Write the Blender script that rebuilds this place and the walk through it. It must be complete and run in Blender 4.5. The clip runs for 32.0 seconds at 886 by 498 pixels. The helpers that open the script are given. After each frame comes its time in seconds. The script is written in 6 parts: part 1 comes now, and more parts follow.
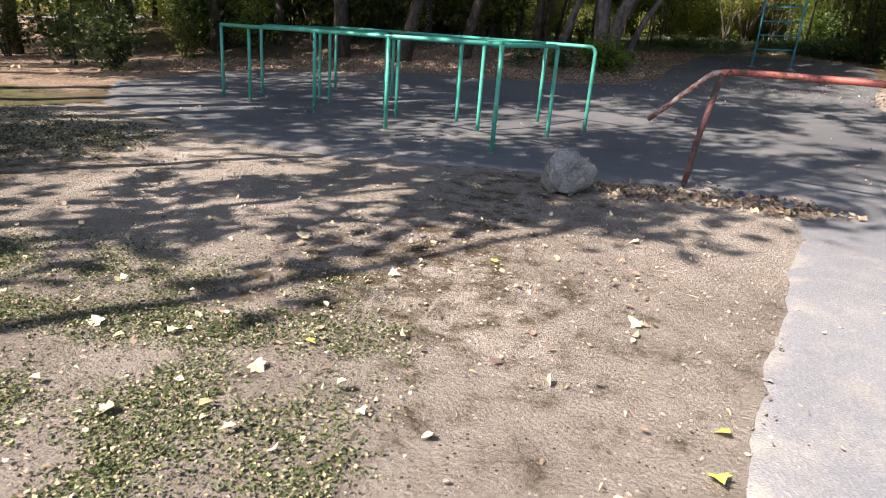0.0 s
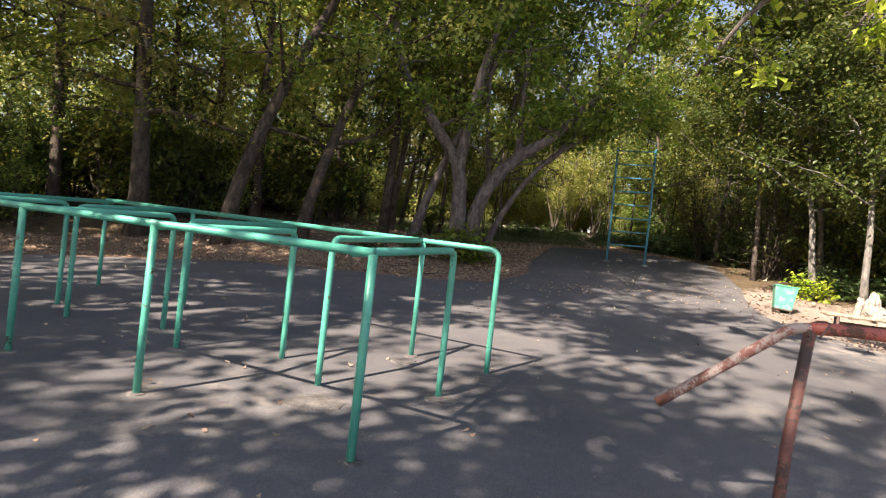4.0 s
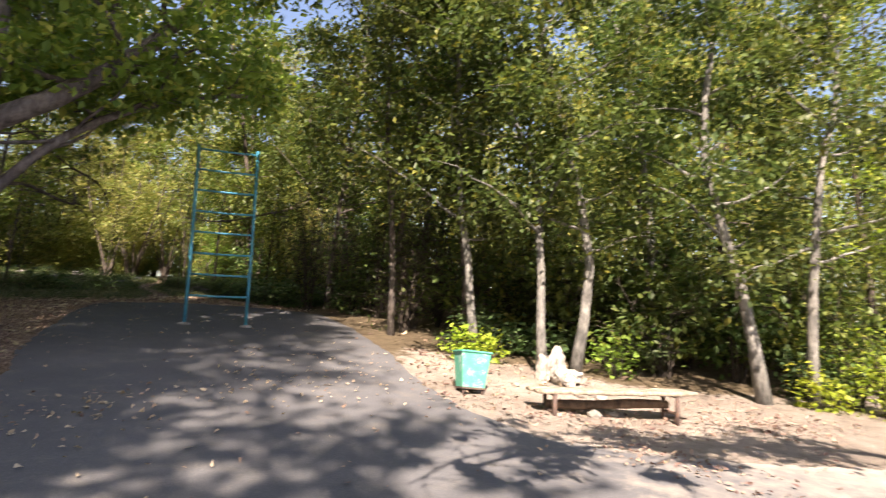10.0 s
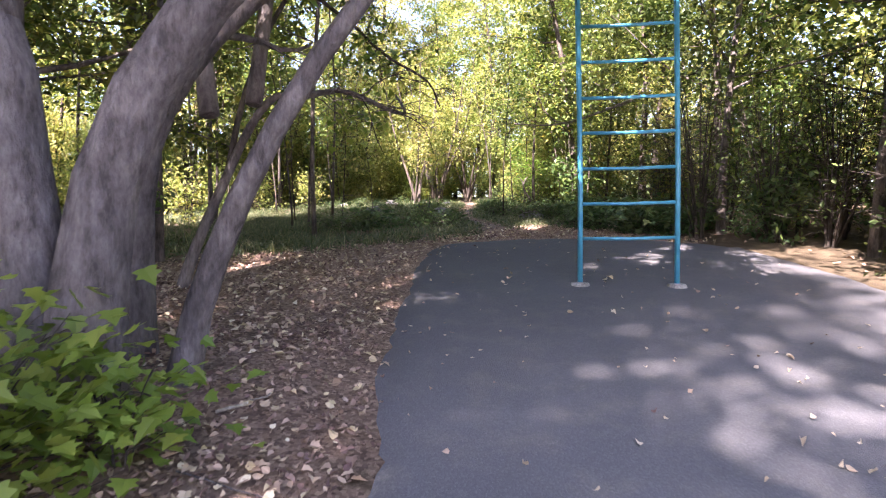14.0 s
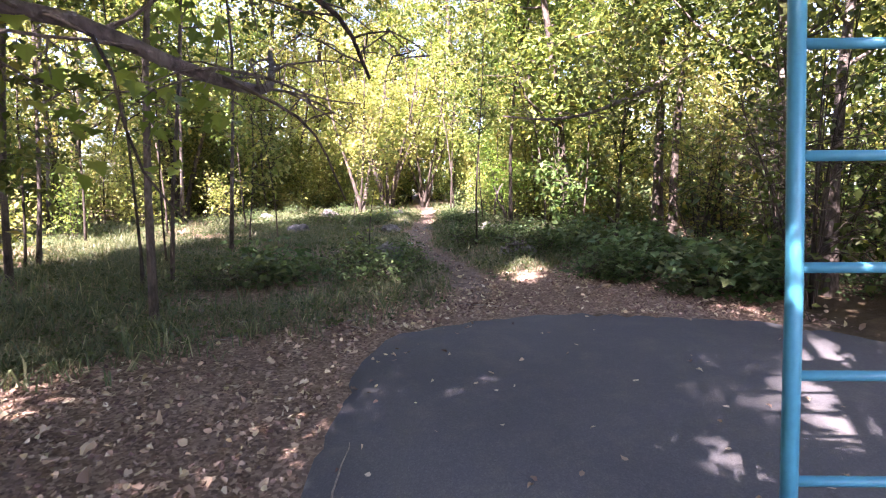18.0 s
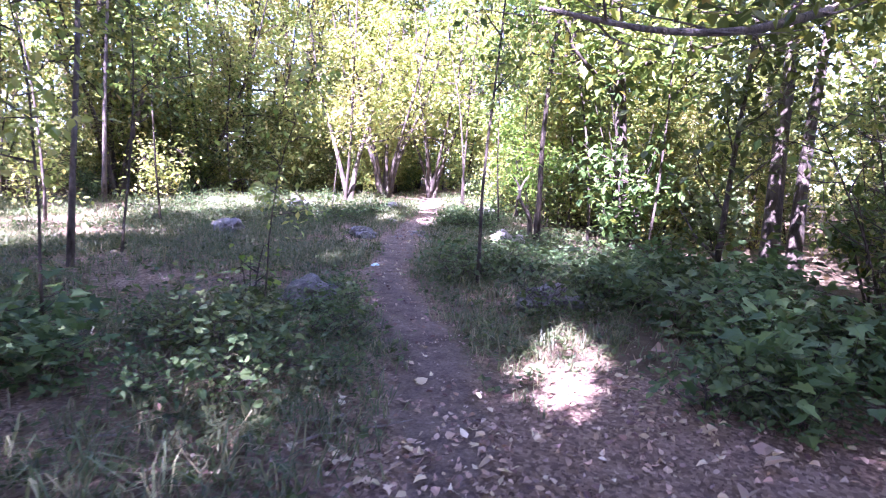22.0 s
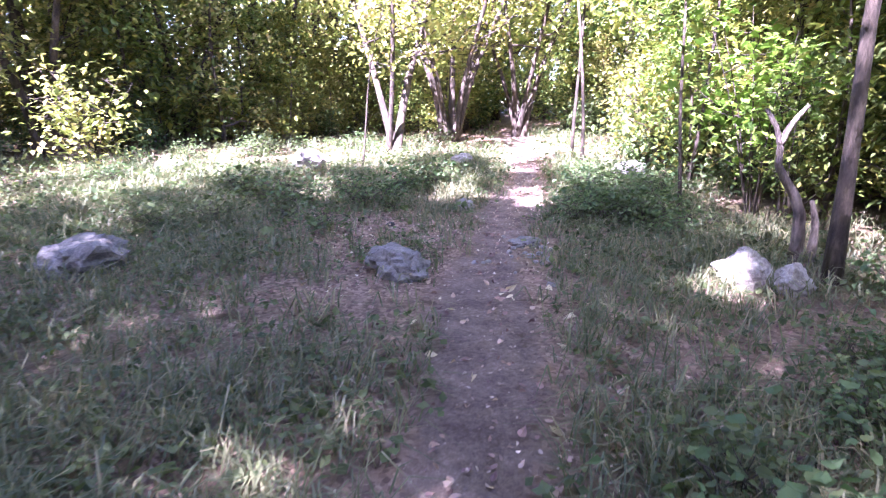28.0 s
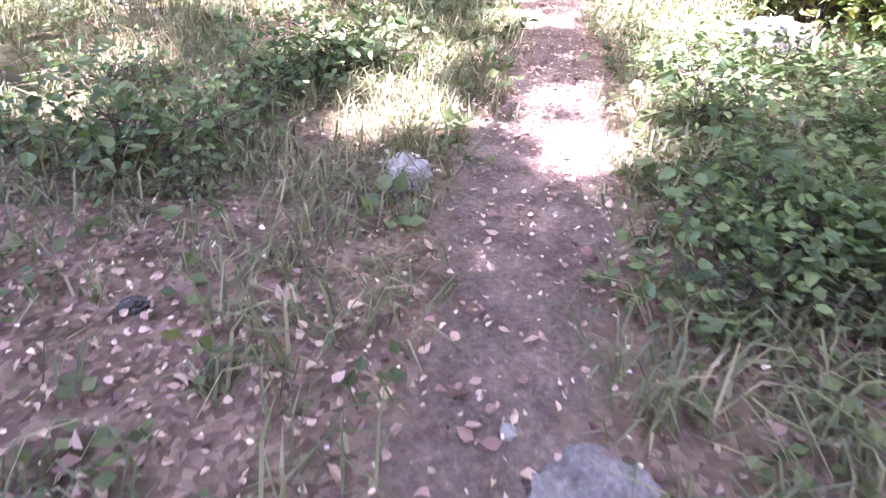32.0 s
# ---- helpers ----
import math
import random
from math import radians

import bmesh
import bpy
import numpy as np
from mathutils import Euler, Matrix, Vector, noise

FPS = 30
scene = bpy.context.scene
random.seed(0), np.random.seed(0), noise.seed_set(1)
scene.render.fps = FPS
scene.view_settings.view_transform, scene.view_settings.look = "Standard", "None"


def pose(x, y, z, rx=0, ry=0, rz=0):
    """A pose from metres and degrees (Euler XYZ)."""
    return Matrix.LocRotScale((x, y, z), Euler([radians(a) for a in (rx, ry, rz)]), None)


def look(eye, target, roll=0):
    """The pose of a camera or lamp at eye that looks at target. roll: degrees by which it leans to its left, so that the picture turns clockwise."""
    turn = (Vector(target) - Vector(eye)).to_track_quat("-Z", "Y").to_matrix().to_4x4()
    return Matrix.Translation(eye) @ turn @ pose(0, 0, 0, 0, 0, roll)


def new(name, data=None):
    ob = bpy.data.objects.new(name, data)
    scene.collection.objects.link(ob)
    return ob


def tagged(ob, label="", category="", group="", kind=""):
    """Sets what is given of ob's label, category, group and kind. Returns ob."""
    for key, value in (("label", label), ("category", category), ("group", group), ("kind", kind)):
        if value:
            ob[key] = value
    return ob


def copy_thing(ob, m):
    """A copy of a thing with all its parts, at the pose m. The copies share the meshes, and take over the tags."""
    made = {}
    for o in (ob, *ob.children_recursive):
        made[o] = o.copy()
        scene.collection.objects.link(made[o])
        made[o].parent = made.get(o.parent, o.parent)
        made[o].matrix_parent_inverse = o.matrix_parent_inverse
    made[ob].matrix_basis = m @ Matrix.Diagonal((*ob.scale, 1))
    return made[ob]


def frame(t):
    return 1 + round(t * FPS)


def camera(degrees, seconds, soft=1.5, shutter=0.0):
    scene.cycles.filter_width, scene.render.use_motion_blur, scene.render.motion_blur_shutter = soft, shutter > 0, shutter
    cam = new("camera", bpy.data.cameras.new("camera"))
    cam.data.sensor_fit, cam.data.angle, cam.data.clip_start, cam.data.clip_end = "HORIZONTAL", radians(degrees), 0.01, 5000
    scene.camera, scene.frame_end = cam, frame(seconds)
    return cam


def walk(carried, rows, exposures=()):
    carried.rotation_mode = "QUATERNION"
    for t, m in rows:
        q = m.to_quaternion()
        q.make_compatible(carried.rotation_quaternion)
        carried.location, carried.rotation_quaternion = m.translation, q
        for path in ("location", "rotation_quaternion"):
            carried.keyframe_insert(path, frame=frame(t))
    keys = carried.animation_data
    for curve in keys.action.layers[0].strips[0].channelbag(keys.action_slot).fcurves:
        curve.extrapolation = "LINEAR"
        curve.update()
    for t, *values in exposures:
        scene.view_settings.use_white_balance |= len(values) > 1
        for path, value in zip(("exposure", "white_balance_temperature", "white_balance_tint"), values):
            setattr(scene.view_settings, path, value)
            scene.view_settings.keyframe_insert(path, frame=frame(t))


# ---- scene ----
cam = camera(73.6, 32.0, soft=1.1, shutter=0.25)
METRES, EYE, TILT, LEAN, TURN = 40.0, 1.3, 0.0, 0.0, 0.0
ROWS = [
    (0.0, 0.0, 0.0, 0.0, 1.4, -18.4, -4.2),
    (0.5, 0.0011, 0.0006, 0.0009, 1.69, -18.07, -4.87),
    (1.0, 0.0028, 0.0042, 0.0031, 0.61, -10.32, -6.61),
    (1.5, 0.003, 0.0135, 0.003, -6.34, -6.45, -8.12),
    (2.0, 0.0023, 0.0303, 0.0031, -8.34, -5.46, -9.23),
    (2.5, 0.0004, 0.0463, 0.0042, -10.26, -5.24, -7.74),
    (4.5, 0.0012, 0.1155, 0.0065, -18.73, 1.44, -5.74),
    (5.0, 0.0048, 0.1296, 0.0072, -27.59, 2.0, -3.31),
    (5.5, 0.0094, 0.1474, 0.0078, -33.26, 1.88, -3.6),
    (6.0, 0.0159, 0.1616, 0.0088, -38.32, 2.07, -2.23),
    (6.5, 0.0253, 0.1772, 0.0091, -40.17, 1.97, -1.64),
    (7.0, 0.0348, 0.1906, 0.0113, -44.1, 1.34, -0.06),
    (7.5, 0.0463, 0.2042, 0.0123, -44.65, 1.53, -0.52),
    (8.0, 0.0563, 0.2141, 0.0122, -50.32, 1.45, 0.48),
    (8.5, 0.0667, 0.2229, 0.012, -58.38, 0.56, 0.87),
    (9.0, 0.0743, 0.2331, 0.014, -61.61, 4.4, 0.51),
    (9.5, 0.0798, 0.2433, 0.0153, -63.31, 8.09, 0.75),
    (10.0, 0.0871, 0.2549, 0.0159, -53.48, 6.77, -2.57),
    (10.5, 0.0942, 0.2706, 0.017, -43.4, 4.72, -3.94),
    (11.0, 0.1003, 0.2881, 0.0184, -36.28, 1.79, -4.61),
    (11.5, 0.1042, 0.3075, 0.0197, -31.39, -1.06, -2.61),
    (12.0, 0.1088, 0.3261, 0.0214, -28.73, -2.42, -1.96),
    (12.5, 0.1122, 0.3451, 0.0227, -27.96, -2.47, -1.79),
    (13.0, 0.1167, 0.3625, 0.0244, -27.97, -2.8, -1.79),
    (13.5, 0.1209, 0.3806, 0.0267, -27.82, -2.6, -1.35),
    (14.0, 0.1275, 0.3976, 0.0284, -27.83, -2.64, 0.58),
    (14.5, 0.1362, 0.4152, 0.0306, -28.01, -2.35, 1.03),
    (16.5, 0.1696, 0.4782, 0.0415, -29.83, -1.06, -1.16),
    (17.0, 0.1766, 0.4894, 0.0446, -29.61, -1.38, -1.68),
    (17.5, 0.1848, 0.5015, 0.0475, -31.12, -2.4, 0.35),
    (18.0, 0.193, 0.5133, 0.0509, -32.16, -3.67, 0.66),
    (18.5, 0.2005, 0.5265, 0.0521, -32.83, -3.86, 1.31),
    (19.0, 0.2102, 0.5391, 0.0532, -32.38, -3.51, 0.15),
    (19.5, 0.2197, 0.5527, 0.0534, -31.36, -2.57, -0.55),
    (20.0, 0.2299, 0.5652, 0.0542, -30.14, -2.95, -1.01),
    (20.5, 0.2427, 0.577, 0.056, -29.68, -3.7, -1.09),
    (21.0, 0.2535, 0.5902, 0.0578, -29.61, -4.43, -0.28),
    (21.5, 0.2636, 0.605, 0.058, -29.38, -4.97, -0.8),
    (22.0, 0.2741, 0.6173, 0.0588, -29.79, -5.21, -2.72),
    (22.5, 0.2868, 0.6288, 0.0606, -30.42, -5.39, -4.29),
    (23.0, 0.2966, 0.6408, 0.0616, -30.28, -5.42, -3.86),
    (23.5, 0.3061, 0.6524, 0.0607, -29.53, -5.8, -2.74),
    (24.0, 0.3147, 0.6665, 0.061, -26.4, -7.08, -0.64),
    (24.5, 0.3216, 0.6804, 0.0612, -21.86, -8.53, -0.9),
    (25.0, 0.3267, 0.6944, 0.061, -15.12, -12.42, -1.36),
    (25.5, 0.3295, 0.7081, 0.0611, -9.73, -13.93, -3.45),
    (27.5, 0.3414, 0.764, 0.0664, -15.98, -11.87, -0.35),
    (28.0, 0.3467, 0.7759, 0.0676, -23.23, -12.58, -0.58),
    (28.5, 0.3529, 0.7893, 0.0683, -25.04, -9.51, -1.11),
    (29.0, 0.3605, 0.8023, 0.0698, -25.37, -8.88, -1.41),
    (29.5, 0.3673, 0.8156, 0.071, -26.87, -8.48, -2.45),
    (30.0, 0.3734, 0.8293, 0.0721, -28.88, -7.73, -3.55),
    (30.5, 0.3815, 0.843, 0.0705, -27.67, -8.36, -5.51),
    (31.0, 0.388, 0.8547, 0.069, -25.72, -13.82, -5.36),
    (31.5, 0.3955, 0.8671, 0.0681, -24.73, -27.49, -5.07),
    (32.0, 0.4018, 0.8802, 0.0687, -23.47, -31.08, -2.68),
]
walk(cam, [(t, pose(0, 0, EYE, TILT, LEAN, TURN) @ pose(METRES * x, METRES * y, METRES * z, 90 + pitch, roll, yaw)) for t, x, y, z, yaw, pitch, roll in ROWS],
     exposures=[(0.0, 1.45, 6500, 17), (2.0, 1.65, 6800, 18), (4.0, 1.75, 7300, 22), (9.0, 1.72, 7200, 19), (12.0, 2.9, 6900, 34), (14.0, 3.35, 6250, 36), (17.0, 3.8, 6200, 43), (18.0, 3.7, 6200, 42), (20.0, 3.65, 6050, 43), (21.0, 3.95, 5750, 46), (21.5, 4.2, 5150, 58), (22.0, 4.2, 5120, 60), (23.0, 4.0, 5050, 64),
                (25.0, 4.6, 5050, 58), (28.0, 4.4, 5300, 57), (29.0, 4.2, 6600, 24), (30.0, 3.85, 6900, 26), (31.0, 4.5, 6600, 34), (32.0, 5.0, 5700, 58)])

# ---- light: clear sky, sun from behind the walker's left shoulder ----
SUN_EL, SUN_AZ = 46.0, 233.0
world = bpy.data.worlds.new("sky")
scene.world = world
world.use_nodes = True
wn = world.node_tree.nodes
sky = wn.new("ShaderNodeTexSky")
sky.sky_type, sky.sun_disc = "NISHITA", False
sky.sun_elevation, sky.sun_rotation = radians(SUN_EL), radians(SUN_AZ)
sky.air_density, sky.dust_density, sky.ozone_density = 1.0, 1.2, 1.0
world.node_tree.links.new(sky.outputs[0], wn["Background"].inputs[0])
wn["Background"].inputs[1].default_value = 0.075
sun_data = bpy.data.lights.new("sun", "SUN")
sun_data.energy, sun_data.angle, sun_data.color = 5.0, radians(0.6), (1.0, 0.93, 0.80)
sun = new("sun", sun_data)
sun.matrix_world = look((0, 0, 30), (0.8 * math.cos(radians(SUN_EL)), 0.6 * math.cos(radians(SUN_EL)), 30 - math.sin(radians(SUN_EL))))


# ---- materials ----
def material(name):
    m = bpy.data.materials.new(name)
    m.use_nodes = True
    n, l = m.node_tree.nodes, m.node_tree.links
    return m, n, l, n["Principled BSDF"]


def ramp(n, stops):
    r = n.new("ShaderNodeValToRGB")
    el = r.color_ramp.elements
    while len(el) < len(stops):
        el.new(0.5)
    for e, (p, c) in zip(el, stops):
        e.position, e.color = p, (*c, 1)
    return r


def tex_noise(n, l, coord, scale, detail=4.0, rough=0.6, stretch=None):
    t = n.new("ShaderNodeTexNoise")
    t.inputs["Scale"].default_value, t.inputs["Detail"].default_value, t.inputs["Roughness"].default_value = scale, detail, rough
    if stretch:
        mp = n.new("ShaderNodeMapping")
        mp.inputs["Scale"].default_value = stretch
        l.new(coord, mp.inputs[0])
        coord = mp.outputs[0]
    l.new(coord, t.inputs["Vector"])
    return t


def mix_rgb(n, l, fac, a, b, mode="MIX"):
    mx = n.new("ShaderNodeMix")
    mx.data_type, mx.blend_type = "RGBA", mode
    for sock, v in ((mx.inputs[0], fac), (mx.inputs[6], a), (mx.inputs[7], b)):
        if isinstance(v, (int, float)):
            sock.default_value = v
        elif isinstance(v, tuple):
            sock.default_value = (*v, 1)
        else:
            l.new(v, sock)
    return mx.outputs[2]


def add_bump(n, l, bsdf, height, strength, dist):
    b = n.new("ShaderNodeBump")
    b.inputs["Strength"].default_value, b.inputs["Distance"].default_value = strength, dist
    l.new(height, b.inputs["Height"])
    l.new(b.outputs[0], bsdf.inputs["Normal"])


def leaf_material(name, stops, translucent=0.42, rough=0.45):
    m, n, l, b = material(name)
    g = n.new("ShaderNodeNewGeometry")
    r = ramp(n, stops)
    l.new(g.outputs["Random Per Island"], r.inputs[0])
    oi = n.new("ShaderNodeObjectInfo")
    hs = n.new("ShaderNodeHueSaturation")
    mr = n.new("ShaderNodeMapRange")
    mr.inputs["To Min"].default_value, mr.inputs["To Max"].default_value = 0.78, 1.22
    l.new(oi.outputs["Random"], mr.inputs[0])
    mh = n.new("ShaderNodeMapRange")
    mh.inputs["To Min"].default_value, mh.inputs["To Max"].default_value = 0.475, 0.52
    l.new(oi.outputs["Random"], mh.inputs[0])
    l.new(mr.outputs[0], hs.inputs["Value"])
    l.new(mh.outputs[0], hs.inputs["Hue"])
    l.new(r.outputs[0], hs.inputs["Color"])
    b.inputs["Roughness"].default_value = rough
    b.inputs["Specular IOR Level"].default_value = 0.35
    l.new(hs.outputs[0], b.inputs["Base Color"])
    t = n.new("ShaderNodeBsdfTranslucent")
    warm = mix_rgb(n, l, 0.5, hs.outputs[0], (1.3, 1.3, 0.7), "MULTIPLY")
    l.new(warm, t.inputs[0])
    mx = n.new("ShaderNodeMixShader")
    mx.inputs[0].default_value = translucent
    l.new(b.outputs[0], mx.inputs[1])
    l.new(t.outputs[0], mx.inputs[2])
    l.new(mx.outputs[0], n["Material Output"].inputs[0])
    return m


LEAF = leaf_material("maple_foliage", [(0.0, (0.06, 0.10, 0.026)), (0.4, (0.115, 0.165, 0.038)), (0.75, (0.18, 0.23, 0.055)), (0.93, (0.28, 0.29, 0.07)), (1.0, (0.42, 0.36, 0.08))])
# maple leaves again, with sunlight put into a brighter colour
LEAF_MAPLE_LIT = leaf_material("sunny_maple_foliage", [(0.0, (0.09, 0.15, 0.03)), (0.45, (0.16, 0.235, 0.045)), (0.8, (0.25, 0.32, 0.065)), (1.0, (0.44, 0.41, 0.09))], 0.5)
# darker leaf copy; shade of thicket and edge trees is in its colour
LEAF_DARK = leaf_material("shade_tinted_foliage", [(0.0, (0.04, 0.072, 0.022)), (0.5, (0.08, 0.122, 0.034)), (0.9, (0.13, 0.17, 0.044)), (1.0, (0.2, 0.2, 0.03))])
LEAF_YEL = leaf_material("autumn_foliage", [(0.0, (0.15, 0.20, 0.05)), (0.45, (0.26, 0.305, 0.085)), (0.8, (0.35, 0.35, 0.12)), (1.0, (0.45, 0.39, 0.14))], 0.5)
# yellow-green box elder leaves, colour brightened to look sunlit
LEAF_FRESH_LIT = leaf_material("sunlit_yellow_green_leaves", [(0.0, (0.20, 0.30, 0.035)), (0.5, (0.32, 0.42, 0.05)), (1.0, (0.45, 0.49, 0.08))], 0.5)
SUCKER = leaf_material("maple_sucker_leaves", [(0.0, (0.10, 0.18, 0.03)), (0.5, (0.17, 0.27, 0.045)), (1.0, (0.26, 0.35, 0.07))], 0.45)
HERB = leaf_material("herb_leaves", [(0.0, (0.045, 0.08, 0.032)), (0.5, (0.08, 0.13, 0.05)), (1.0, (0.14, 0.195, 0.075))], 0.4, 0.6)
GRASS = leaf_material("grass_blades", [(0.0, (0.07, 0.095, 0.05)), (0.5, (0.125, 0.15, 0.078)), (0.82, (0.18, 0.19, 0.10)), (1.0, (0.32, 0.29, 0.18))], 0.4)
PALE_LEAF = leaf_material("pale_dry_leaf", [(0.0, (0.42, 0.34, 0.20)), (0.6, (0.56, 0.49, 0.33)), (1.0, (0.66, 0.60, 0.44))], 0.15, 0.7)
STRAW = leaf_material("dry_straw_chips", [(0.0, (0.14, 0.10, 0.075)), (0.4, (0.33, 0.26, 0.19)), (1.0, (0.62, 0.54, 0.42))], 0.1, 0.75)
CLOVER = leaf_material("low_weed_leaves", [(0.0, (0.04, 0.05, 0.02)), (0.5, (0.07, 0.085, 0.03)), (0.72, (0.12, 0.125, 0.05)), (0.78, (0.20, 0.165, 0.10)), (1.0, (0.38, 0.33, 0.22))], 0.2, 0.7)
LITTER = leaf_material("dry_fallen_leaves", [(0.0, (0.10, 0.06, 0.052)), (0.3, (0.24, 0.16, 0.125)), (0.65, (0.38, 0.275, 0.20)), (0.9, (0.46, 0.36, 0.255)), (1.0, (0.52, 0.43, 0.26))], 0.12, 0.7)
YELLOW_LEAF = leaf_material("fresh_yellow_leaf", [(0.0, (0.62, 0.50, 0.05)), (0.6, (0.70, 0.60, 0.12)), (1.0, (0.66, 0.60, 0.35))], 0.2, 0.6)


def bark_material(name, dark, mid, light, scale=1.0):
    m, n, l, b = material(name)
    tc = n.new("ShaderNodeTexCoord")
    fis = tex_noise(n, l, tc.outputs["Object"], 9 * scale, 6, 0.65, (1, 1, 0.36))
    fine = tex_noise(n, l, tc.outputs["Object"], 34 * scale, 5, 0.7, (1, 1, 0.35))
    blot = tex_noise(n, l, tc.outputs["Object"], 1.7 * scale, 4, 0.6)
    r = ramp(n, [(0.385, dark), (0.5, mid), (0.63, light)])
    l.new(mix_rgb(n, l, 0.35, fis.outputs[0], fine.outputs[0]), r.inputs[0])
    r2 = ramp(n, [(0.35, (0.62, 0.62, 0.62)), (0.65, (1.12, 1.1, 1.06))])
    l.new(blot.outputs[0], r2.inputs[0])
    l.new(mix_rgb(n, l, 1.0, r.outputs[0], r2.outputs[0], "MULTIPLY"), b.inputs["Base Color"])
    b.inputs["Roughness"].default_value = 0.9
    add_bump(n, l, b, mix_rgb(n, l, 0.3, fis.outputs[0], fine.outputs[0]), 1.0, 0.06)
    return m


BARK = bark_material("grey_brown_bark", (0.055, 0.045, 0.043), (0.130, 0.111, 0.107), (0.215, 0.19, 0.183), 1.1)
BARK_MID = bark_material("grey_bark", (0.045, 0.037, 0.032), (0.12, 0.10, 0.088), (0.21, 0.18, 0.16))
BARK_DARK = bark_material("dark_bark", (0.022, 0.017, 0.013), (0.06, 0.047, 0.037), (0.13, 0.105, 0.085))
BARK_GREY = bark_material("ash_grey_bark", (0.085, 0.083, 0.078), (0.19, 0.185, 0.172), (0.33, 0.32, 0.30), 1.1)
BARK_PALE = bark_material("pale_bark", (0.10, 0.085, 0.07), (0.26, 0.22, 0.185), (0.42, 0.37, 0.32))
DEADWOOD = bark_material("bleached_dead_wood", (0.22, 0.18, 0.14), (0.46, 0.40, 0.33), (0.66, 0.60, 0.52))


def ground_material():
    m, n, l, b = material("earth_litter_and_grass_soil")
    tc = n.new("ShaderNodeTexCoord")
    co = tc.outputs["Object"]
    at = n.new("ShaderNodeAttribute")
    at.attribute_name = "cover"
    sep = n.new("ShaderNodeSeparateColor")
    l.new(at.outputs["Color"], sep.inputs[0])
    big = tex_noise(n, l, co, 0.55, 6, 0.62)
    mid = tex_noise(n, l, co, 4.5, 8, 0.7)
    fine = tex_noise(n, l, co, 38, 8, 0.75)
    grit = n.new("ShaderNodeTexVoronoi")
    grit.inputs["Scale"].default_value = 55
    l.new(co, grit.inputs["Vector"])
    flake = n.new("ShaderNodeTexVoronoi")
    flake.inputs["Scale"].default_value = 38
    l.new(co, flake.inputs["Vector"])
    soil = ramp(n, [(0.36, (0.15, 0.118, 0.095)), (0.47, (0.305, 0.262, 0.225)), (0.56, (0.40, 0.348, 0.302)), (0.66, (0.52, 0.46, 0.405))])
    sandy = tex_noise(n, l, co, 95, 6, 0.8)
    l.new(mix_rgb(n, l, 0.42, mix_rgb(n, l, 0.5, fine.outputs[0], sandy.outputs[0]), mix_rgb(n, l, 0.4, mid.outputs[0], big.outputs[0])), soil.inputs[0])
    chip = n.new("ShaderNodeTexVoronoi")
    chip.inputs["Scale"].default_value = 42
    l.new(co, chip.inputs["Vector"])
    csep = n.new("ShaderNodeSeparateColor")
    l.new(chip.outputs["Color"], csep.inputs[0])
    inner = ramp(n, [(0.22, (1, 1, 1)), (0.32, (0, 0, 0))])
    l.new(chip.outputs["Distance"], inner.inputs[0])
    rare = ramp(n, [(0.80, (0, 0, 0)), (0.84, (1, 1, 1))])
    l.new(csep.outputs[0], rare.inputs[0])
    chips = ramp(n, [(0.0, (0.06, 0.045, 0.035)), (0.45, (0.13, 0.10, 0.075)), (0.55, (0.48, 0.42, 0.34)), (1.0, (0.66, 0.60, 0.50))])
    l.new(csep.outputs[1], chips.inputs[0])
    strewn = mix_rgb(n, l, mix_rgb(n, l, 1.0, inner.outputs[0], rare.outputs[0], "MULTIPLY"), soil.outputs[0], chips.outputs[0])
    lit = ramp(n, [(0.0, (0.12, 0.083, 0.065)), (0.45, (0.26, 0.185, 0.14)), (0.8, (0.40, 0.295, 0.22)), (1.0, (0.50, 0.39, 0.28))])
    l.new(flake.outputs["Color"], lit.inputs[0])
    turf = ramp(n, [(0.36, (0.05, 0.048, 0.026)), (0.48, (0.10, 0.10, 0.045)), (0.56, (0.16, 0.145, 0.075)), (0.66, (0.27, 0.22, 0.13))])
    l.new(mix_rgb(n, l, 0.5, fine.outputs[0], mid.outputs[0]), turf.inputs[0])
    wood = ramp(n, [(0.3, (0.06, 0.046, 0.03)), (0.5, (0.13, 0.10, 0.065)), (0.7, (0.22, 0.18, 0.11))])
    l.new(mix_rgb(n, l, 0.5, fine.outputs[0], mid.outputs[0]), wood.inputs[0])

    def mask(sock, width=0.55):
        ad = n.new("ShaderNodeMath")
        ad.operation = "ADD"
        l.new(sock, ad.inputs[0])
        mm = n.new("ShaderNodeMapRange")
        mm.inputs["From Min"].default_value, mm.inputs["From Max"].default_value = 0.3, 0.7
        mm.inputs["To Min"].default_value, mm.inputs["To Max"].default_value = -width / 2, width / 2
        l.new(mid.outputs[0], mm.inputs[0])
        l.new(mm.outputs[0], ad.inputs[1])
        st = n.new("ShaderNodeMapRange")
        st.interpolation_type = "SMOOTHSTEP"
        st.inputs["From Min"].default_value, st.inputs["From Max"].default_value = 0.35, 0.65
        l.new(ad.outputs[0], st.inputs[0])
        return st.outputs[0]

    c = mix_rgb(n, l, mask(sep.outputs[1]), wood.outputs[0], lit.outputs[0])
    c = mix_rgb(n, l, mask(sep.outputs[2]), c, turf.outputs[0])
    c = mix_rgb(n, l, mask(sep.outputs[0]), c, strewn)
    trod = ramp(n, [(0.36, (0.085, 0.063, 0.052)), (0.48, (0.18, 0.138, 0.115)), (0.56, (0.26, 0.205, 0.168)), (0.66, (0.40, 0.33, 0.275))])
    l.new(mix_rgb(n, l, 0.5, fine.outputs[0], mid.outputs[0]), trod.inputs[0])
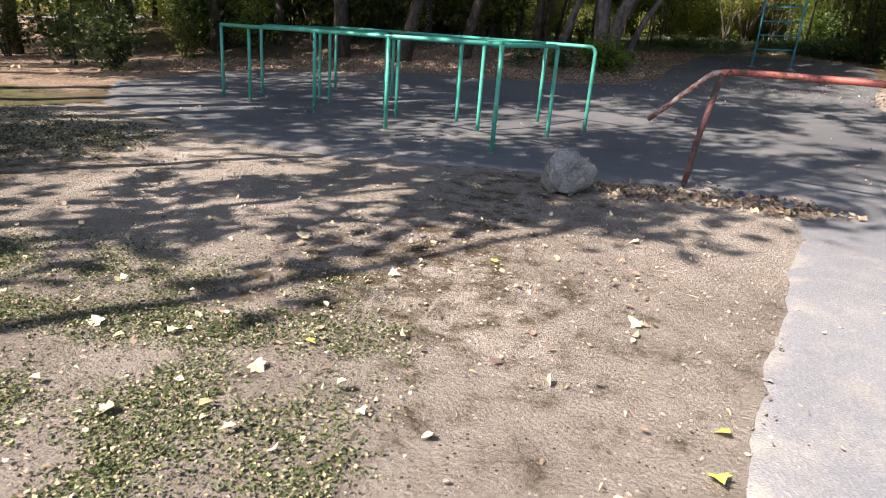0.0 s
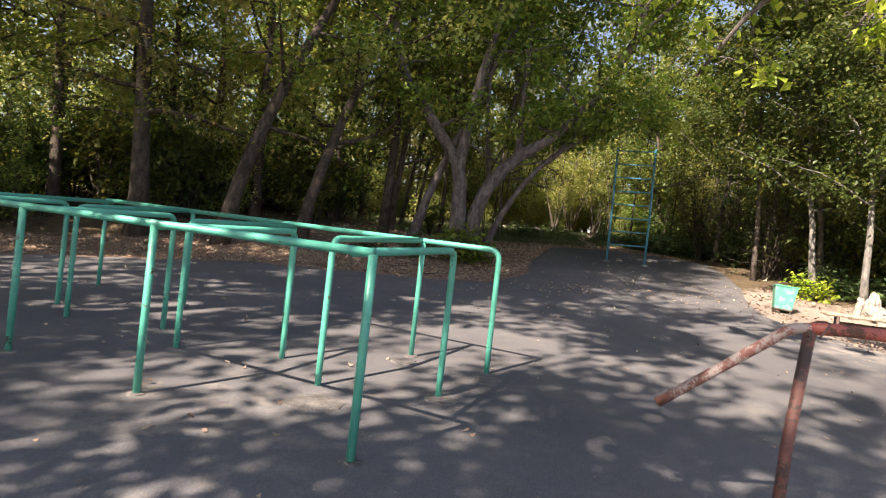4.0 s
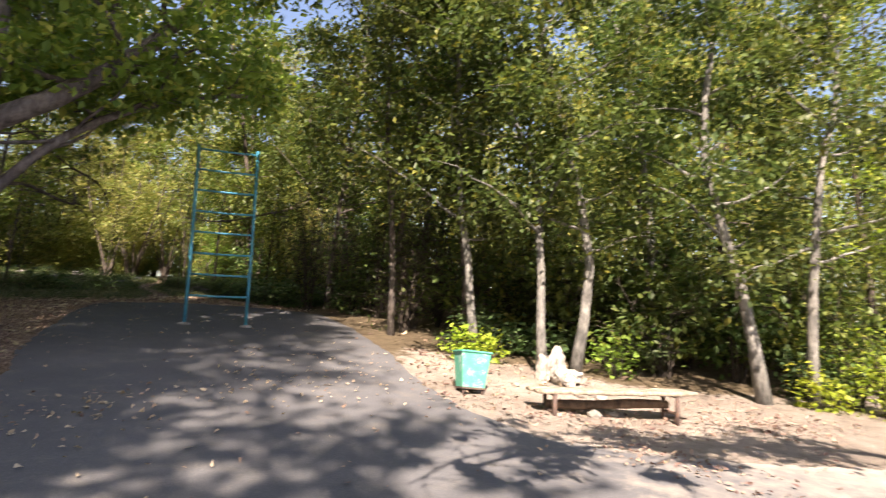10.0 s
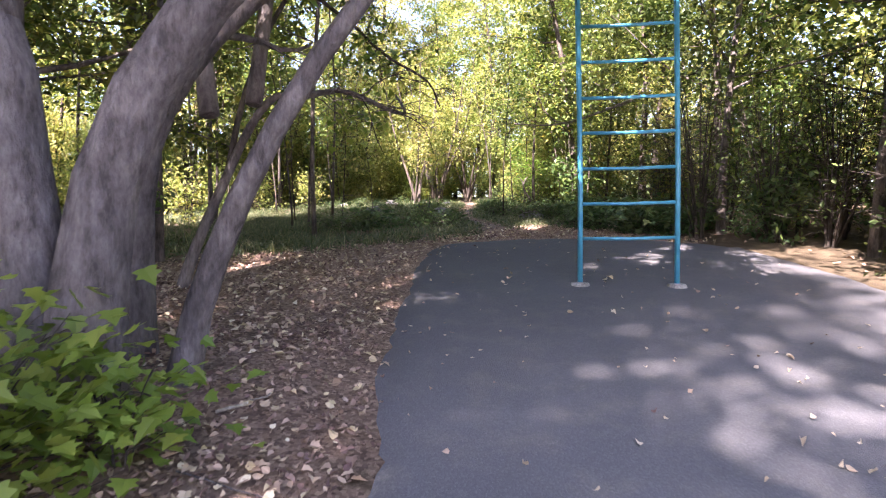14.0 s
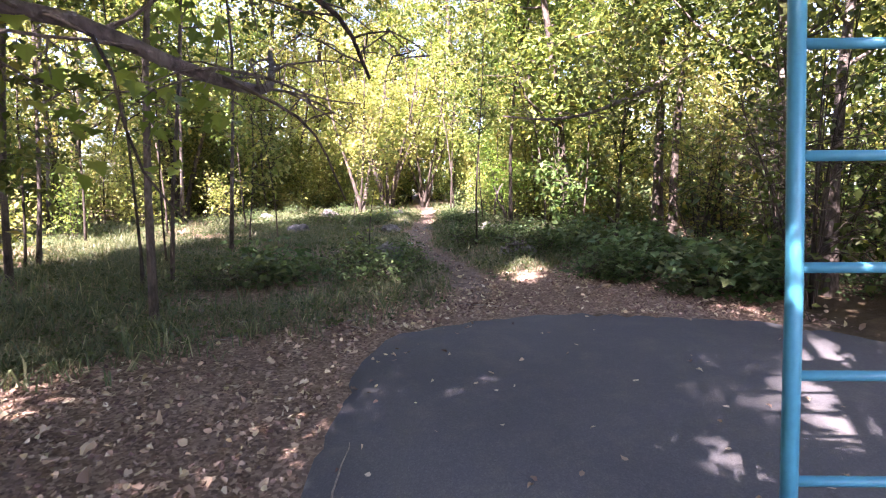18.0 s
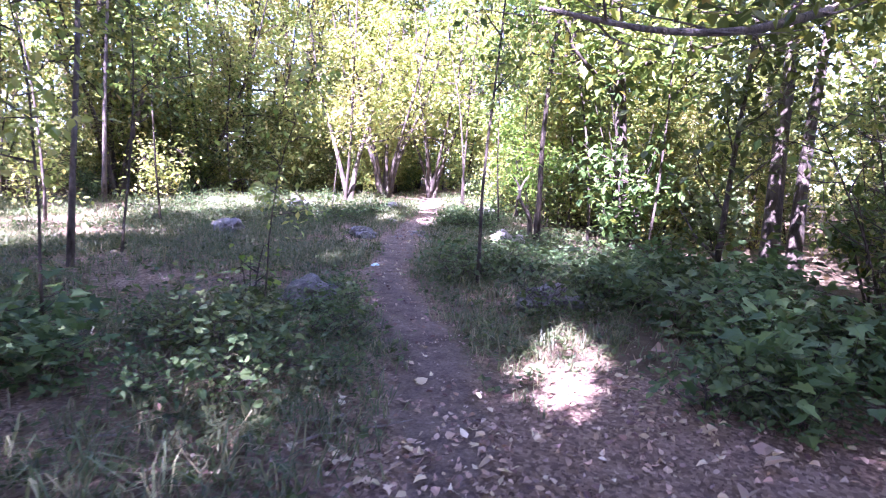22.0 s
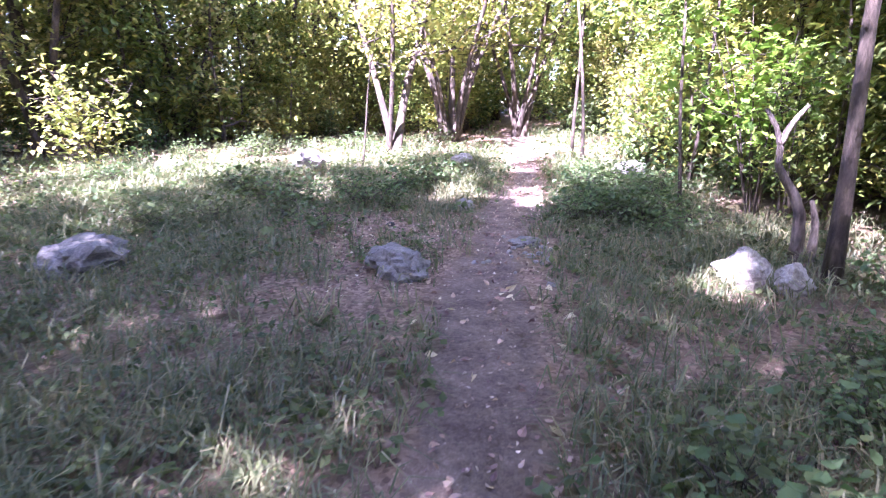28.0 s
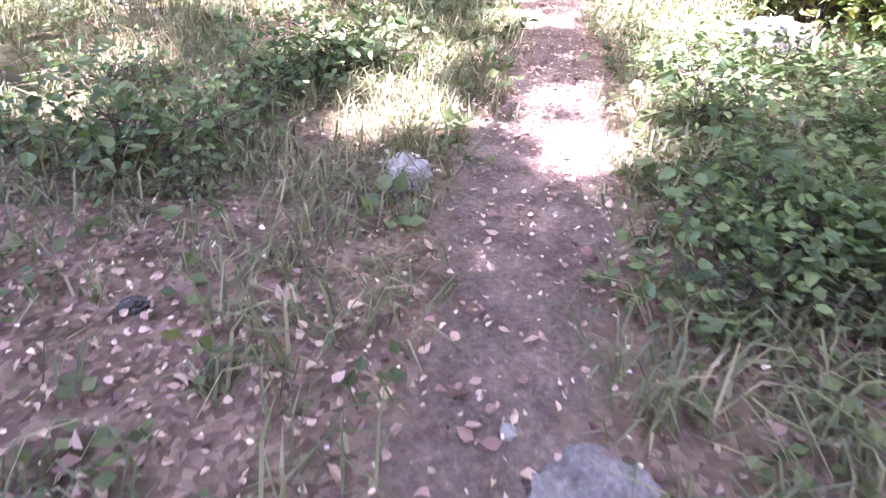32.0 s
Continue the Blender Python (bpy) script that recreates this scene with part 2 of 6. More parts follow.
    c = mix_rgb(n, l, mask(at.outputs["Alpha"]), c, trod.outputs[0])
    tone = ramp(n, [(0.3, (0.74, 0.72, 0.70)), (0.7, (1.12, 1.12, 1.12))])
    l.new(big.outputs[0], tone.inputs[0])
    l.new(mix_rgb(n, l, 1.0, c, tone.outputs[0], "MULTIPLY"), b.inputs["Base Color"])
    b.inputs["Roughness"].default_value = 0.95
    b.inputs["Specular IOR Level"].default_value = 0.15
    clod = tex_noise(n, l, co, 14, 9, 0.78)
    trail = tex_noise(n, l, co, 24, 5, 0.7, (1.0, 0.22, 1.0))
    scuff = tex_noise(n, l, co, 30, 5, 0.7, (0.3, 1.0, 1.0))
    hm = mix_rgb(n, l, 0.25, fine.outputs[0], grit.outputs["Distance"])
    hm = mix_rgb(n, l, 0.35, hm, mix_rgb(n, l, 0.4, trail.outputs[0], scuff.outputs[0]))
    hm = mix_rgb(n, l, 0.45, hm, clod.outputs[0])
    add_bump(n, l, b, hm, 1.0, 0.11)
    return m


def asphalt_material():
    m, n, l, b = material("worn_grey_asphalt")
    tc = n.new("ShaderNodeTexCoord")
    co = tc.outputs["Object"]
    big = tex_noise(n, l, co, 0.35, 6, 0.6)
    mid = tex_noise(n, l, co, 3.0, 6, 0.65)
    fine = tex_noise(n, l, co, 120, 4, 0.7)
    agg = n.new("ShaderNodeTexVoronoi")
    agg.inputs["Scale"].default_value = 95
    l.new(co, agg.inputs["Vector"])
    r = ramp(n, [(0.3, (0.085, 0.086, 0.094)), (0.5, (0.125, 0.126, 0.134)), (0.75, (0.175, 0.174, 0.176))])
    l.new(mix_rgb(n, l, 0.55, fine.outputs[0], big.outputs[0]), r.inputs[0])
    dust = ramp(n, [(0.5, (1, 1, 1)), (0.75, (1.35, 1.27, 1.13))])
    l.new(mid.outputs[0], dust.inputs[0])
    speck = ramp(n, [(0.0, (0.8, 0.8, 0.8)), (0.6, (1.0, 1.0, 1.0)), (1.0, (1.35, 1.33, 1.3))])
    l.new(agg.outputs["Color"], speck.inputs[0])
    c = mix_rgb(n, l, 1.0, r.outputs[0], dust.outputs[0], "MULTIPLY")
    c = mix_rgb(n, l, 0.8, c, speck.outputs[0], "MULTIPLY")
    at = n.new("ShaderNodeAttribute")
    at.attribute_name = "dust"
    ad = n.new("ShaderNodeMath")
    ad.operation = "MULTIPLY_ADD"
    ad.inputs[1].default_value = 0.8
    l.new(mid.outputs[0], ad.inputs[0])
    l.new(at.outputs["Fac"], ad.inputs[2])
    dusty = ramp(n, [(0.62, (0, 0, 0)), (1.1, (0.85, 0.85, 0.85))])
    l.new(ad.outputs[0], dusty.inputs[0])
    earth = ramp(n, [(0.35, (0.25, 0.215, 0.185)), (0.65, (0.46, 0.41, 0.355))])
    l.new(fine.outputs[0], earth.inputs[0])
    # scales the asphalt colour: paler as if sunlit, darker as if shaded
    light_tone = n.new("ShaderNodeAttribute")
    light_tone.attribute_name = "worn"
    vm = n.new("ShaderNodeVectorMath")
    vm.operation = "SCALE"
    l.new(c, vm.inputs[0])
    l.new(light_tone.outputs["Fac"], vm.inputs["Scale"])
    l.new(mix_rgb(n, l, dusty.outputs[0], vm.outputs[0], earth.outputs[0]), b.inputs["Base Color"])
    b.inputs["Roughness"].default_value = 0.88
    b.inputs["Specular IOR Level"].default_value = 0.3
    add_bump(n, l, b, mix_rgb(n, l, 0.4, agg.outputs["Distance"], mid.outputs[0]), 0.45, 0.012)
    return m


def paint_material(name, col, chip, amount=0.62, rough=0.38, scale=1.0):
    m, n, l, b = material(name)
    tc = n.new("ShaderNodeTexCoord")
    a = tex_noise(n, l, tc.outputs["Object"], 7 * scale, 8, 0.7)
    f = tex_noise(n, l, tc.outputs["Object"], 45 * scale, 5, 0.7)
    k = ramp(n, [(amount, (0, 0, 0)), (amount + 0.03, (1, 1, 1))])
    l.new(mix_rgb(n, l, 0.35, a.outputs[0], f.outputs[0]), k.inputs[0])
    tone = ramp(n, [(0.3, tuple(v * 0.78 for v in col)), (0.7, tuple(min(1, v * 1.16) for v in col))])
    l.new(a.outputs[0], tone.inputs[0])
    l.new(mix_rgb(n, l, k.outputs[0], tone.outputs[0], chip), b.inputs["Base Color"])
    rr = n.new("ShaderNodeMapRange")
    rr.inputs["To Min"].default_value, rr.inputs["To Max"].default_value = rough, 0.85
    l.new(k.outputs[0], rr.inputs[0])
    l.new(rr.outputs[0], b.inputs["Roughness"])
    add_bump(n, l, b, mix_rgb(n, l, 0.5, f.outputs[0], k.outputs[0]), 0.25, 0.004)
    return m


def stone_material(name, dark, mid, light, scale=1.0):
    m, n, l, b = material(name)
    tc = n.new("ShaderNodeTexCoord")
    a = tex_noise(n, l, tc.outputs["Object"], 5 * scale, 9, 0.7)
    f = tex_noise(n, l, tc.outputs["Object"], 40 * scale, 6, 0.75)
    r = ramp(n, [(0.35, dark), (0.5, mid), (0.68, light)])
    l.new(mix_rgb(n, l, 0.45, a.outputs[0], f.outputs[0]), r.inputs[0])
    l.new(r.outputs[0], b.inputs["Base Color"])
    b.inputs["Roughness"].default_value = 0.85
    add_bump(n, l, b, mix_rgb(n, l, 0.5, a.outputs[0], f.outputs[0]), 0.7, 0.03)
    return m


GROUND, ASPHALT = ground_material(), asphalt_material()
TEAL = paint_material("chipped_teal_green_paint", (0.065, 0.37, 0.28), (0.10, 0.065, 0.045), 0.585)
BLUE = paint_material("chipped_sky_blue_paint", (0.05, 0.27, 0.385), (0.28, 0.36, 0.36), 0.64)
RED = paint_material("faded_red_paint_with_rust", (0.38, 0.10, 0.075), (0.12, 0.06, 0.045), 0.52, 0.55)
PEELED = paint_material("peeling_red_paint_on_pale_primer", (0.25, 0.11, 0.09), (0.40, 0.34, 0.31), 0.50, 0.6, 1.6)
RUST_RED = paint_material("rusted_post_with_red_paint", (0.15, 0.06, 0.05), (0.06, 0.045, 0.04), 0.48, 0.65)
RUST = paint_material("dark_rusted_steel", (0.085, 0.055, 0.045), (0.16, 0.085, 0.05), 0.55, 0.75)
BIN_GREEN = paint_material("green_bin_paint", (0.07, 0.36, 0.25), (0.40, 0.52, 0.44), 0.55, 0.5)
LINE_PAINT = paint_material("worn_white_line_paint", (0.34, 0.34, 0.33), (0.16, 0.16, 0.16), 0.47, 0.8)
PLANK = bark_material("weathered_bench_board", (0.20, 0.16, 0.12), (0.38, 0.31, 0.24), (0.55, 0.47, 0.38), 1.5)
LOG = bark_material("brown_timber", (0.06, 0.038, 0.025), (0.15, 0.095, 0.06), (0.25, 0.17, 0.11))
STUMP = bark_material("pale_peeled_stump", (0.22, 0.19, 0.165), (0.46, 0.42, 0.38), (0.64, 0.60, 0.55))
GRANITE = stone_material("light_grey_granite", (0.11, 0.105, 0.10), (0.25, 0.24, 0.225), (0.45, 0.44, 0.42))
SLAG = stone_material("rough_dark_grey_stone", (0.05, 0.048, 0.045), (0.13, 0.123, 0.117), (0.26, 0.25, 0.238))
PALE_STONE = stone_material("pale_limestone", (0.13, 0.118, 0.105), (0.25, 0.23, 0.205), (0.40, 0.375, 0.34))
CLOD = stone_material("earthy_clods_and_pebbles", (0.13, 0.10, 0.08), (0.30, 0.25, 0.205), (0.48, 0.42, 0.36), 2.5)
PAPER = paint_material("pale_blue_scrap", (0.55, 0.72, 0.74), (0.75, 0.78, 0.78), 0.6, 0.6)
BLACK = paint_material("black_plastic_scrap", (0.02, 0.02, 0.02), (0.05, 0.05, 0.05), 0.6, 0.5)


# ---- terrain ----
RISE_S = (-50, 4, 7, 10, 13.5, 17, 20, 24, 28.6, 33.5, 40, 44, 60, 90, 1000)
RISE_Z = (0, 0, 0.07, 0.20, 0.42, 0.68, 1.07, 1.60, 2.03, 2.45, 2.85, 3.12, 4.2, 5.5, 5.5)


def rise(x, y):
    """Height of the ground, without its small relief (arrays or numbers)."""
    s = np.asarray(x) * 0.45 + np.asarray(y) * 0.89
    z = sum(np.interp(s + d, RISE_S, RISE_Z) for d in (-2, -1, 0, 1, 2)) / 5
    bump = 0.32 * np.exp(-(((np.asarray(x) - 4.3) / 1.6) ** 2 + ((np.asarray(y) - 21.2) / 2.0) ** 2))
    bank = 0.9 / (1 + np.exp(np.clip(-(np.asarray(y) - 21.5 + 0.12 * np.asarray(x)), -40, 40))) / (1 + np.exp(np.clip((np.asarray(x) - 2.5) / 1.2, -40, 40))) * np.exp(-np.maximum(0, np.asarray(y) - 26) / 14)
    hollow = 0.16 * np.exp(-(((np.asarray(x) - 12.6) / 2.2) ** 2 + ((np.asarray(y) - 13.0) / 1.5) ** 2))
    return z + bump + bank - hollow


def wave(x, y, k, seed):
    """Cheap smooth noise, about -1 to 1, from a few sines."""
    r = np.random.RandomState(seed)
    out = 0
    for _ in range(5):
        a, f, p = r.uniform(0, 6.283), k * r.uniform(0.6, 1.7), r.uniform(0, 6.283)
        out = out + np.sin((np.cos(a) * x + np.sin(a) * y) * f + p)
    return out / 3.2


def inside(poly, x, y):
    """Signed distance to a polygon's edge: positive inside."""
    x, y = np.asarray(x, float), np.asarray(y, float)
    best, odd = np.full(x.shape, 1e9), np.zeros(x.shape, bool)
    for (ax, ay), (bx, by) in zip(poly, poly[1:] + poly[:1]):
        dx, dy = bx - ax, by - ay
        t = np.clip(((x - ax) * dx + (y - ay) * dy) / (dx * dx + dy * dy), 0, 1)
        best = np.minimum(best, np.hypot(x - ax - t * dx, y - ay - t * dy))
        if ay != by:
            odd ^= ((ay > y) != (by > y)) & (x < dx * (y - ay) / dy + ax)
    return np.where(odd, best, -best)


def along(line, x, y):
    """Distance to a polyline."""
    x, y = np.asarray(x, float), np.asarray(y, float)
    best = np.full(x.shape, 1e9)
    for (ax, ay), (bx, by) in zip(line, line[1:]):
        dx, dy = bx - ax, by - ay
        t = np.clip(((x - ax) * dx + (y - ay) * dy) / (dx * dx + dy * dy), 0, 1)
        best = np.minimum(best, np.hypot(x - ax - t * dx, y - ay - t * dy))
    return best


YARD = [(1.0, -14), (1.05, 1.6), (1.95, 3.15), (3.45, 5.7), (2.5, 6.45), (1.05, 6.75), (-0.65, 6.95), (-2.5, 7.3), (-4.1, 8.7), (-6.0, 10.1), (-7.6, 13.5), (-6.5, 17.2), (-1.0, 18.4), (2.9, 17.5),
        (4.6, 17.3), (5.75, 18.25), (6.4, 19.2), (6.8, 20.3), (7.8, 22.0), (8.9, 24.0), (9.9, 25.6), (10.6, 26.25), (11.9, 26.25), (12.9, 25.9), (14.6, 24.4), (15.0, 23.0), (13.6, 20.2), (12.2, 18.0), (11.0, 16.2),
        (10.1, 14.6), (9.9, 13.4), (10.9, 11.6), (12.5, 9.6), (17, 6.5), (32, -1), (32, -14)]
NW_ROAD = [(-40, 21), (-30, 25), (-21, 29.8), (-14.5, 36), (-9, 46)]
WEST_LITTER = [(-26, 14), (-12, 10.6), (-7.3, 11.5), (-7, 17.5), (-9, 20), (-14, 24), (-24, 29)]
PATH = [(11.9, 25.6), (12.5, 27.1), (13.4, 29.0), (13.8, 30.6), (14.4, 32.2), (15.2, 33.5), (15.9, 34.8), (16.6, 36.0), (17.4, 37.2), (18.6, 38.8), (20.3, 41.8), (22.6, 46.0), (26, 52), (33, 62)]
MEADOW = [(-3, 27.6), (1, 26.2), (4.5, 26.4), (8, 26.3), (10, 27.3), (13, 28), (15.0, 28.5), (17.5, 30.5), (19.5, 33.5), (22.5, 40), (24, 47), (20, 45.5), (15, 44.5), (9, 43), (3, 41.5), (-3, 38)]
EAST_CLEARING = [(9.5, 14.2), (11.2, 17), (13.0, 18.0), (13.6, 16.3), (14.3, 14.2), (15.2, 12.6), (17, 10.9), (21, 9.8), (34, 7), (34, -16), (9, -16), (9, 10)]
LITTER_ZONE = [(-9, 16.5), (-6.5, 16.8), (-1, 18), (2.9, 17.2), (4.6, 17), (6.4, 19), (8, 22), (9.9, 25.4), (10.6, 26), (13, 25.7), (15, 23.8), (16.5, 26), (14.5, 28.2), (12, 27.9), (9, 27), (6.5, 26.6), (3, 25), (1, 22.5), (-5, 20.5), (-10, 19.5)]


def relief(x, y):
    """Small bumps of the bare ground, in metres."""
    near = np.exp(-(((np.asarray(x) + 0.5) / 3.2) ** 2 + ((np.asarray(y) - 3.2) / 3.0) ** 2))
    return 0.012 * wave(x, y, 3.1, 3) + 0.006 * wave(x, y, 9.0, 4) + near * (0.0045 * wave(x, y, 26.0, 5) + 0.003 * wave(x, y, 52.0, 6))


def gz(x, y):
    return float(rise(x, y) + relief(x, y))


def np_mesh(name, verts, faces, mat, smooth=False):
    """A mesh from arrays; faces are rows of three or four vertex numbers."""
    me = bpy.data.meshes.new(name)
    verts, faces = np.asarray(verts, np.float32), np.asarray(faces, np.int32)
    k = faces.shape[1]
    me.vertices.add(len(verts))
    me.vertices.foreach_set("co", verts.ravel())
    me.loops.add(faces.size)
    me.loops.foreach_set("vertex_index", faces.ravel())
    me.polygons.add(len(faces))
    me.polygons.foreach_set("loop_start", np.arange(0, faces.size, k, dtype=np.int32))
    me.polygons.foreach_set("loop_total", np.full(len(faces), k, np.int32))
    me.polygons.foreach_set("use_smooth", np.full(len(faces), smooth))
    me.materials.append(mat)
    me.update(calc_edges=True)
    return me


def sheet(xs, ys, zf, mat, name):
    X, Y = np.meshgrid(xs, ys)
    V = np.stack([X, Y, zf(X, Y)], -1).reshape(-1, 3)
    i = np.arange(len(xs) * len(ys)).reshape(len(ys), len(xs))
    F = np.stack([i[:-1, :-1], i[:-1, 1:], i[1:, 1:], i[1:, :-1]], -1).reshape(-1, 4)
    return np_mesh(name, V, F, mat, True), X, Y


def spread_out(lo, hi, step, far):
    near = np.arange(lo, hi + step / 2, step)
    out = np.array([1, 2.5, 5, 9, 15, 25, 45, 90, 200, 500, 1200.0])
    return np.concatenate([lo - out[::-1], near, hi + out])


gx, gy = spread_out(-16, 30, 0.25, 1200), spread_out(-6, 50, 0.25, 1200)
gx, gy = np.union1d(gx, np.arange(-3.0, 2.01, 0.05)), np.union1d(gy, np.arange(1.0, 5.51, 0.05))
ground_me, GX, GY = sheet(gx, gy, lambda x, y: rise(x, y) + relief(x, y), GROUND, "ground")
ease = lambda d, w: np.clip(0.5 + d / (2 * w), 0, 1)
d_path, d_lit, d_mead = along(PATH, GX, GY), inside(LITTER_ZONE, GX, GY), inside(MEADOW, GX, GY)
soil_w = np.maximum.reduce([ease(inside([(-9, -9), (3.6, -9), (3.6, 7.5), (-2, 7.6), (-4.5, 9.2), (-6.2, 10.4), (-7.5, 8.5), (-6.5, 3)], GX, GY), 0.5) * (0.72 + 0.25 * wave(GX, GY, 1.3, 8)),
                            ease(inside(EAST_CLEARING, GX, GY), 0.6),
                            ease(1.6 - along(NW_ROAD, GX, GY), 0.3)])
lit_w = np.maximum.reduce([ease(d_mead, 0.5) * 0.6, ease(d_lit, 0.6), ease(inside(WEST_LITTER, GX, GY), 0.8), ease(0.9 - np.abs(d_path), 0.5) * 0.55])
grass_w = np.maximum(ease(d_mead + 0.3 * wave(GX, GY, 1.1, 10), 0.6) * np.clip(0.36 + 0.3 * wave(GX, GY, 1.5, 12), 0.1, 0.7), ease(inside([(-9, -9), (-0.35, -9), (-0.3, 2.6), (-3, 3.4), (-8, 4)], GX, GY), 0.4) * (0.45 + 0.25 * wave(GX, GY, 2.1, 11)))
grass_w = np.maximum(grass_w, ease(inside([(-13, 8), (-4.4, 7.6), (-5.6, 9.7), (-8, 12), (-13, 15)], GX, GY), 0.7) * 0.6)
path_w = ease(0.32 - d_path + 0.16 * wave(GX, GY, 2.1, 9) + 0.05 * wave(GX, GY, 7.0, 13), 0.24) * np.where(GY > 27.0, 0.95, 0.45)
cover = ground_me.color_attributes.new("cover", "FLOAT_COLOR", "POINT")
cover.data.foreach_set("color", np.stack([np.clip(soil_w, 0, 1), lit_w, grass_w, path_w], -1).astype(np.float32).ravel())
ground = tagged(new("ground", ground_me), "sandy earth, leaf litter and grassy soil sloping up into woods", "ground", kind="structure")


def flat_over(x, y, poly, amp):
    d = inside(poly, x, y) + amp * wave(x, y, 2.2, 21) + amp * 0.35 * wave(x, y, 7.5, 22) + amp * 0.3 * wave(x, y, 23.0, 24)
    return rise(x, y) + np.clip(d * 0.4, -0.08, 0.028) + 0.004 * wave(x, y, 1.3, 23)


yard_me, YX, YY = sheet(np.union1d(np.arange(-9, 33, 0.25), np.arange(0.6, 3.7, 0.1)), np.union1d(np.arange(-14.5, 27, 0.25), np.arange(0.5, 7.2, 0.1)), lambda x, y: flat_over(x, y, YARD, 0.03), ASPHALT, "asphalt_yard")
dust = yard_me.attributes.new("dust", "FLOAT", "POINT")
yard_d = inside(YARD, YX, YY)
# sandy dust at the edges; the pale eastern term also imitates sunlit glare
dust.data.foreach_set("value", (np.clip(0.34 - yard_d / 0.6, 0, 1) * np.where(YY < 14, 1, 0.6) + 0.25 * np.exp(-(((YX + 1) / 3.5) ** 2 + ((YY - 8.5) / 2.0) ** 2)) + 0.5 * np.clip((YX - 6.0 + 0.8 * wave(YX, YY, 0.9, 27)) / 5, 0, 1) * np.clip((14.5 - YY) / 3, 0, 1)).astype(np.float32).ravel())
# mostly sun and shade put into the asphalt's tone, plus real wear
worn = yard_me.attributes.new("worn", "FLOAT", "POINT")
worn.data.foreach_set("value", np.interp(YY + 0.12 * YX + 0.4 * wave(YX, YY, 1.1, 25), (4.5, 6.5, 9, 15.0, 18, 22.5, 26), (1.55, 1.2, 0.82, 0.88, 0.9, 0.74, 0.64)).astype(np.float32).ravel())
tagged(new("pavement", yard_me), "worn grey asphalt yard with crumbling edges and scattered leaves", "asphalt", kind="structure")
road_me, RX, _ = sheet(np.arange(-42, -6, 0.4), np.arange(19, 48, 0.4), lambda x, y: rise(x, y) + np.clip((1.5 - along(NW_ROAD, x, y)) * 0.16, -0.3, 0.03), ASPHALT, "park_road")
worn = road_me.attributes.new("worn", "FLOAT", "POINT")
worn.data.foreach_set("value", np.full(RX.size, 1.3, np.float32))
tagged(new("road", road_me), "grey asphalt park road leading away under the trees", "road", kind="structure")


# ---- makers ----
def thing(name, x, y, z=None, label="", category="", group="", kind="", turn=0.0):
    e = new(name)
    e.empty_display_size = 0.2
    e.matrix_world = pose(x, y, gz(x, y) if z is None else z, 0, 0, turn)
    return tagged(e, label, category, group, kind)


def hang(name, me, parent, label=""):
    ob = new(name, me)
    ob.parent = parent
    return tagged(ob, label)


def tube(pts, radii, sides=7, closed_end=True):
    """Vertices and quads of a tapered round bar along pts."""
    pts = np.asarray(pts, float)
    t = np.gradient(pts, axis=0)
    t /= np.linalg.norm(t, axis=1)[:, None] + 1e-9
    ref = np.array([0.0, 0.0, 1.0]) if abs(t[0][2]) < 0.9 else np.array([1.0, 0.0, 0.0])
    V = []
    u = np.cross(t[0], ref)
    for p, d, r in zip(pts, t, radii):
        u = u - d * u.dot(d)
        u /= np.linalg.norm(u) + 1e-9
        w = np.cross(d, u)
        a = np.arange(sides) * 2 * np.pi / sides
        V.append(p + r * (np.cos(a)[:, None] * u + np.sin(a)[:, None] * w))
    V = np.concatenate(V)
    i = np.arange(len(pts) * sides).reshape(len(pts), sides)
    j = np.roll(i, -1, axis=1)
    F = np.stack([i[:-1], j[:-1], j[1:], i[1:]], -1).reshape(-1, 4)
    if closed_end:
        V = np.concatenate([V, pts[[0, -1]]])
        n = len(V)
        cap0 = np.stack([j[0], i[0], np.full(sides, n - 2), np.full(sides, n - 2)], -1)
        cap1 = np.stack([i[-1], j[-1], np.full(sides, n - 1), np.full(sides, n - 1)], -1)
        return V, F, np.concatenate([cap0[:, :3], cap1[:, :3]])
    return V, F, np.zeros((0, 3), int)


def merge(pieces):
    """Joins (verts, quads, tris) pieces; all faces come out as triangles."""
    V, T, k = [], [], 0
    for v, q, t in pieces:
        V.append(v)
        if len(q):
            T += [q[:, [0, 1, 2]] + k, q[:, [0, 2, 3]] + k]
        if len(t):
            T.append(t + k)
        k += len(v)
    return np.concatenate(V), np.concatenate(T)


def curve(ctrl, n):
    """A smooth line through control points."""
    c = np.asarray(ctrl, float)
    if len(c) == 2:
        c = np.stack([c[0], c.mean(0), c[1]])
    e = np.concatenate([[2 * c[0] - c[1]], c, [2 * c[-1] - c[-2]]])
    out = []
    for s in np.linspace(0, len(c) - 1, n):
        i = min(int(s), len(c) - 2)
        f = s - i
        p0, p1, p2, p3 = e[i], e[i + 1], e[i + 2], e[i + 3]
        out.append(0.5 * (2 * p1 + (p2 - p0) * f + (2 * p0 - 5 * p1 + 4 * p2 - p3) * f * f + (3 * p1 - 3 * p2 + p3 - p0) * f ** 3))
    return np.array(out)


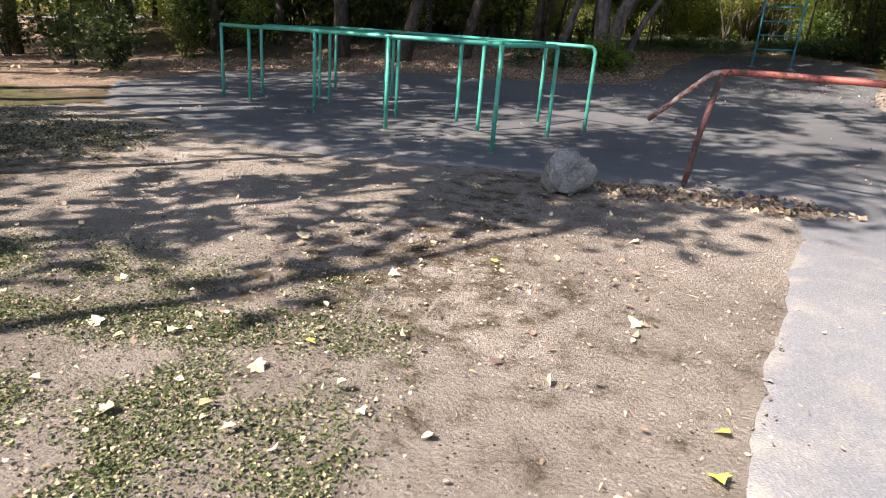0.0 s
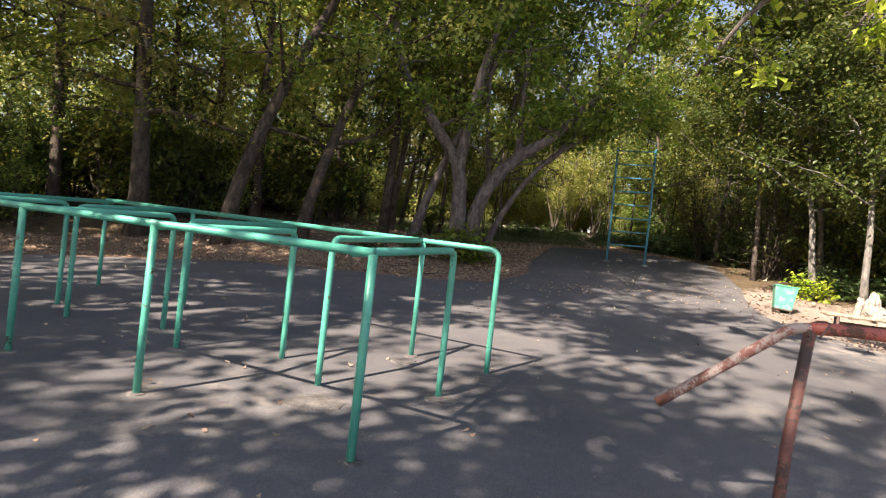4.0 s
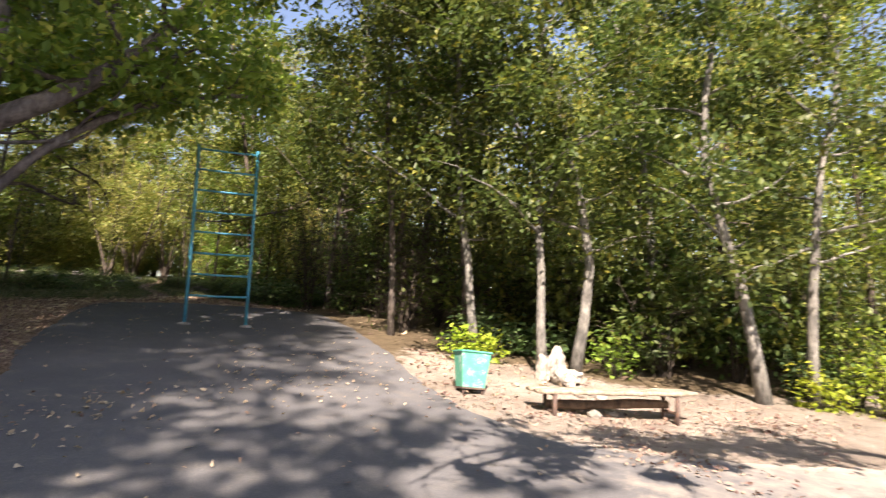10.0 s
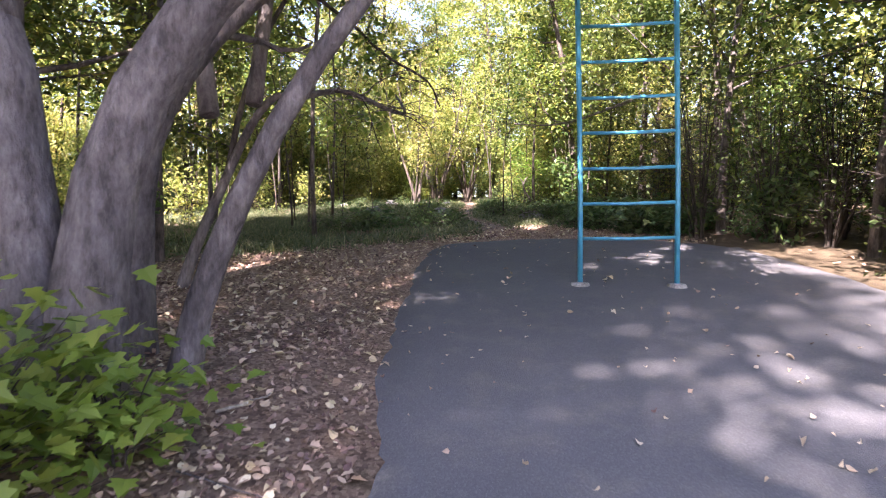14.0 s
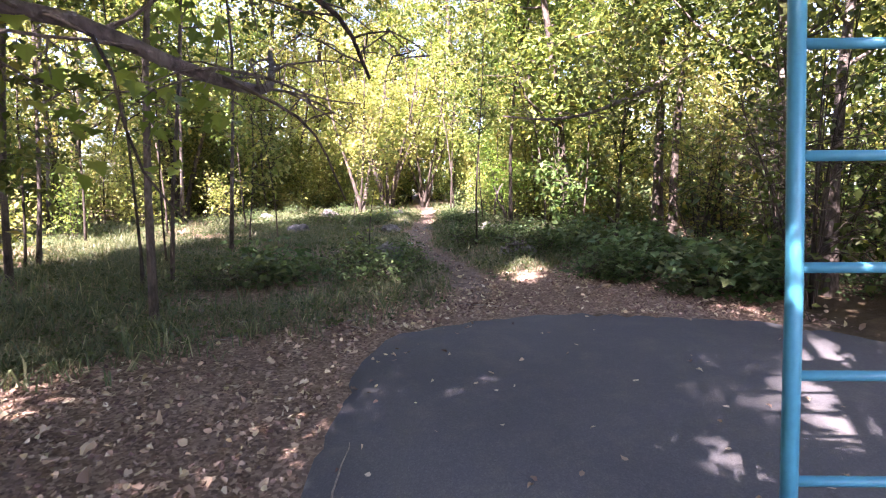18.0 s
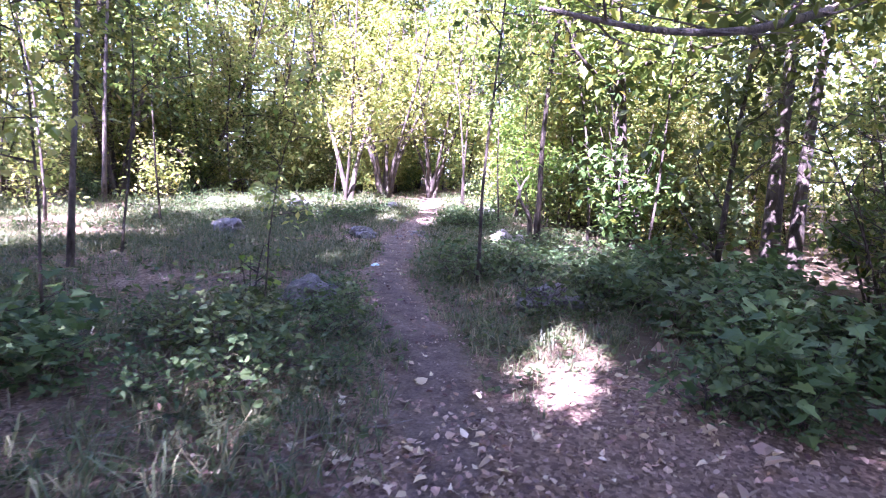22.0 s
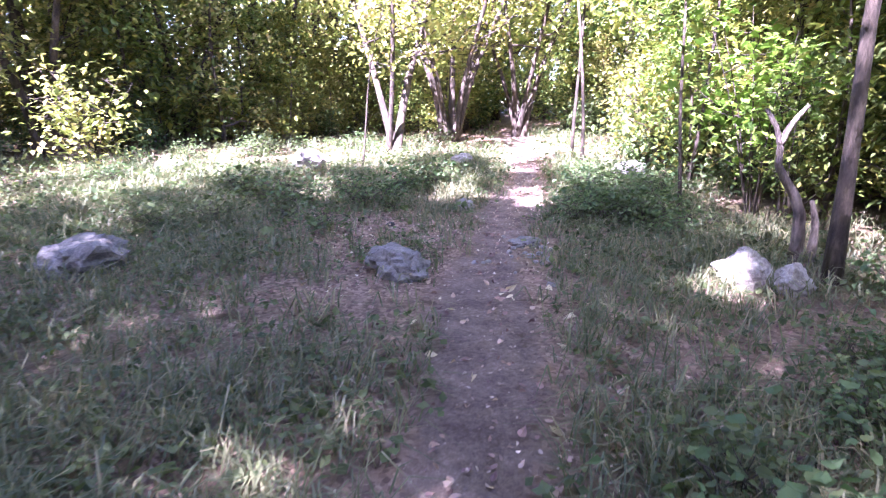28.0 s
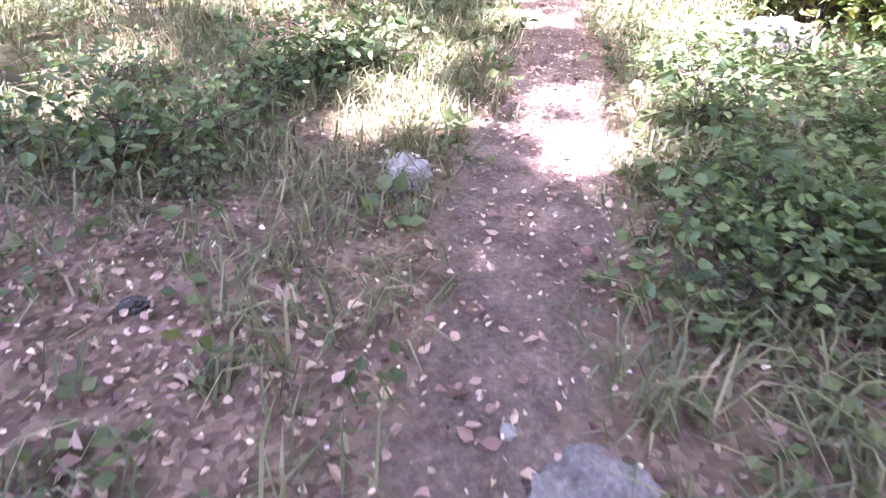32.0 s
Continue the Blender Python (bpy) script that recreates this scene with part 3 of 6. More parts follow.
def leaf_cloud(rs, P, size, droop=0.45, wide=0.30, flat=0.35):
    """Folded pointed leaves, two triangles each, at the places P."""
    n = len(P)
    a = rs.uniform(0, 2 * np.pi, n)
    el = rs.normal(-droop, 0.45, n)
    d = np.stack([np.cos(a) * np.cos(el), np.sin(a) * np.cos(el), np.sin(el)], -1)
    up = np.array([0, 0, 1.0]) + rs.normal(0, flat, (n, 3))
    s = np.cross(d, up)
    s /= np.linalg.norm(s, axis=1)[:, None] + 1e-9
    nrm = np.cross(s, d)
    L = (size * rs.uniform(0.6, 1.25, n))[:, None]
    V = np.stack([P, P + d * L * 0.45 + s * L * wide + nrm * L * 0.08, P + d * L, P + d * L * 0.45 - s * L * wide + nrm * L * 0.08], 1).reshape(-1, 3)
    i = np.arange(n)[:, None] * 4
    F = np.concatenate([i + [0, 1, 2], i + [0, 2, 3]])
    return V, F


def broad_cloud(rs, P, size, droop=0.2, wide=0.34, flat=0.4, fold=0.10):
    """Broad rounded leaves with a keel and a bent tip, six triangles each."""
    n = len(P)
    a = rs.uniform(0, 2 * np.pi, n)
    el = rs.normal(-droop, 0.35, n)
    d = np.stack([np.cos(a) * np.cos(el), np.sin(a) * np.cos(el), np.sin(el)], -1)
    up = np.array([0, 0, 1.0]) + rs.normal(0, flat, (n, 3))
    s = np.cross(d, up)
    s /= np.linalg.norm(s, axis=1)[:, None] + 1e-9
    nrm = np.cross(s, d)
    L = (size * rs.uniform(0.5, 1.3, n))[:, None]
    W = L * (wide * rs.uniform(0.7, 1.25, n))[:, None]
    c = L * rs.normal(0, fold, (n, 1))
    V = np.stack([P, P + d * L * 0.28 + s * W * 0.9 + nrm * (c + L * 0.06), P + d * L * 0.66 + s * W * 0.75 + nrm * c * 0.8, P + d * L - nrm * c, P + d * L * 0.62 - s * W * 0.8 + nrm * c * 0.6, P + d * L * 0.26 - s * W + nrm * (c + L * 0.04), P + d * L * 0.5 - nrm * L * 0.05], 1).reshape(-1, 3)
    i = np.arange(n)[:, None] * 7
    F = np.concatenate([i + [6, j, (j + 1) % 6] for j in range(6)])
    return V, F


LOBES = np.array([(0, 0), (0.22, -0.02), (0.50, 0.10), (0.34, 0.28), (0.52, 0.50), (0.25, 0.55), (0.0, 1.0), (-0.25, 0.55), (-0.52, 0.50), (-0.34, 0.28), (-0.50, 0.10), (-0.22, -0.02)])


def lobed_cloud(rs, P, size, droop=0.3, flat=0.3, curl=0.12):
    """Lobed maple leaves, ten triangles each."""
    n, k = len(P), len(LOBES)
    a = rs.uniform(0, 2 * np.pi, n)
    el = rs.normal(-droop, 0.3, n)
    d = np.stack([np.cos(a) * np.cos(el), np.sin(a) * np.cos(el), np.sin(el)], -1)
    up = np.array([0, 0, 1.0]) + rs.normal(0, flat, (n, 3))
    s = np.cross(d, up)
    s /= np.linalg.norm(s, axis=1)[:, None] + 1e-9
    nrm = np.cross(s, d)
    L = (size * rs.uniform(0.6, 1.25, n))[:, None, None]
    bend = curl * (np.abs(LOBES[:, 0]) * 1.2 - LOBES[:, 1] ** 2)
    V = P[:, None] + L * (d[:, None] * LOBES[None, :, 1:2] + s[:, None] * LOBES[None, :, 0:1] + nrm[:, None] * bend[None, :, None])
    i = np.arange(n)[:, None] * k
    F = np.concatenate([i + [0, j, j + 1] for j in range(1, k - 1)])
    return V.reshape(-1, 3), F


def limb(rs, start, d, length, r, lift=0.35, n=6):
    """A wandering branch: points and radii."""
    p, d, pts = np.array(start, float), np.array(d, float), [np.array(start, float)]
    for _ in range(n):
        d = d + rs.normal(0, 0.16, 3) + np.array([0, 0, lift / n])
        d /= np.linalg.norm(d)
        p = p + d * length / n
        pts.append(p.copy())
    return np.array(pts), np.linspace(r, r * 0.25, n + 1)


def branch_out(rs, stems, per, reach, start, twigs=4, drop=0.0, taper=0.6, thin=False):
    """Branches and twigs off stems (points, radii). Returns tube pieces and the places where leaves may sit."""
    tubes, seats = [], []
    for s_, (pts, rad) in enumerate(stems):
        m = len(pts)
        span = reach[s_] if isinstance(reach, list) else reach
        for b in range(per):
            f = start + (0.98 - start) * (b + rs.uniform(0, 0.9)) / per
            i = min(int(f * (m - 1)), m - 2)
            q = pts[i] + (pts[i + 1] - pts[i]) * (f * (m - 1) - i)
            a = b * 2.4 + rs.uniform(-0.6, 0.6)
            e = rs.uniform(-0.1, 0.65)
            L = span * (1.1 - taper * f) * rs.uniform(0.6, 1.2)
            bp, br = limb(rs, q, (math.cos(a) * math.cos(e), math.sin(a) * math.cos(e), math.sin(e)), L, max(0.012, rad[i] * 0.45), 0.25 - drop, 4 if rad[0] < 0.05 else 6)
            tubes.append((bp, br, 3 if rad[0] < 0.05 else 5))
            seats.append(bp[len(bp) // 3:])
            for _ in range(twigs):
                k = rs.randint(1, len(bp))
                a2 = rs.uniform(0, 6.283)
                tp, tr = limb(rs, bp[k], (math.cos(a2), math.sin(a2), rs.uniform(-0.3, 0.5)), L * rs.uniform(0.25, 0.5), 0.010, -drop, 2)
                if not thin:
                    tubes.append((tp, tr, 3))
                seats.append(tp[1:])
                seats.append((tp[1:] + tp[:-1]) / 2)
    return tubes, np.concatenate(seats)


def sit(rs, seats, n, scatter):
    return seats[rs.randint(0, len(seats), n)] + rs.normal(0, scatter, (n, 3))


def tree(name, seed, x, y, height, r, label, lean=(0, 0), crown_from=0.35, reach=2.6, branches=14, leaves=5200, leaf=0.15, bark=None, foliage=None, category="tree", group="", scatter=0.22, sway=0.25, stems=None, z=None, drop=0.0, taper=0.6, thin=False, lobed=False, lowest=-9.0):
    """A tree: trunk, branches and crown under one empty. stems: trunk lines of one's own."""
    rs = np.random.RandomState(seed)
    e = thing(name, x, y, z, label, category, group)
    if stems is None:
        h = np.linspace(0, 1, 10)
        line = np.stack([lean[0] * h ** 1.3 + sway * np.sin(h * 5 + seed) * h, lean[1] * h ** 1.3 + sway * np.cos(h * 4.1 + seed * 2) * h - sway * 0.0, h * height - 0.15], -1)
        line[:, :2] += np.cumsum(rs.normal(0, 0.10 * sway, (10, 2)), axis=0) * h[:, None] * 2
        line[:, :2] -= line[0, :2]
        stems = [(line, r * (1 - 0.82 * h) + 0.35 * r * np.exp(-h * 22))]
    for p, q in stems:
        V, F = merge([tube(p, q, 10)])
        hang("trunk", np_mesh("trunk", V, F, bark or BARK, True), e)
    tubes, seats = branch_out(rs, stems, branches, reach, crown_from, 4, drop, taper, thin)
    V, F = merge([tube(*t, False) for t in tubes])
    tagged(hang("branchwork", np_mesh("branchwork", V, F, bark or BARK, True), e), kind="stuff")
    P = sit(rs, seats, leaves, scatter)
    V, F = (lobed_cloud if lobed else leaf_cloud)(rs, P[P[:, 2] > lowest], leaf)
    tagged(hang("crown", np_mesh("crown", V, F, foliage or LEAF), e), kind="stuff")
    return e


def shrub(name, seed, x, y, height, width, label, leaves=1100, leaf=0.10, stems=7, per=4, thick=1.0, foliage=None, bark=None, category="shrub", group="", bare=0.15, lobed=False, scatter=0.13, broad=False):
    """Many thin stems from one root, leafy nearly to the ground."""
    rs = np.random.RandomState(seed)
    e = thing(name, x, y, None, label, category, group)
    lines = []
    for k in range(stems):
        a = k * 2.4 + rs.uniform(-0.5, 0.5)
        o = rs.uniform(0.2, 1) * width / 2
        hh = height * rs.uniform(0.6, 1.0)
        lines.append((curve([(math.cos(a) * 0.06, math.sin(a) * 0.06, -0.06), (math.cos(a) * o * 0.45, math.sin(a) * o * 0.45, hh * 0.5), (math.cos(a) * o, math.sin(a) * o, hh)], 5), np.linspace(0.007 + 0.006 * height, 0.005, 5) * thick))
    tubes, seats = branch_out(rs, lines, per, width * 0.45, bare, 2, thin=per < 6)
    tubes = [(p, q * thick, k) for p, q, k in tubes]
    V, F = merge([tube(p, q, 3, False) for p, q in lines] + [tube(p, q, 3, False) for p, q, _ in tubes])
    tagged(hang("stemwork", np_mesh("stemwork", V, F, bark or BARK_DARK, True), e), kind="stuff")
    P = sit(rs, seats, leaves, scatter)
    P[:, 2] = np.maximum(P[:, 2], 0.05)
    V, F = (lobed_cloud if lobed else broad_cloud if broad else leaf_cloud)(rs, P, leaf)
    tagged(hang("foliage", np_mesh("foliage", V, F, foliage or LEAF_DARK), e), kind="stuff")
    return e


def put(src, x, y, turn, size=1.0, z=None, tilt=(0, 0)):
    """A copy of a thing elsewhere, turned and sized."""
    e = copy_thing(src, pose(x, y, gz(x, y) if z is None else z, tilt[0], tilt[1], turn))
    e.scale = (size, size, size)
    return e


# ---- play yard: green labyrinth of bars ----
BAR_R, BAR_TOP = 0.030, 1.35
ORIGIN = np.array((0.53, 7.70))
ALONG, ACROSS = np.array((-0.768, 0.640)), np.array((0.640, 0.768))


def at_bars(a, b):
    p = ORIGIN + a * ALONG + b * ACROSS
    return float(p[0]), float(p[1])


def bend_line(p, q, hp, hq, foot_p, foot_q, bend=0.11):
    """A pipe from p to q along the top; feet at the ends that turn down in a round bend."""
    p3, q3 = np.array((*p, hp)), np.array((*q, hq))
    d = (q3 - p3) / np.linalg.norm(q3 - p3)
    out = []
    down = np.array((0, 0, -1.0))
    if foot_p:
        out += [np.array((*p, gz(*p) - 0.05)), np.array((*p, gz(*p) + 0.4))]
        out += [p3 + down * bend * (1 - math.sin(k)) + d * bend * (1 - math.cos(k)) for k in np.linspace(0, math.pi / 2, 6)]
    else:
        out.append(p3)
    if foot_q:
        out += [q3 + down * bend * (1 - math.sin(k)) - d * bend * (1 - math.cos(k)) for k in np.linspace(math.pi / 2, 0, 6)]
        out += [np.array((*q, gz(*q) + 0.4)), np.array((*q, gz(*q) - 0.05))]
    else:
        out.append(q3)
    return np.array(out)


def pipe(name, pts, r, mat, parent, label=""):
    V, F = merge([tube(pts, [r] * len(pts), 12)])
    return hang(name, np_mesh(name, V, F, mat, True), parent, label)


def top_at(p):
    return gz(*p) + BAR_TOP


bars = tagged(new("climbing_labyrinth"), "teal-painted steel pipe climbing labyrinth with chipped paint, set in asphalt", "climbing frame")
bars.location = (*at_bars(3.3, 1.4), gz(*at_bars(3.3, 1.4)))


def bar_pipe(name, pts, r=BAR_R, mat=None):
    pipe(name, np.asarray(pts) - np.array(bars.location), r, mat or TEAL, bars)


front, back = [at_bars(a, 0) for a in (0, 2.0, 3.72, 5.65, 6.6)], [at_bars(a, 2.78) for a in (0.18, 1.1, 2.95, 4.75, 6.6)]
bar_pipe("front_rail", [(*p, top_at(p)) for p in (front[0], front[2], front[4])])
bar_pipe("back_rail", bend_line(back[0], back[4], top_at(back[0]), top_at(back[4]), True, False))
for p in front + back[1:]:
    bar_pipe("post", [(*p, gz(*p) - 0.05), (*p, gz(*p) + 0.7), (*p, top_at(p) - 0.01)])
for a0, b0, b1 in ((0.15, 0.0, 1.66), (1.95, 0.0, 1.66), (3.72, 0.0, 1.66), (5.6, 0.0, 1.6), (1.12, 2.78, 1.18), (2.95, 2.78, 1.2), (4.85, 2.78, 1.25), (6.45, 2.78, 0.8)):
    p, q = at_bars(a0, b0), at_bars(a0 + 0.05, b1)
    bar_pipe("cross_rail", bend_line(p, q, top_at(p) - 0.012, top_at(q) - 0.012, False, True, 0.09))
for p in front + back:
    V, F = merge([tube([(p[0], p[1], gz(*p) - 0.02), (p[0], p[1], gz(*p) + 0.034), (p[0], p[1], gz(*p) + 0.038)], [0.10, 0.07, 0.034], 9)])
    hang("footing", np_mesh("footing", V - np.array(bars.location), F, SLAG, False), bars, "rough concrete collar")
for x, y, s in ((0.36, 8.89, 0.52), (1.34, 10.3, 0.34), (2.08, 9.68, 0.36), (1.45, 9.05, 0.36)):
    rs = np.random.RandomState(int(s * 100))
    a = np.linspace(0, 2 * np.pi, 15)[:-1]
    rr = s / 2 * rs.uniform(0.75, 1.15, 14)
    z0 = float(rise(x, y)) + 0.026
    V = np.concatenate([np.stack([x + np.cos(a) * rr * k, y + np.sin(a) * rr * k, np.full(14, z0 + h)], -1) for k, h in ((1.06, -0.02), (0.94, 0.012), (0.5, 0.016))] + [np.array([(x, y, z0 + 0.017)])])
    F = [(r * 14 + k, r * 14 + (k + 1) % 14, (r + 1) * 14 + (k + 1) % 14) for r in (0, 1) for k in range(14)] + [(r * 14 + k, (r + 1) * 14 + (k + 1) % 14, (r + 1) * 14 + k) for r in (0, 1) for k in range(14)] + [(28 + k, 28 + (k + 1) % 14, 42) for k in range(14)]
    hang("cement_pad", np_mesh("cement_pad", V - np.array(bars.location), F, SLAG, False), bars, "low grey patch of cement round a foot")

# red rail with its broken, bent end
rail = thing("barrier_rail", 2.60, 6.51, None, "faded red steel barrier rail with bent broken end and rusty post", "barrier")
RB = np.array(rail.location) - np.array((0.075, 0.13, -0.03))
pipe("post", np.array([(2.50, 6.36, -0.08), (2.61, 6.44, 0.65), (2.74, 6.50, 1.28)]) + np.array((0, 0, 0.05)) - RB, 0.032, RUST_RED, rail, "rusted post with remains of red paint")
pipe("top_rail", curve([(2.74, 6.50, 1.34), (2.95, 6.36, 1.355), (3.6, 5.9, 1.35), (4.9, 5.0, 1.33), (6.4, 3.95, 1.30)], 16) - RB, 0.034, RED, rail)
pipe("bent_end", curve([(2.76, 6.49, 1.345), (2.66, 6.56, 1.315), (2.54, 6.68, 1.17), (2.22, 7.03, 0.76)], 14) - RB, 0.030, PEELED, rail, "bent pipe end with peeling pale and red paint")
pipe("post", np.array([(6.4, 3.95, -0.1), (6.4, 3.95, 0.6), (6.4, 3.95, 1.29)]) - RB, 0.032, RUST, rail)
pipe("wire_tie", curve([(2.70, 6.47, 1.30), (2.78, 6.53, 1.37), (2.80, 6.44, 1.38), (2.72, 6.42, 1.30)], 10) - RB, 0.006, RUST, rail, "twisted wire")

# blue ladder
lad = thing("climbing_ladder", 10.70, 21.47, None, "tall sky-blue steel climbing ladder with horizontal rungs, paint rubbed", "climbing frame")
LB = np.array(lad.location)
l0, l1 = np.array((10.20, 21.80)), np.array((11.20, 21.13))
for p in (l0, l1):
    V, F = merge([tube([(*p, gz(*p) - 0.1), (*p, 3.0), (p[0] - 0.03, p[1] + 0.02, 5.42)], [0.034] * 3, 12)])
    hang("upright", np_mesh("upright", V - LB, F, BLUE, True), lad)
    V, F = merge([tube([(*p, gz(*p) - 0.03), (*p, gz(*p) + 0.05), (*p, gz(*p) + 0.06)], [0.15, 0.11, 0.036], 9)])
    hang("footing", np_mesh("footing", V - LB, F, GRANITE, False), lad, "rough concrete collar")
for k, h in enumerate((2.20, 2.645, 3.09, 3.54, 3.98, 4.43, 4.875, 5.32)):
    pipe("rung", np.array([(*l0, h), (*((l0 + l1) / 2), h - 0.004), (*l1, h + 0.01)]) - LB, 0.022, BLUE, lad)


# ---- bench, bin, stump ----
def box(name, size, loc, mat, parent, turn=0.0, rot=(0, 0), bevel=0.008, label=""):
    bm = bmesh.new()
    bmesh.ops.create_cube(bm, size=1.0)
    bmesh.ops.scale(bm, vec=size, verts=bm.verts)
    bmesh.ops.bevel(bm, geom=bm.edges[:], offset=min(bevel, min(size) * 0.3), segments=2, affect="EDGES")
    bmesh.ops.transform(bm, matrix=pose(*loc, rot[0], rot[1], turn), verts=bm.verts)
    me = bpy.data.meshes.new(name)
    bm.to_mesh(me)
    bm.free()
    me.materials.append(mat)
    return hang(name, me, parent, label)


bench = thing("park_bench", 12.02, 13.42, None, "weathered low wooden bench on round steel posts, in sunlight", "bench", turn=-41.0)


def worn_board(length, width, thick, seed):
    """A plank with rounded, uneven edges and a slight sag."""
    rs_ = np.random.RandomState(seed)
    n, k = 26, 14
    wob = rs_.normal(0, 1, (3, n))
    rings = []
    for i in range(n):
        f = i / (n - 1)
        end = 1 - 0.25 * (abs(2 * f - 1) ** 24)
        a = np.arange(k) * 2 * math.pi / k
        c_, s_ = np.cos(a), np.sin(a)
        y_ = np.sign(c_) * np.abs(c_) ** 0.35 * (width / 2 + 0.006 * wob[0, i]) * end
        z_ = np.sign(s_) * np.abs(s_) ** 0.45 * thick / 2 * end + 0.004 * wob[1, i] - 0.012 * math.sin(math.pi * f)
        rings.append(np.stack([np.full(k, (f - 0.5) * length), y_, z_], -1))
    V = np.concatenate(rings)
    F = [(i * k + j, i * k + (j + 1) % k, (i + 1) * k + (j + 1) % k, (i + 1) * k + j) for i in range(n - 1) for j in range(k)]
    F = np.array([t for q in F for t in ((q[0], q[1], q[2]), (q[0], q[2], q[3]))] + [(0, j + 1, j) for j in range(1, k - 1)] + [(len(V) - k, len(V) - k + j, len(V) - k + j + 1) for j in range(1, k - 1)])
    return V, F


for yy, w, sd in ((0.125, 0.215, 1), (-0.105, 0.225, 2)):
    V, F = worn_board(2.5, w, 0.07, sd)
    hang("seat_board", np_mesh("seat_board", V + np.array((0.02 * sd, yy, 0.405)), F, PLANK, True), bench)
for xx in (-0.95, 0.95):
    for yy in (-0.18, 0.18):
        pipe("leg", np.array([(xx, yy, -0.08), (xx, yy, 0.15), (xx, yy, 0.375)]), 0.032, RUST, bench)
    pipe("crossbar", np.array([(xx, -0.18, 0.12), (xx, 0, 0.115), (xx, 0.18, 0.12)]), 0.022, RUST, bench)
    box("bearer", (0.06, 0.42, 0.03), (xx, 0.0, 0.358), RUST, bench)
V, F = merge([tube(curve([(-0.97, 0.10, 0.20), (-0.3, 0.12, 0.19), (0.4, 0.10, 0.22), (0.98, 0.12, 0.21)], 9), [0.06, 0.068, 0.072, 0.064, 0.068, 0.074, 0.068, 0.064, 0.058], 9)])
hang("stretcher_log", np_mesh("stretcher_log", V, F, LOG, True), bench, "dark brown timber stretcher")

bin_ = thing("litter_bin", 11.02, 15.22, None, "small green sheet-metal litter bin with scuffed paint", "litter bin", turn=-35.0)
bin_.matrix_world = bin_.matrix_world @ pose(0, 0, 0, -5, 4, 0)


def bin_walls():
    bm = bmesh.new()
    t0, b0, h0, h1, th = 0.235, 0.175, 0.06, 0.60, 0.012
    rings = []
    for s, z in ((b0, h0), (t0, h1), (t0 - th, h1), (b0 - th, h0 + th)):
        rings.append([bm.verts.new((sx * s, sy * s * 0.8, z)) for sx, sy in ((-1, -1), (1, -1), (1, 1), (-1, 1))])
    for r0, r1 in zip(rings, rings[1:]):
        for i in range(4):
            bm.faces.new((r0[i], r0[(i + 1) % 4], r1[(i + 1) % 4], r1[i]))
    bm.faces.new(rings[0][::-1])
    bm.faces.new(rings[3])
    bmesh.ops.bevel(bm, geom=[e for e in bm.edges], offset=0.004, segments=1, affect="EDGES")
    me = bpy.data.meshes.new("bin_body")
    bm.to_mesh(me)
    bm.free()
    me.materials.append(BIN_GREEN)
    return me


hang("bin_body", bin_walls(), bin_)
for sx, sy, lx, ly in ((0, -1, 0.37, 0.014), (0, 1, 0.37, 0.014), (-1, 0, 0.014, 0.30), (1, 0, 0.014, 0.30)):
    box("bottom_hem", (lx, ly, 0.03), (sx * 0.184, sy * 0.149, 0.066), RUST, bin_)
for sx, sy in ((-1, -1), (1, -1), (1, 1), (-1, 1)):
    box("foot", (0.03, 0.03, 0.09), (sx * 0.15, sy * 0.12, 0.03), RUST, bin_)
for sx, sy, lx, ly in ((0, -1, 0.50, 0.025), (0, 1, 0.50, 0.025), (-1, 0, 0.025, 0.40), (1, 0, 0.025, 0.40)):
    box("rim", (lx, ly, 0.03), (sx * 0.24, sy * 0.194, 0.60), BIN_GREEN, bin_)


def rough_lump(name, size, seed, mat, x, y, label, category="rock", sink=0.25, turn=0.0, group="", detail=4, sharp=0.5, z=None):
    """A boulder: a ball cut by planes and roughened by noise, resting partly in the ground."""
    rs = np.random.RandomState(seed)
    bm = bmesh.new()
    bmesh.ops.create_icosphere(bm, subdivisions=detail, radius=1.0)
    cuts = [(Vector(rs.normal(0, 1, 3)).normalized(), rs.uniform(0.62, 0.9)) for _ in range(9)]
    off = Vector(rs.uniform(-50, 50, 3))
    for v in bm.verts:
        for n_, d_ in cuts:
            k = v.co.dot(n_) - d_
            if k > 0:
                v.co -= n_ * k * 0.85
        v.co *= 1 + sharp * 0.35 * noise.noise(v.co * 1.7 + off) + sharp * 0.22 * noise.noise(v.co * 4.5 + off) + sharp * 0.10 * noise.noise(v.co * 12 + off)
        v.co = Vector((v.co.x * size[0] / 2, v.co.y * size[1] / 2, v.co.z * size[2] / 2 + size[2] * (0.5 - sink)))
    me = bpy.data.meshes.new(name)
    bm.to_mesh(me)
    bm.free()
    me.materials.append(mat)
    ob = new(name, me)
    ob.matrix_world = pose(x, y, gz(x, y) if z is None else z, 0, 0, turn)
    return tagged(ob, label, category, group)


rough_lump("boulder", (0.54, 0.42, 0.52), 5, GRANITE, 1.22, 5.93, "pale grey granite boulder on bare earth", sink=0.2, turn=20, sharp=0.75)


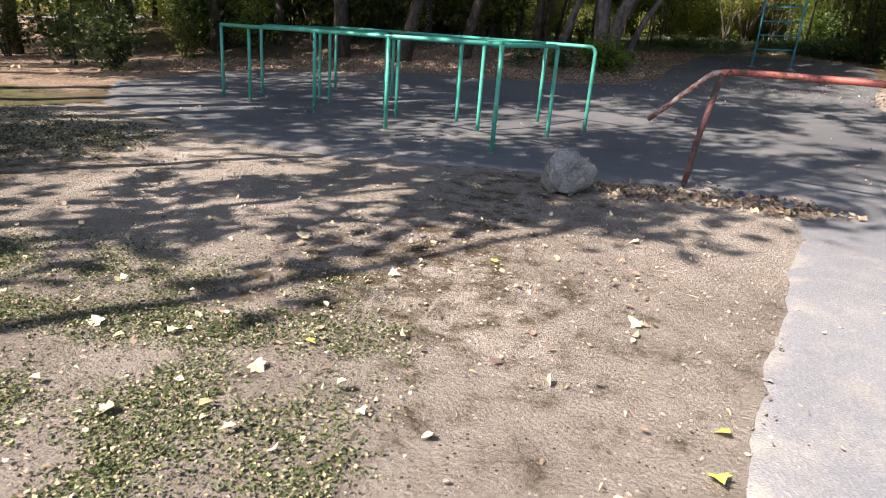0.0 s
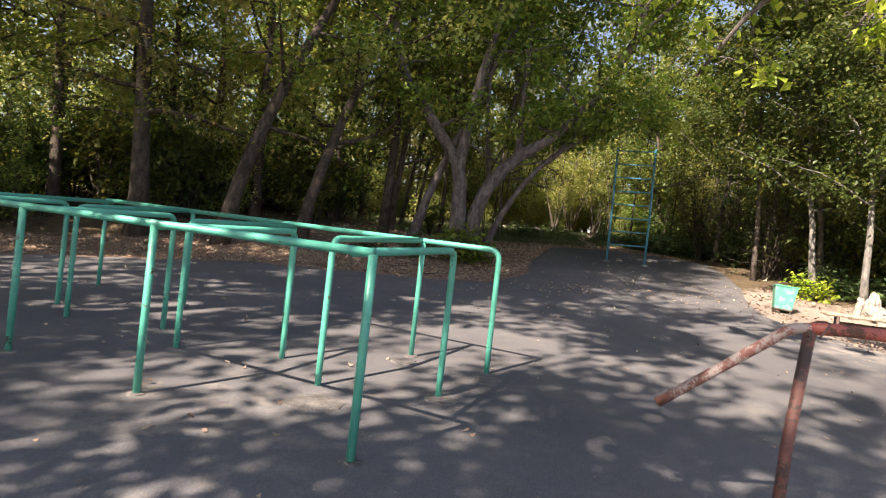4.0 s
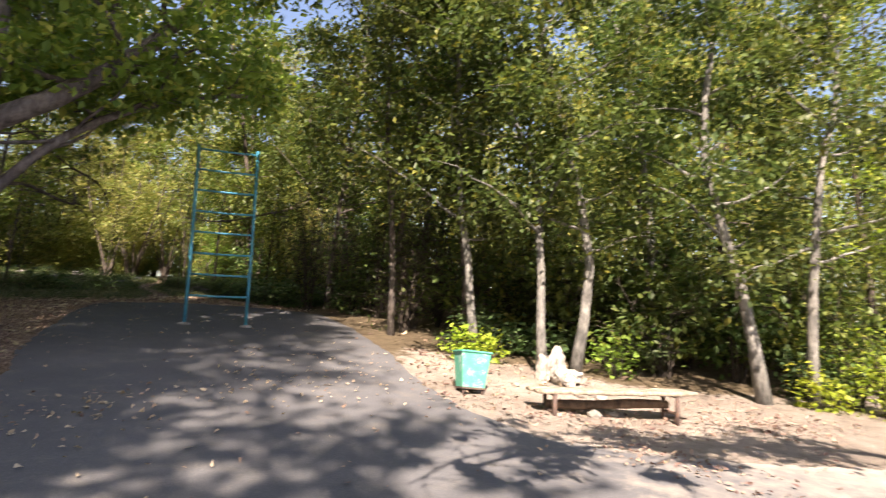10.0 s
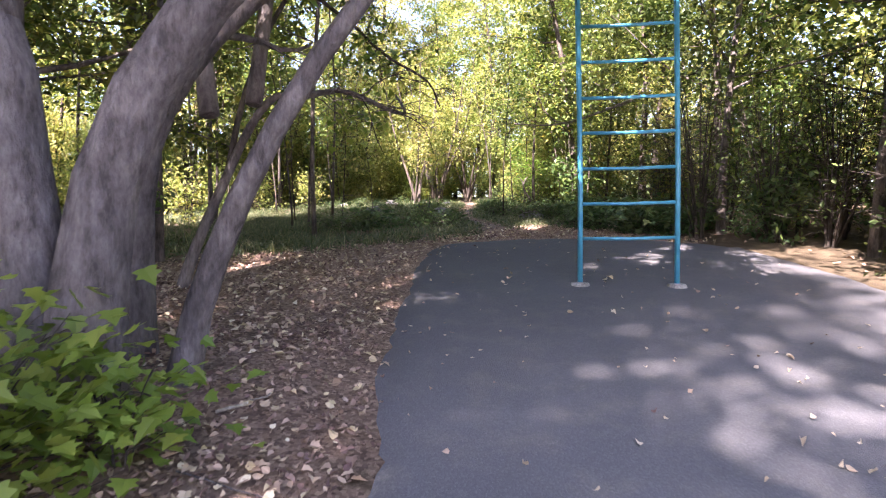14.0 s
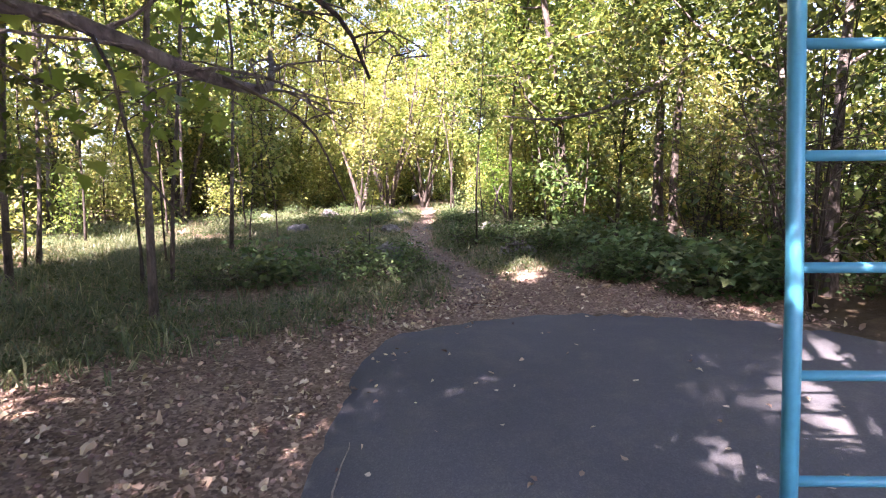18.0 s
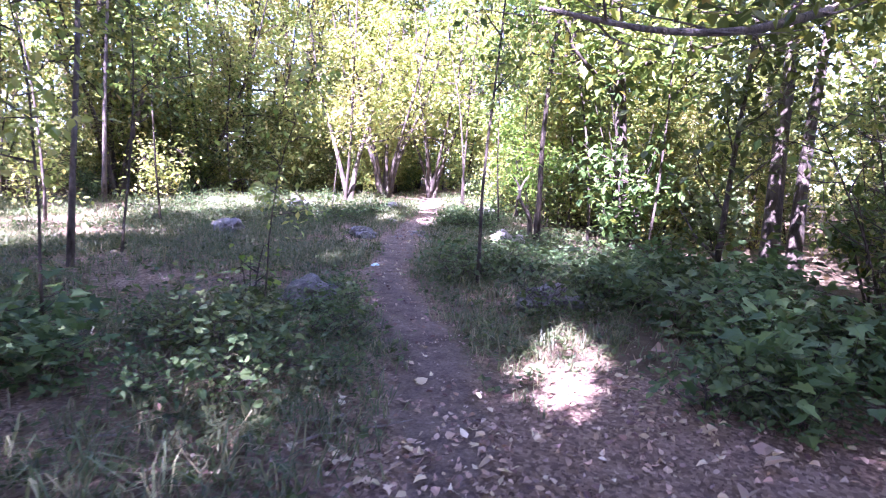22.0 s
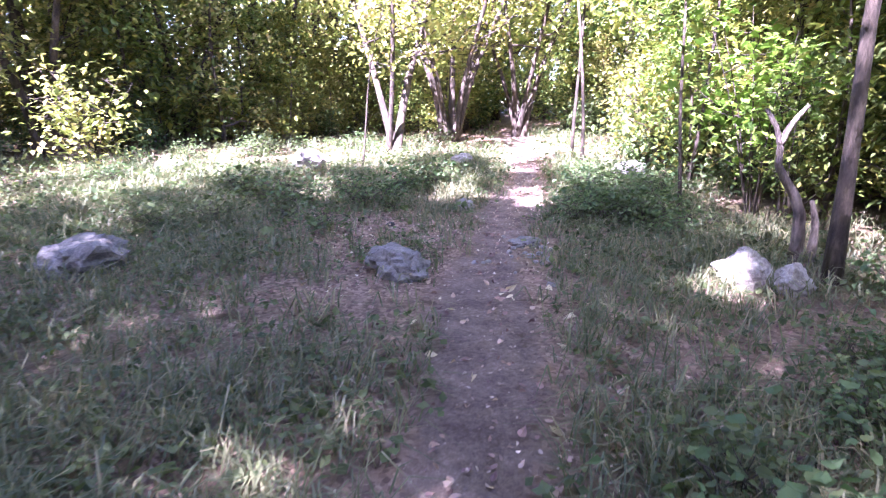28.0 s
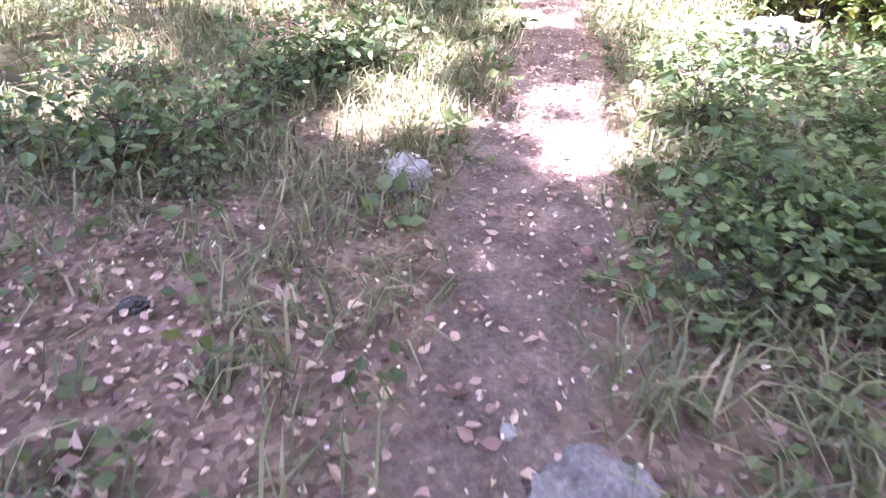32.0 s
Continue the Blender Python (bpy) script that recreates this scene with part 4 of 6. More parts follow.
def lump_mesh(name, size, seed, mat, sharp=0.9, detail=3):
    """A rough broken lump, its foot at z = 0."""
    rs = np.random.RandomState(seed)
    bm = bmesh.new()
    bmesh.ops.create_icosphere(bm, subdivisions=detail, radius=1.0)
    off = Vector(rs.uniform(-50, 50, 3))
    cuts = [(Vector(rs.normal(0, 1, 3)).normalized(), rs.uniform(0.55, 0.85)) for _ in range(7)]
    for v in bm.verts:
        for n_, d_ in cuts:
            k = v.co.dot(n_) - d_
            if k > 0:
                v.co -= n_ * k * 0.8
        v.co *= 1 + sharp * (0.35 * noise.noise(v.co * 1.6 + off) + 0.25 * noise.noise(v.co * 4.0 + off) + 0.12 * noise.noise(v.co * 9.0 + off))
        v.co = Vector((v.co.x * size[0] / 2, v.co.y * size[1] / 2, (v.co.z + 0.8) * size[2] / 2))
    me = bpy.data.meshes.new(name)
    bm.to_mesh(me)
    bm.free()
    me.materials.append(mat)
    return me


def stump():
    e = thing("tree_stump", 13.25, 14.9, None, "pale jagged barkless tree stump lit by sun", "tree stump", turn=15)
    for k, (dx, dy, w, h, lean_) in enumerate(((0, 0, 0.40, 0.72, 6), (-0.26, -0.08, 0.30, 0.50, -9), (0.30, -0.05, 0.36, 0.40, 14), (0.06, -0.30, 0.42, 0.28, 0), (-0.08, 0.22, 0.32, 0.56, -4), (0.24, 0.2, 0.28, 0.46, 10), (-0.36, -0.30, 0.26, 0.22, 0))):
        ob = hang("stump_block" if k == 0 else "root_knob", lump_mesh("stump_part", (w, w * 0.85, h), 40 + k, STUMP), e)
        ob.matrix_basis = pose(dx, dy, -0.04, 0, lean_, k * 50)


stump()


def painted_line(p, q, w):
    """A worn line painted on the asphalt."""
    n = 40
    V = []
    d = np.array(q) - np.array(p)
    s = np.array((-d[1], d[0])) / np.linalg.norm(d) * w / 2
    for k in range(n + 1):
        c = np.array(p) + d * k / n
        for sgn in (-1, 1):
            v = c + sgn * s * (1 + 0.2 * math.sin(k * 1.7))
            V.append((v[0], v[1], float(flat_over(v[0], v[1], YARD, 0.045)) + 0.004))
    i = np.arange(n)[:, None] * 2
    ob = new("painted_line", np_mesh("painted_line", V, i + [0, 2, 3, 1], LINE_PAINT))
    return tagged(ob, "worn white line painted on the asphalt", "road marking", kind="structure")


painted_line((5.2, 7.1), (2.6, 2.4), 0.075)

# ---- the big leaning maple by the asphalt ----
def stem(ctrl, r0, r1, n=16, flare=0.25):
    h = np.linspace(0, 1, n)
    return curve(ctrl, n), r0 + (r1 - r0) * h ** 0.8 + flare * r0 * np.exp(-h * 14)


mx, my = 4.75, 20.35
maple_stems = [
    stem([(-0.16, -0.15, -0.2), (-0.26, -0.1, 1.2), (-0.42, -0.02, 2.45), (-1.25, 0.5, 3.8), (-2.3, 1.0, 5.6), (-2.7, 1.3, 8.6), (-2.8, 1.7, 12.0)], 0.27, 0.06),
    stem([(-0.37, -0.04, 2.1), (-0.28, -0.05, 3.4), (-0.05, -0.2, 5.0), (0.3, -0.4, 7.0), (0.6, -0.4, 11.0), (0.9, -0.1, 14.0)], 0.19, 0.04, flare=0),
    stem([(0.06, -0.3, -0.2), (0.13, -0.3, 0.7), (0.37, -0.34, 1.7), (1.08, -0.62, 2.75), (2.1, -1.05, 3.6), (3.2, -1.2, 4.9), (4.3, -1.0, 7.0), (5.0, -0.6, 9.8), (5.6, -0.2, 12.8)], 0.24, 0.06),
    # next four limbs added, mostly out of view, to widen the crown's shade
    stem([(3.2, -1.2, 4.9), (4.4, -0.4, 6.4), (5.6, 0.5, 8.0), (7.2, 1.3, 9.3)], 0.08, 0.02, flare=0),
    stem([(4.1, -1.05, 6.6), (5.4, -1.5, 8.0), (7.0, -2.0, 9.2), (8.4, -2.4, 9.8)], 0.06, 0.02, flare=0),
    stem([(1.55, 2.1, 2.3), (2.0, 2.6, 5.0), (2.4, 3.0, 8.5), (2.8, 3.4, 12.0)], 0.09, 0.02, flare=0),
    stem([(1.0, 1.2, 2.0), (0.9, 2.0, 5.0), (1.0, 2.5, 8.0), (1.2, 2.9, 12.0)], 0.09, 0.02, flare=0),
    stem([(1.15, -0.62, 2.75), (1.3, -0.2, 3.9), (1.5, 0.4, 5.8), (1.8, 1.2, 8.6), (2.2, 1.7, 11.5), (2.6, 2.2, 14.0)], 0.12, 0.03, flare=0),
    # two more high limbs added to shade thicket and meadow
    stem([(1.8, 1.2, 8.6), (3.0, 2.2, 10.4), (4.4, 3.2, 12.0), (5.6, 3.8, 13.2)], 0.07, 0.02, flare=0),
    stem([(4.3, -1.0, 7.0), (5.0, 0.6, 8.8), (5.6, 2.0, 10.6), (6.2, 3.2, 12.4)], 0.07, 0.02, flare=0),
    stem([(0.62, 0.05, -0.2), (0.80, -0.03, 0.6), (1.26, -0.28, 1.7), (2.0, -0.55, 2.8), (3.0, -0.8, 3.6), (4.4, -0.7, 4.3), (6.2, -0.1, 5.0)], 0.115, 0.03),
    stem([(0.36, 0.6, -0.2), (0.38, 0.6, 0.6), (0.45, 0.6, 1.5), (0.70, 0.6, 2.1), (1.1, 0.6, 2.65), (1.9, 0.7, 3.5), (2.9, 0.9, 4.9), (3.6, 1.4, 7.0), (4.0, 1.8, 9.5)], 0.15, 0.03),
]
maple = tree("leaning_maple", 11, mx, my, 10, 0.3, "large multi-stemmed maple with grey bark leaning over the asphalt", crown_from=0.46, reach=2.4, branches=15, leaves=52000, leaf=0.18, bark=BARK, foliage=LEAF_MAPLE_LIT, stems=maple_stems, scatter=0.26, category="tree", lowest=3.4)

# the bent young maple whose limb reaches level over the leaf litter
bx, by = 5.6, 24.0
bz = gz(bx, by)
bent_stems = [stem([(0, 0, -0.2), (0.22, -0.1, 0.5), (0.6, -0.2, 3.04 - bz), (0.86, -0.32, 3.62 - bz), (1.15, -0.4, 4.02 - bz), (1.5, -0.45, 4.06 - bz), (2.04, -0.5, 4.17 - bz), (2.6, -0.58, 3.98 - bz), (3.0, -0.3, 3.98 - bz), (3.2, 0.2, 4.2 - bz), (3.4, 0.9, 4.5 - bz)], 0.075, 0.016, 30),
              stem([(0.6, -0.2, 3.04 - bz), (0.9, 0.0, 4.2 - bz), (1.5, 0.0, 5.5 - bz), (2.2, -0.05, 5.3 - bz), (2.85, 0.0, 4.86 - bz), (3.6, 0.15, 4.6 - bz), (4.0, 0.5, 4.3 - bz)], 0.045, 0.012, 20, 0.0),
              stem([(2.04, -0.5, 4.17 - bz), (2.25, -0.75, 4.0 - bz), (2.35, -0.85, 3.55 - bz), (2.55, -0.7, 3.3 - bz)], 0.011, 0.004, 8, 0.0),
              stem([(2.75, -0.55, 3.97 - bz), (3.1, -0.7, 3.75 - bz), (3.35, -0.55, 3.4 - bz)], 0.010, 0.004, 8, 0.0)]
bent = thing("bent_maple", bx, by, bz, "young maple, slanting stem bent into a level limb with green sprays", "tree")
rs = np.random.RandomState(19)
for nm, (p, q) in zip(("trunk", "limb", "hanging_branch", "hanging_branch"), bent_stems):
    V, F = merge([tube(p, q, 9)])
    hang(nm, np_mesh(nm, V, F, BARK if nm == "trunk" else BARK_DARK, True), bent)
tubes, seats = branch_out(rs, bent_stems[:2], 13, 1.25, 0.5, 4, 0.75)
V, F = merge([tube(p, q * 0.7, 4, False) for p, q, k in tubes])
tagged(hang("twigwork", np_mesh("twigwork", V, F, BARK_MID, True), bent), kind="stuff")
P = sit(rs, seats, 900, 0.18)
P = P[(P[:, 2] > 3.5 - bz) & (P[:, 0] > 1.95) & (P[:, 0] < 2.9) & (P[:, 1] > -0.5)]
V, F = lobed_cloud(rs, P, 0.105, 0.5)
tagged(hang("leaf_sprays", np_mesh("leaf_sprays", V, F, SUCKER), bent), kind="stuff")
shrub("maple_suckers", 21, 4.25, 19.25, 0.95, 1.5, "bright green maple suckers at the foot of the trunks", leaves=620, leaf=0.12, stems=14, thick=0.6, foliage=SUCKER, lobed=True, bare=0.1, scatter=0.16)
shrub("maple_suckers", 22, 5.0, 19.5, 0.6, 1.0, "bright green maple suckers at the foot of the trunks", leaves=260, leaf=0.11, stems=8, thick=0.6, foliage=SUCKER, lobed=True, bare=0.1, scatter=0.14)

# ---- single trees that the walk passes ----
EDGE = "trees at the edge of the yard"
RIGHT_TREES = [(13.5, 16.75, 9.5, 0.11, (-1.2, 0.8), 31), (13.35, 15.2, 9, 0.11, (-1.0, 1.3), 32), (14.2, 15.0, 10, 0.135, (0.5, -0.4), 33), (15.25, 11.9, 10, 0.14, (-0.5, 1.6), 34), (15.6, 11.2, 9.5, 0.115, (0.3, 0.2), 35), (17.8, 14.7, 11, 0.16, (0.2, 0), 36)]
# dark leaf colour stands for the shade in these crowns
for x, y, h, r, ln, sd in RIGHT_TREES:
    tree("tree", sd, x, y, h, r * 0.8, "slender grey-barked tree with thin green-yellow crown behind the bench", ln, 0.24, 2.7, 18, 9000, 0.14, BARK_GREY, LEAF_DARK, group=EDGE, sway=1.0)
tree("tree", 37, 18.3, 10.1, 7.5, 0.13, "pale leaning sapling tree in full sun", (0.3, -2.5), 0.22, 2.6, 14, 5200, 0.15, BARK_PALE, LEAF_FRESH_LIT, group=EDGE)
tree("tree", 38, 22.5, 6.6, 8.5, 0.11, "pale leaning sapling tree in full sun", (-1.6, 0.5), 0.2, 2.6, 14, 4600, 0.15, BARK_PALE, LEAF_FRESH_LIT, group=EDGE)
tree("tree", 39, 19.9, 7.0, 9.5, 0.11, "pale leaning sapling tree in full sun", (0.2, 1.5), 0.2, 2.9, 16, 5600, 0.15, BARK_PALE, LEAF_FRESH_LIT, group=EDGE)
LEFT_TREES = [(-3.9, 20.9, 12, 0.25, (-0.5, 0), 41), (-1.8, 20.4, 12, 0.21, (4.2, 0.4), 42), (0.2, 20.9, 11.5, 0.18, (3.4, 0.5), 43), (-8.3, 21.5, 12, 0.2, (-1.2, 0), 45), (-6.4, 22.3, 12, 0.16, (-0.8, 0.6), 46), (-13, 24.6, 12, 0.22, (-1.2, 0.3), 47), (-13.9, 19.2, 11, 0.24, (1.3, 0.4), 48), (-9.3, 22.6, 11, 0.14, (1.6, 0.3), 49)]
for x, y, h, r, ln, sd in LEFT_TREES:
    tree("tree", sd, x, y, h, r, "dark-barked maple with spreading limbs at the wood's edge", ln, 0.26, 3.6, 16, 4600, 0.17, BARK_DARK, LEAF_YEL if sd % 2 else LEAF_MAPLE_LIT, group=EDGE)

# crown raised out of view so that it shades the meadow
tree("tree", 44, 2.7, 22.2, 19.5, 0.14, "tall dark-barked maple at the wood's edge", (0.5, 0.3), 0.42, 3.7, 22, 8500, 0.18, BARK_DARK, LEAF, group=EDGE)
# added maple; its high unseen crown shades the thicket
tree("tree", 454, 3.3, 21.0, 13.5, 0.13, "added maple leaning far over the end of the yard, shading the thicket", (6.4, 0.2), 0.55, 3.4, 22, 8000, 0.18, BARK, LEAF_MAPLE_LIT, group=EDGE, lowest=6.5)
# trees added to take the sun off the far strip of grass
for x, y, h, r, ln, sd in ((0.3, 34.6, 15, 0.14, (0.4, 0.2), 451), (1.6, 37.4, 15, 0.13, (-0.3, 0.3), 452), (-2.2, 32.5, 15, 0.15, (0.3, 0), 453)):
    tree("tree", sd, x, y, h, r, "added dark-barked tree of the wood, shading the strip beyond the grass", ln, 0.28, 3.8, 18, 6500, 0.23, BARK_DARK, LEAF, group=EDGE)
# maples placed so that their crowns shade the meadow
for x, y, h, r, ln, sd in ((5.0, 28.9, 15, 0.07, (2.6, -0.6), 401), (3.4, 25.4, 16, 0.13, (1.5, 0), 402), (4.6, 30.2, 15, 0.09, (2.8, -0.4), 403), (1.2, 24.2, 15, 0.12, (0.7, 0.2), 405), (2.6, 28.4, 16, 0.10, (1.6, 0.4), 408)):
    tree("tree", sd, x, y, h, r, "dark slender maple at the meadow's edge", ln, 0.14, 2.9, 22, 10500, 0.17, BARK_MID, LEAF, group=EDGE)
# dense high crowns added to keep the thicket dark
for x, y, h, r, ln, sd in ((13.9, 19.4, 14, 0.075, (1.4, 0.6), 411), (15.0, 18.0, 15, 0.085, (-1.2, 0.9), 412), (15.9, 21.2, 15, 0.08, (1.3, -0.6), 413), (17.2, 18.8, 16, 0.09, (-1.0, 0.8), 414), (16.6, 24.6, 15, 0.085, (1.6, 0.3), 415), (18.6, 22.4, 15, 0.12, (-0.5, 0), 416), (19.2, 26.6, 14, 0.11, (0.5, 0.4), 417)):
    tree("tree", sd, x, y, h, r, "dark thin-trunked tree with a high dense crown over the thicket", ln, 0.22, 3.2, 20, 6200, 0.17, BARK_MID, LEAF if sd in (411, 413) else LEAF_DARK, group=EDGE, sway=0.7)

# thin trees whose high crowns are added for shade on the path
for x, y, h, r, ln, sd in ((9.0, 30.4, 13, 0.03, (0.5, 0.2), 421), (7.2, 33.4, 13, 0.04, (0.8, -0.2), 423)):
    tree("tree", sd, x, y, h, r, "slim dark-stemmed young maple in the grass", ln, 0.3, 2.3, 16, 5200, 0.15, BARK_MID, LEAF, group=EDGE, sway=0.4)

# slim trees added so their crowns shade meadow and path
for x, y, h, r, ln, sd, nl in ((8.5, 28.1, 14.5, 0.045, (0.6, 0.2), 425, 9500), (6.9, 31.6, 14, 0.05, (0.5, 0.4), 426, 8000), (5.5, 26.4, 18, 0.06, (0.4, 0.1), 427, 10000), (10.6, 33.6, 13, 0.04, (0.3, 0.2), 428, 6000), (7.2, 40.6, 14, 0.06, (0.4, 0.2), 429, 7500), (11.0, 42.6, 13.5, 0.06, (0.5, -0.2), 430, 7000), (3.6, 39.4, 14.5, 0.06, (0.5, 0.3), 432, 7000)):
    tree("tree", sd, x, y, h, r, "added slim tall young maple whose high crown shades the meadow", ln, 0.48, 3.3, 18, nl, 0.17, BARK_MID, LEAF, group=EDGE, sway=0.35, taper=0.3)

# unseen tall trees beside the yard, placed to throw the dappled shade
SHADE = "tall shade trees by the yard"
for x, y, h, sd, rc, nl, cf in ((-4.5, 4.7, 17.2, 594, 2.2, 2400, 0.68), (-12.4, 2.0, 13, 593, 3.4, 4000, 0.33), (-5.7, 1.7, 12.5, 51, 2.4, 4200, 0.33), (-7.4, 8.2, 30, 52, 4.0, 11000, 0.33), (-9.8, 10.3, 30, 53, 4.2, 11000, 0.33), (-13.5, 13.6, 22, 54, 3.6, 3200, 0.33), (-11.5, 6.8, 29, 55, 4.2, 11000, 0.33), (-10.3, 4.9, 26, 56, 2.4, 5500, 0.33), (-6.0, -0.75, 20, 58, 1.9, 1300, 0.6), (-17.5, 12.0, 28, 59, 4.2, 2800, 0.33), (-15.5, 10.2, 24, 591, 4.0, 6000, 0.33), (-19.5, 16.5, 25, 592, 4.0, 2400, 0.33)):
    tree("tree", sd, x, y, h, 0.08 if sd in (51, 58, 594) else 0.22, "unseen tall dark-barked maple with open crown, added to shade the yard", (0.3, 0.3), cf, rc, 26, nl, 0.30, BARK_DARK, LEAF, group=SHADE, scatter=0.34, taper=0.15, thin=True)
over = [stem([(0, 0, -0.2), (0.1, 0.1, 2.5), (-0.3, 0.6, 5.0), (-1.6, 2.4, 6.4), (-2.9, 4.2, 6.0), (-3.9, 5.5, 5.0), (-4.3, 6.2, 4.1)], 0.16, 0.02),
        stem([(-1.6, 2.4, 6.4), (-2.2, 3.4, 6.2), (-2.9, 4.2, 5.4), (-3.3, 4.8, 4.4)], 0.05, 0.012, flare=0), stem([(-2.4, 3.4, 6.3), (-3.8, 4.6, 6.3), (-4.9, 5.5, 5.6), (-5.4, 5.9, 4.7)], 0.05, 0.012, flare=0)]
tree("overhanging_tree", 57, 9.5, 5.0, 8, 0.16, "tree whose sunlit yellow-green branch hangs over the yard", crown_from=0.28, reach=[1.7, 1.0, 1.0], branches=14, leaves=5200, leaf=0.17, foliage=LEAF_FRESH_LIT, stems=over, scatter=0.14, drop=0.9)

# ---- the woods: variants, then copies ----
rng = np.random.RandomState(77)
WOODS = "trees of the wood"
forest = [tree("tree", 60 + k, -30 - 4 * k, 60, h, r, "woodland maple with dark thin trunk and dense leaves", ln, cf * 0.75, rc, 20, 6400, 0.18, bk, fo, group=WOODS, thin=True)
          for k, (h, r, ln, cf, rc, bk, fo) in enumerate(((14, 0.105, (0.8, 0), 0.22, 3.3, BARK_DARK, LEAF), (16, 0.125, (-0.5, 0.6), 0.28, 3.5, BARK_DARK, LEAF_DARK), (12, 0.09, (0.2, -1.0), 0.2, 3.0, BARK_DARK, LEAF_YEL), (16, 0.13, (0.4, 0.9), 0.25, 3.6, BARK_DARK, LEAF_YEL), (11, 0.08, (1.6, 0.4), 0.15, 2.9, BARK_DARK, LEAF_DARK)))]
saps = [tree("sapling", 70 + k, -30 - 4 * k, 66, h, r, "thin young maple in the undergrowth", ln, 0.10, rc, 15, 2300, 0.13, BARK_DARK, fo, category="sapling", group="saplings of the wood", sway=0.15, thin=True)
        for k, (h, r, ln, rc, fo) in enumerate(((4.5, 0.035, (0.3, 0.1), 1.2, LEAF), (5.5, 0.04, (-0.4, 0.3), 1.3, LEAF_DARK), (3.6, 0.03, (0.2, -0.4), 1.1, LEAF), (5.0, 0.04, (0, 0.2), 1.3, LEAF_YEL)))]
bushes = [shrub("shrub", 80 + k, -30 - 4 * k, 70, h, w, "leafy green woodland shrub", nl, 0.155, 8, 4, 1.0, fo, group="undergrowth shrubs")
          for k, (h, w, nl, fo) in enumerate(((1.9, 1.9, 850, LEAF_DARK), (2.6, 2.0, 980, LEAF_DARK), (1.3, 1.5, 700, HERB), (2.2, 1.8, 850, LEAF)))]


def open_ground(x, y):
    """True where neither wood nor shrubs stand."""
    return (inside(YARD, x, y) > -0.9 or inside(MEADOW, x, y) > -0.2 or inside(EAST_CLEARING, x, y) > 0.1 or along(NW_ROAD, x, y) < 2.2 or (along(PATH, x, y) < 1.3 and y < 48) or (12 < x < 17.3 and 26 < y < 31.5) or inside(LITTER_ZONE, x, y) > -0.2
            or (-12 < x < 4 and y < 16) or (x < 13 and y < 15) or (y < 5 and x < 16))


def edge_depth(x, y):
    """How far a place lies inside the wood, in metres."""
    return max(0.0, -max(inside(YARD, x, y), inside(MEADOW, x, y), inside(EAST_CLEARING, x, y), inside(LITTER_ZONE, x, y)))


def plant(kinds, count, gap, near, lo, hi, clear=0.0):
    placed, tries = [], 0
    while len(placed) < count and tries < 9000:
        tries += 1
        x, y = rng.uniform(-22, 36), rng.uniform(-4, 62)
        if open_ground(x, y) or rng.rand() > math.exp(-max(0, edge_depth(x, y) - clear) / near):
            continue
        if kinds is not twiggy and 12.6 < x < 20 and 17.4 < y < 27.5 and rng.rand() < 0.3:
            continue
        if kinds is forest and ((x < 9 and 31 < y < 44 and rng.rand() < 0.85) or (y > 38 and rng.rand() < 0.45)):
            continue
        if kinds is bushes and y > 36 and rng.rand() < 0.5:
            continue
        if kinds is twiggy and not (12.6 < x < 20.5 and 17.4 < y < 27.5):
            continue
        if any((x - a) ** 2 + (y - b) ** 2 < gap * gap for a, b in placed + SOLO):
            continue
        placed.append((x, y))
        put(kinds[rng.randint(len(kinds))], x, y, rng.uniform(0, 360), rng.uniform(lo, hi), tilt=(rng.uniform(-5, 5), rng.uniform(-5, 5)))
    return placed


thin = [tree("sapling", 170 + k, -30 - 4 * k, 78, h, r, "thin bare-stemmed sapling with sparse leaves in the grass", ln, 0.42, rc, 8, nl, 0.12, BARK_DARK, fo, category="sapling", group="thin saplings of the meadow", sway=0.2)
        for k, (h, r, ln, rc, nl, fo) in enumerate(((5.2, 0.021, (0.3, 0.1), 0.9, 520, LEAF), (6.0, 0.025, (-0.7, 0.4), 1.1, 600, LEAF), (4.2, 0.017, (0.6, -0.5), 0.9, 420, LEAF_YEL)))]
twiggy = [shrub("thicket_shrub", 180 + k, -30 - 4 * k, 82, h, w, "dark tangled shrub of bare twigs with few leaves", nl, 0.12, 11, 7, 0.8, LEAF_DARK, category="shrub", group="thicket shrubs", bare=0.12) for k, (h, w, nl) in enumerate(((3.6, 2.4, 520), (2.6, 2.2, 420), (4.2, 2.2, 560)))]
SOLO = [(5.6, 27.9), (4.6, 30.2), (2.6, 28.4), (20.1, 30.2)] + [(t[0], t[1]) for t in RIGHT_TREES + LEFT_TREES] + [(6.0, 27.4), (3.4, 25.4), (8.3, 31.1), (11.0, 30.0), (9.7, 28.7), (1.2, 24.2), (13.7, 19.2), (15.0, 18.0), (15.9, 21.2), (17.2, 18.8), (16.6, 24.6), (18.6, 22.4), (19.2, 26.6), (mx, my), (18.3, 10.1), (22.5, 6.6), (19.8, 8.6)]
plant(forest, 76, 2.0, 9.0, 0.8, 1.2, 0.8)
plant(saps, 95, 1.2, 5.0, 0.7, 1.2)
plant(bushes, 95, 1.0, 4.5, 0.7, 1.25)
plant(twiggy, 50, 0.8, 9.0, 0.8, 1.2)


# dense dark growth behind the trees on the far side of the yard
for k in range(34):
    x, y = rng.uniform(-11, 3.2), rng.uniform(21.6, 26.2)
    if not open_ground(x, y):
        put(bushes[(0, 1, 1, 0)[k % 4]], x, y, rng.uniform(0, 360), rng.uniform(0.9, 1.4))
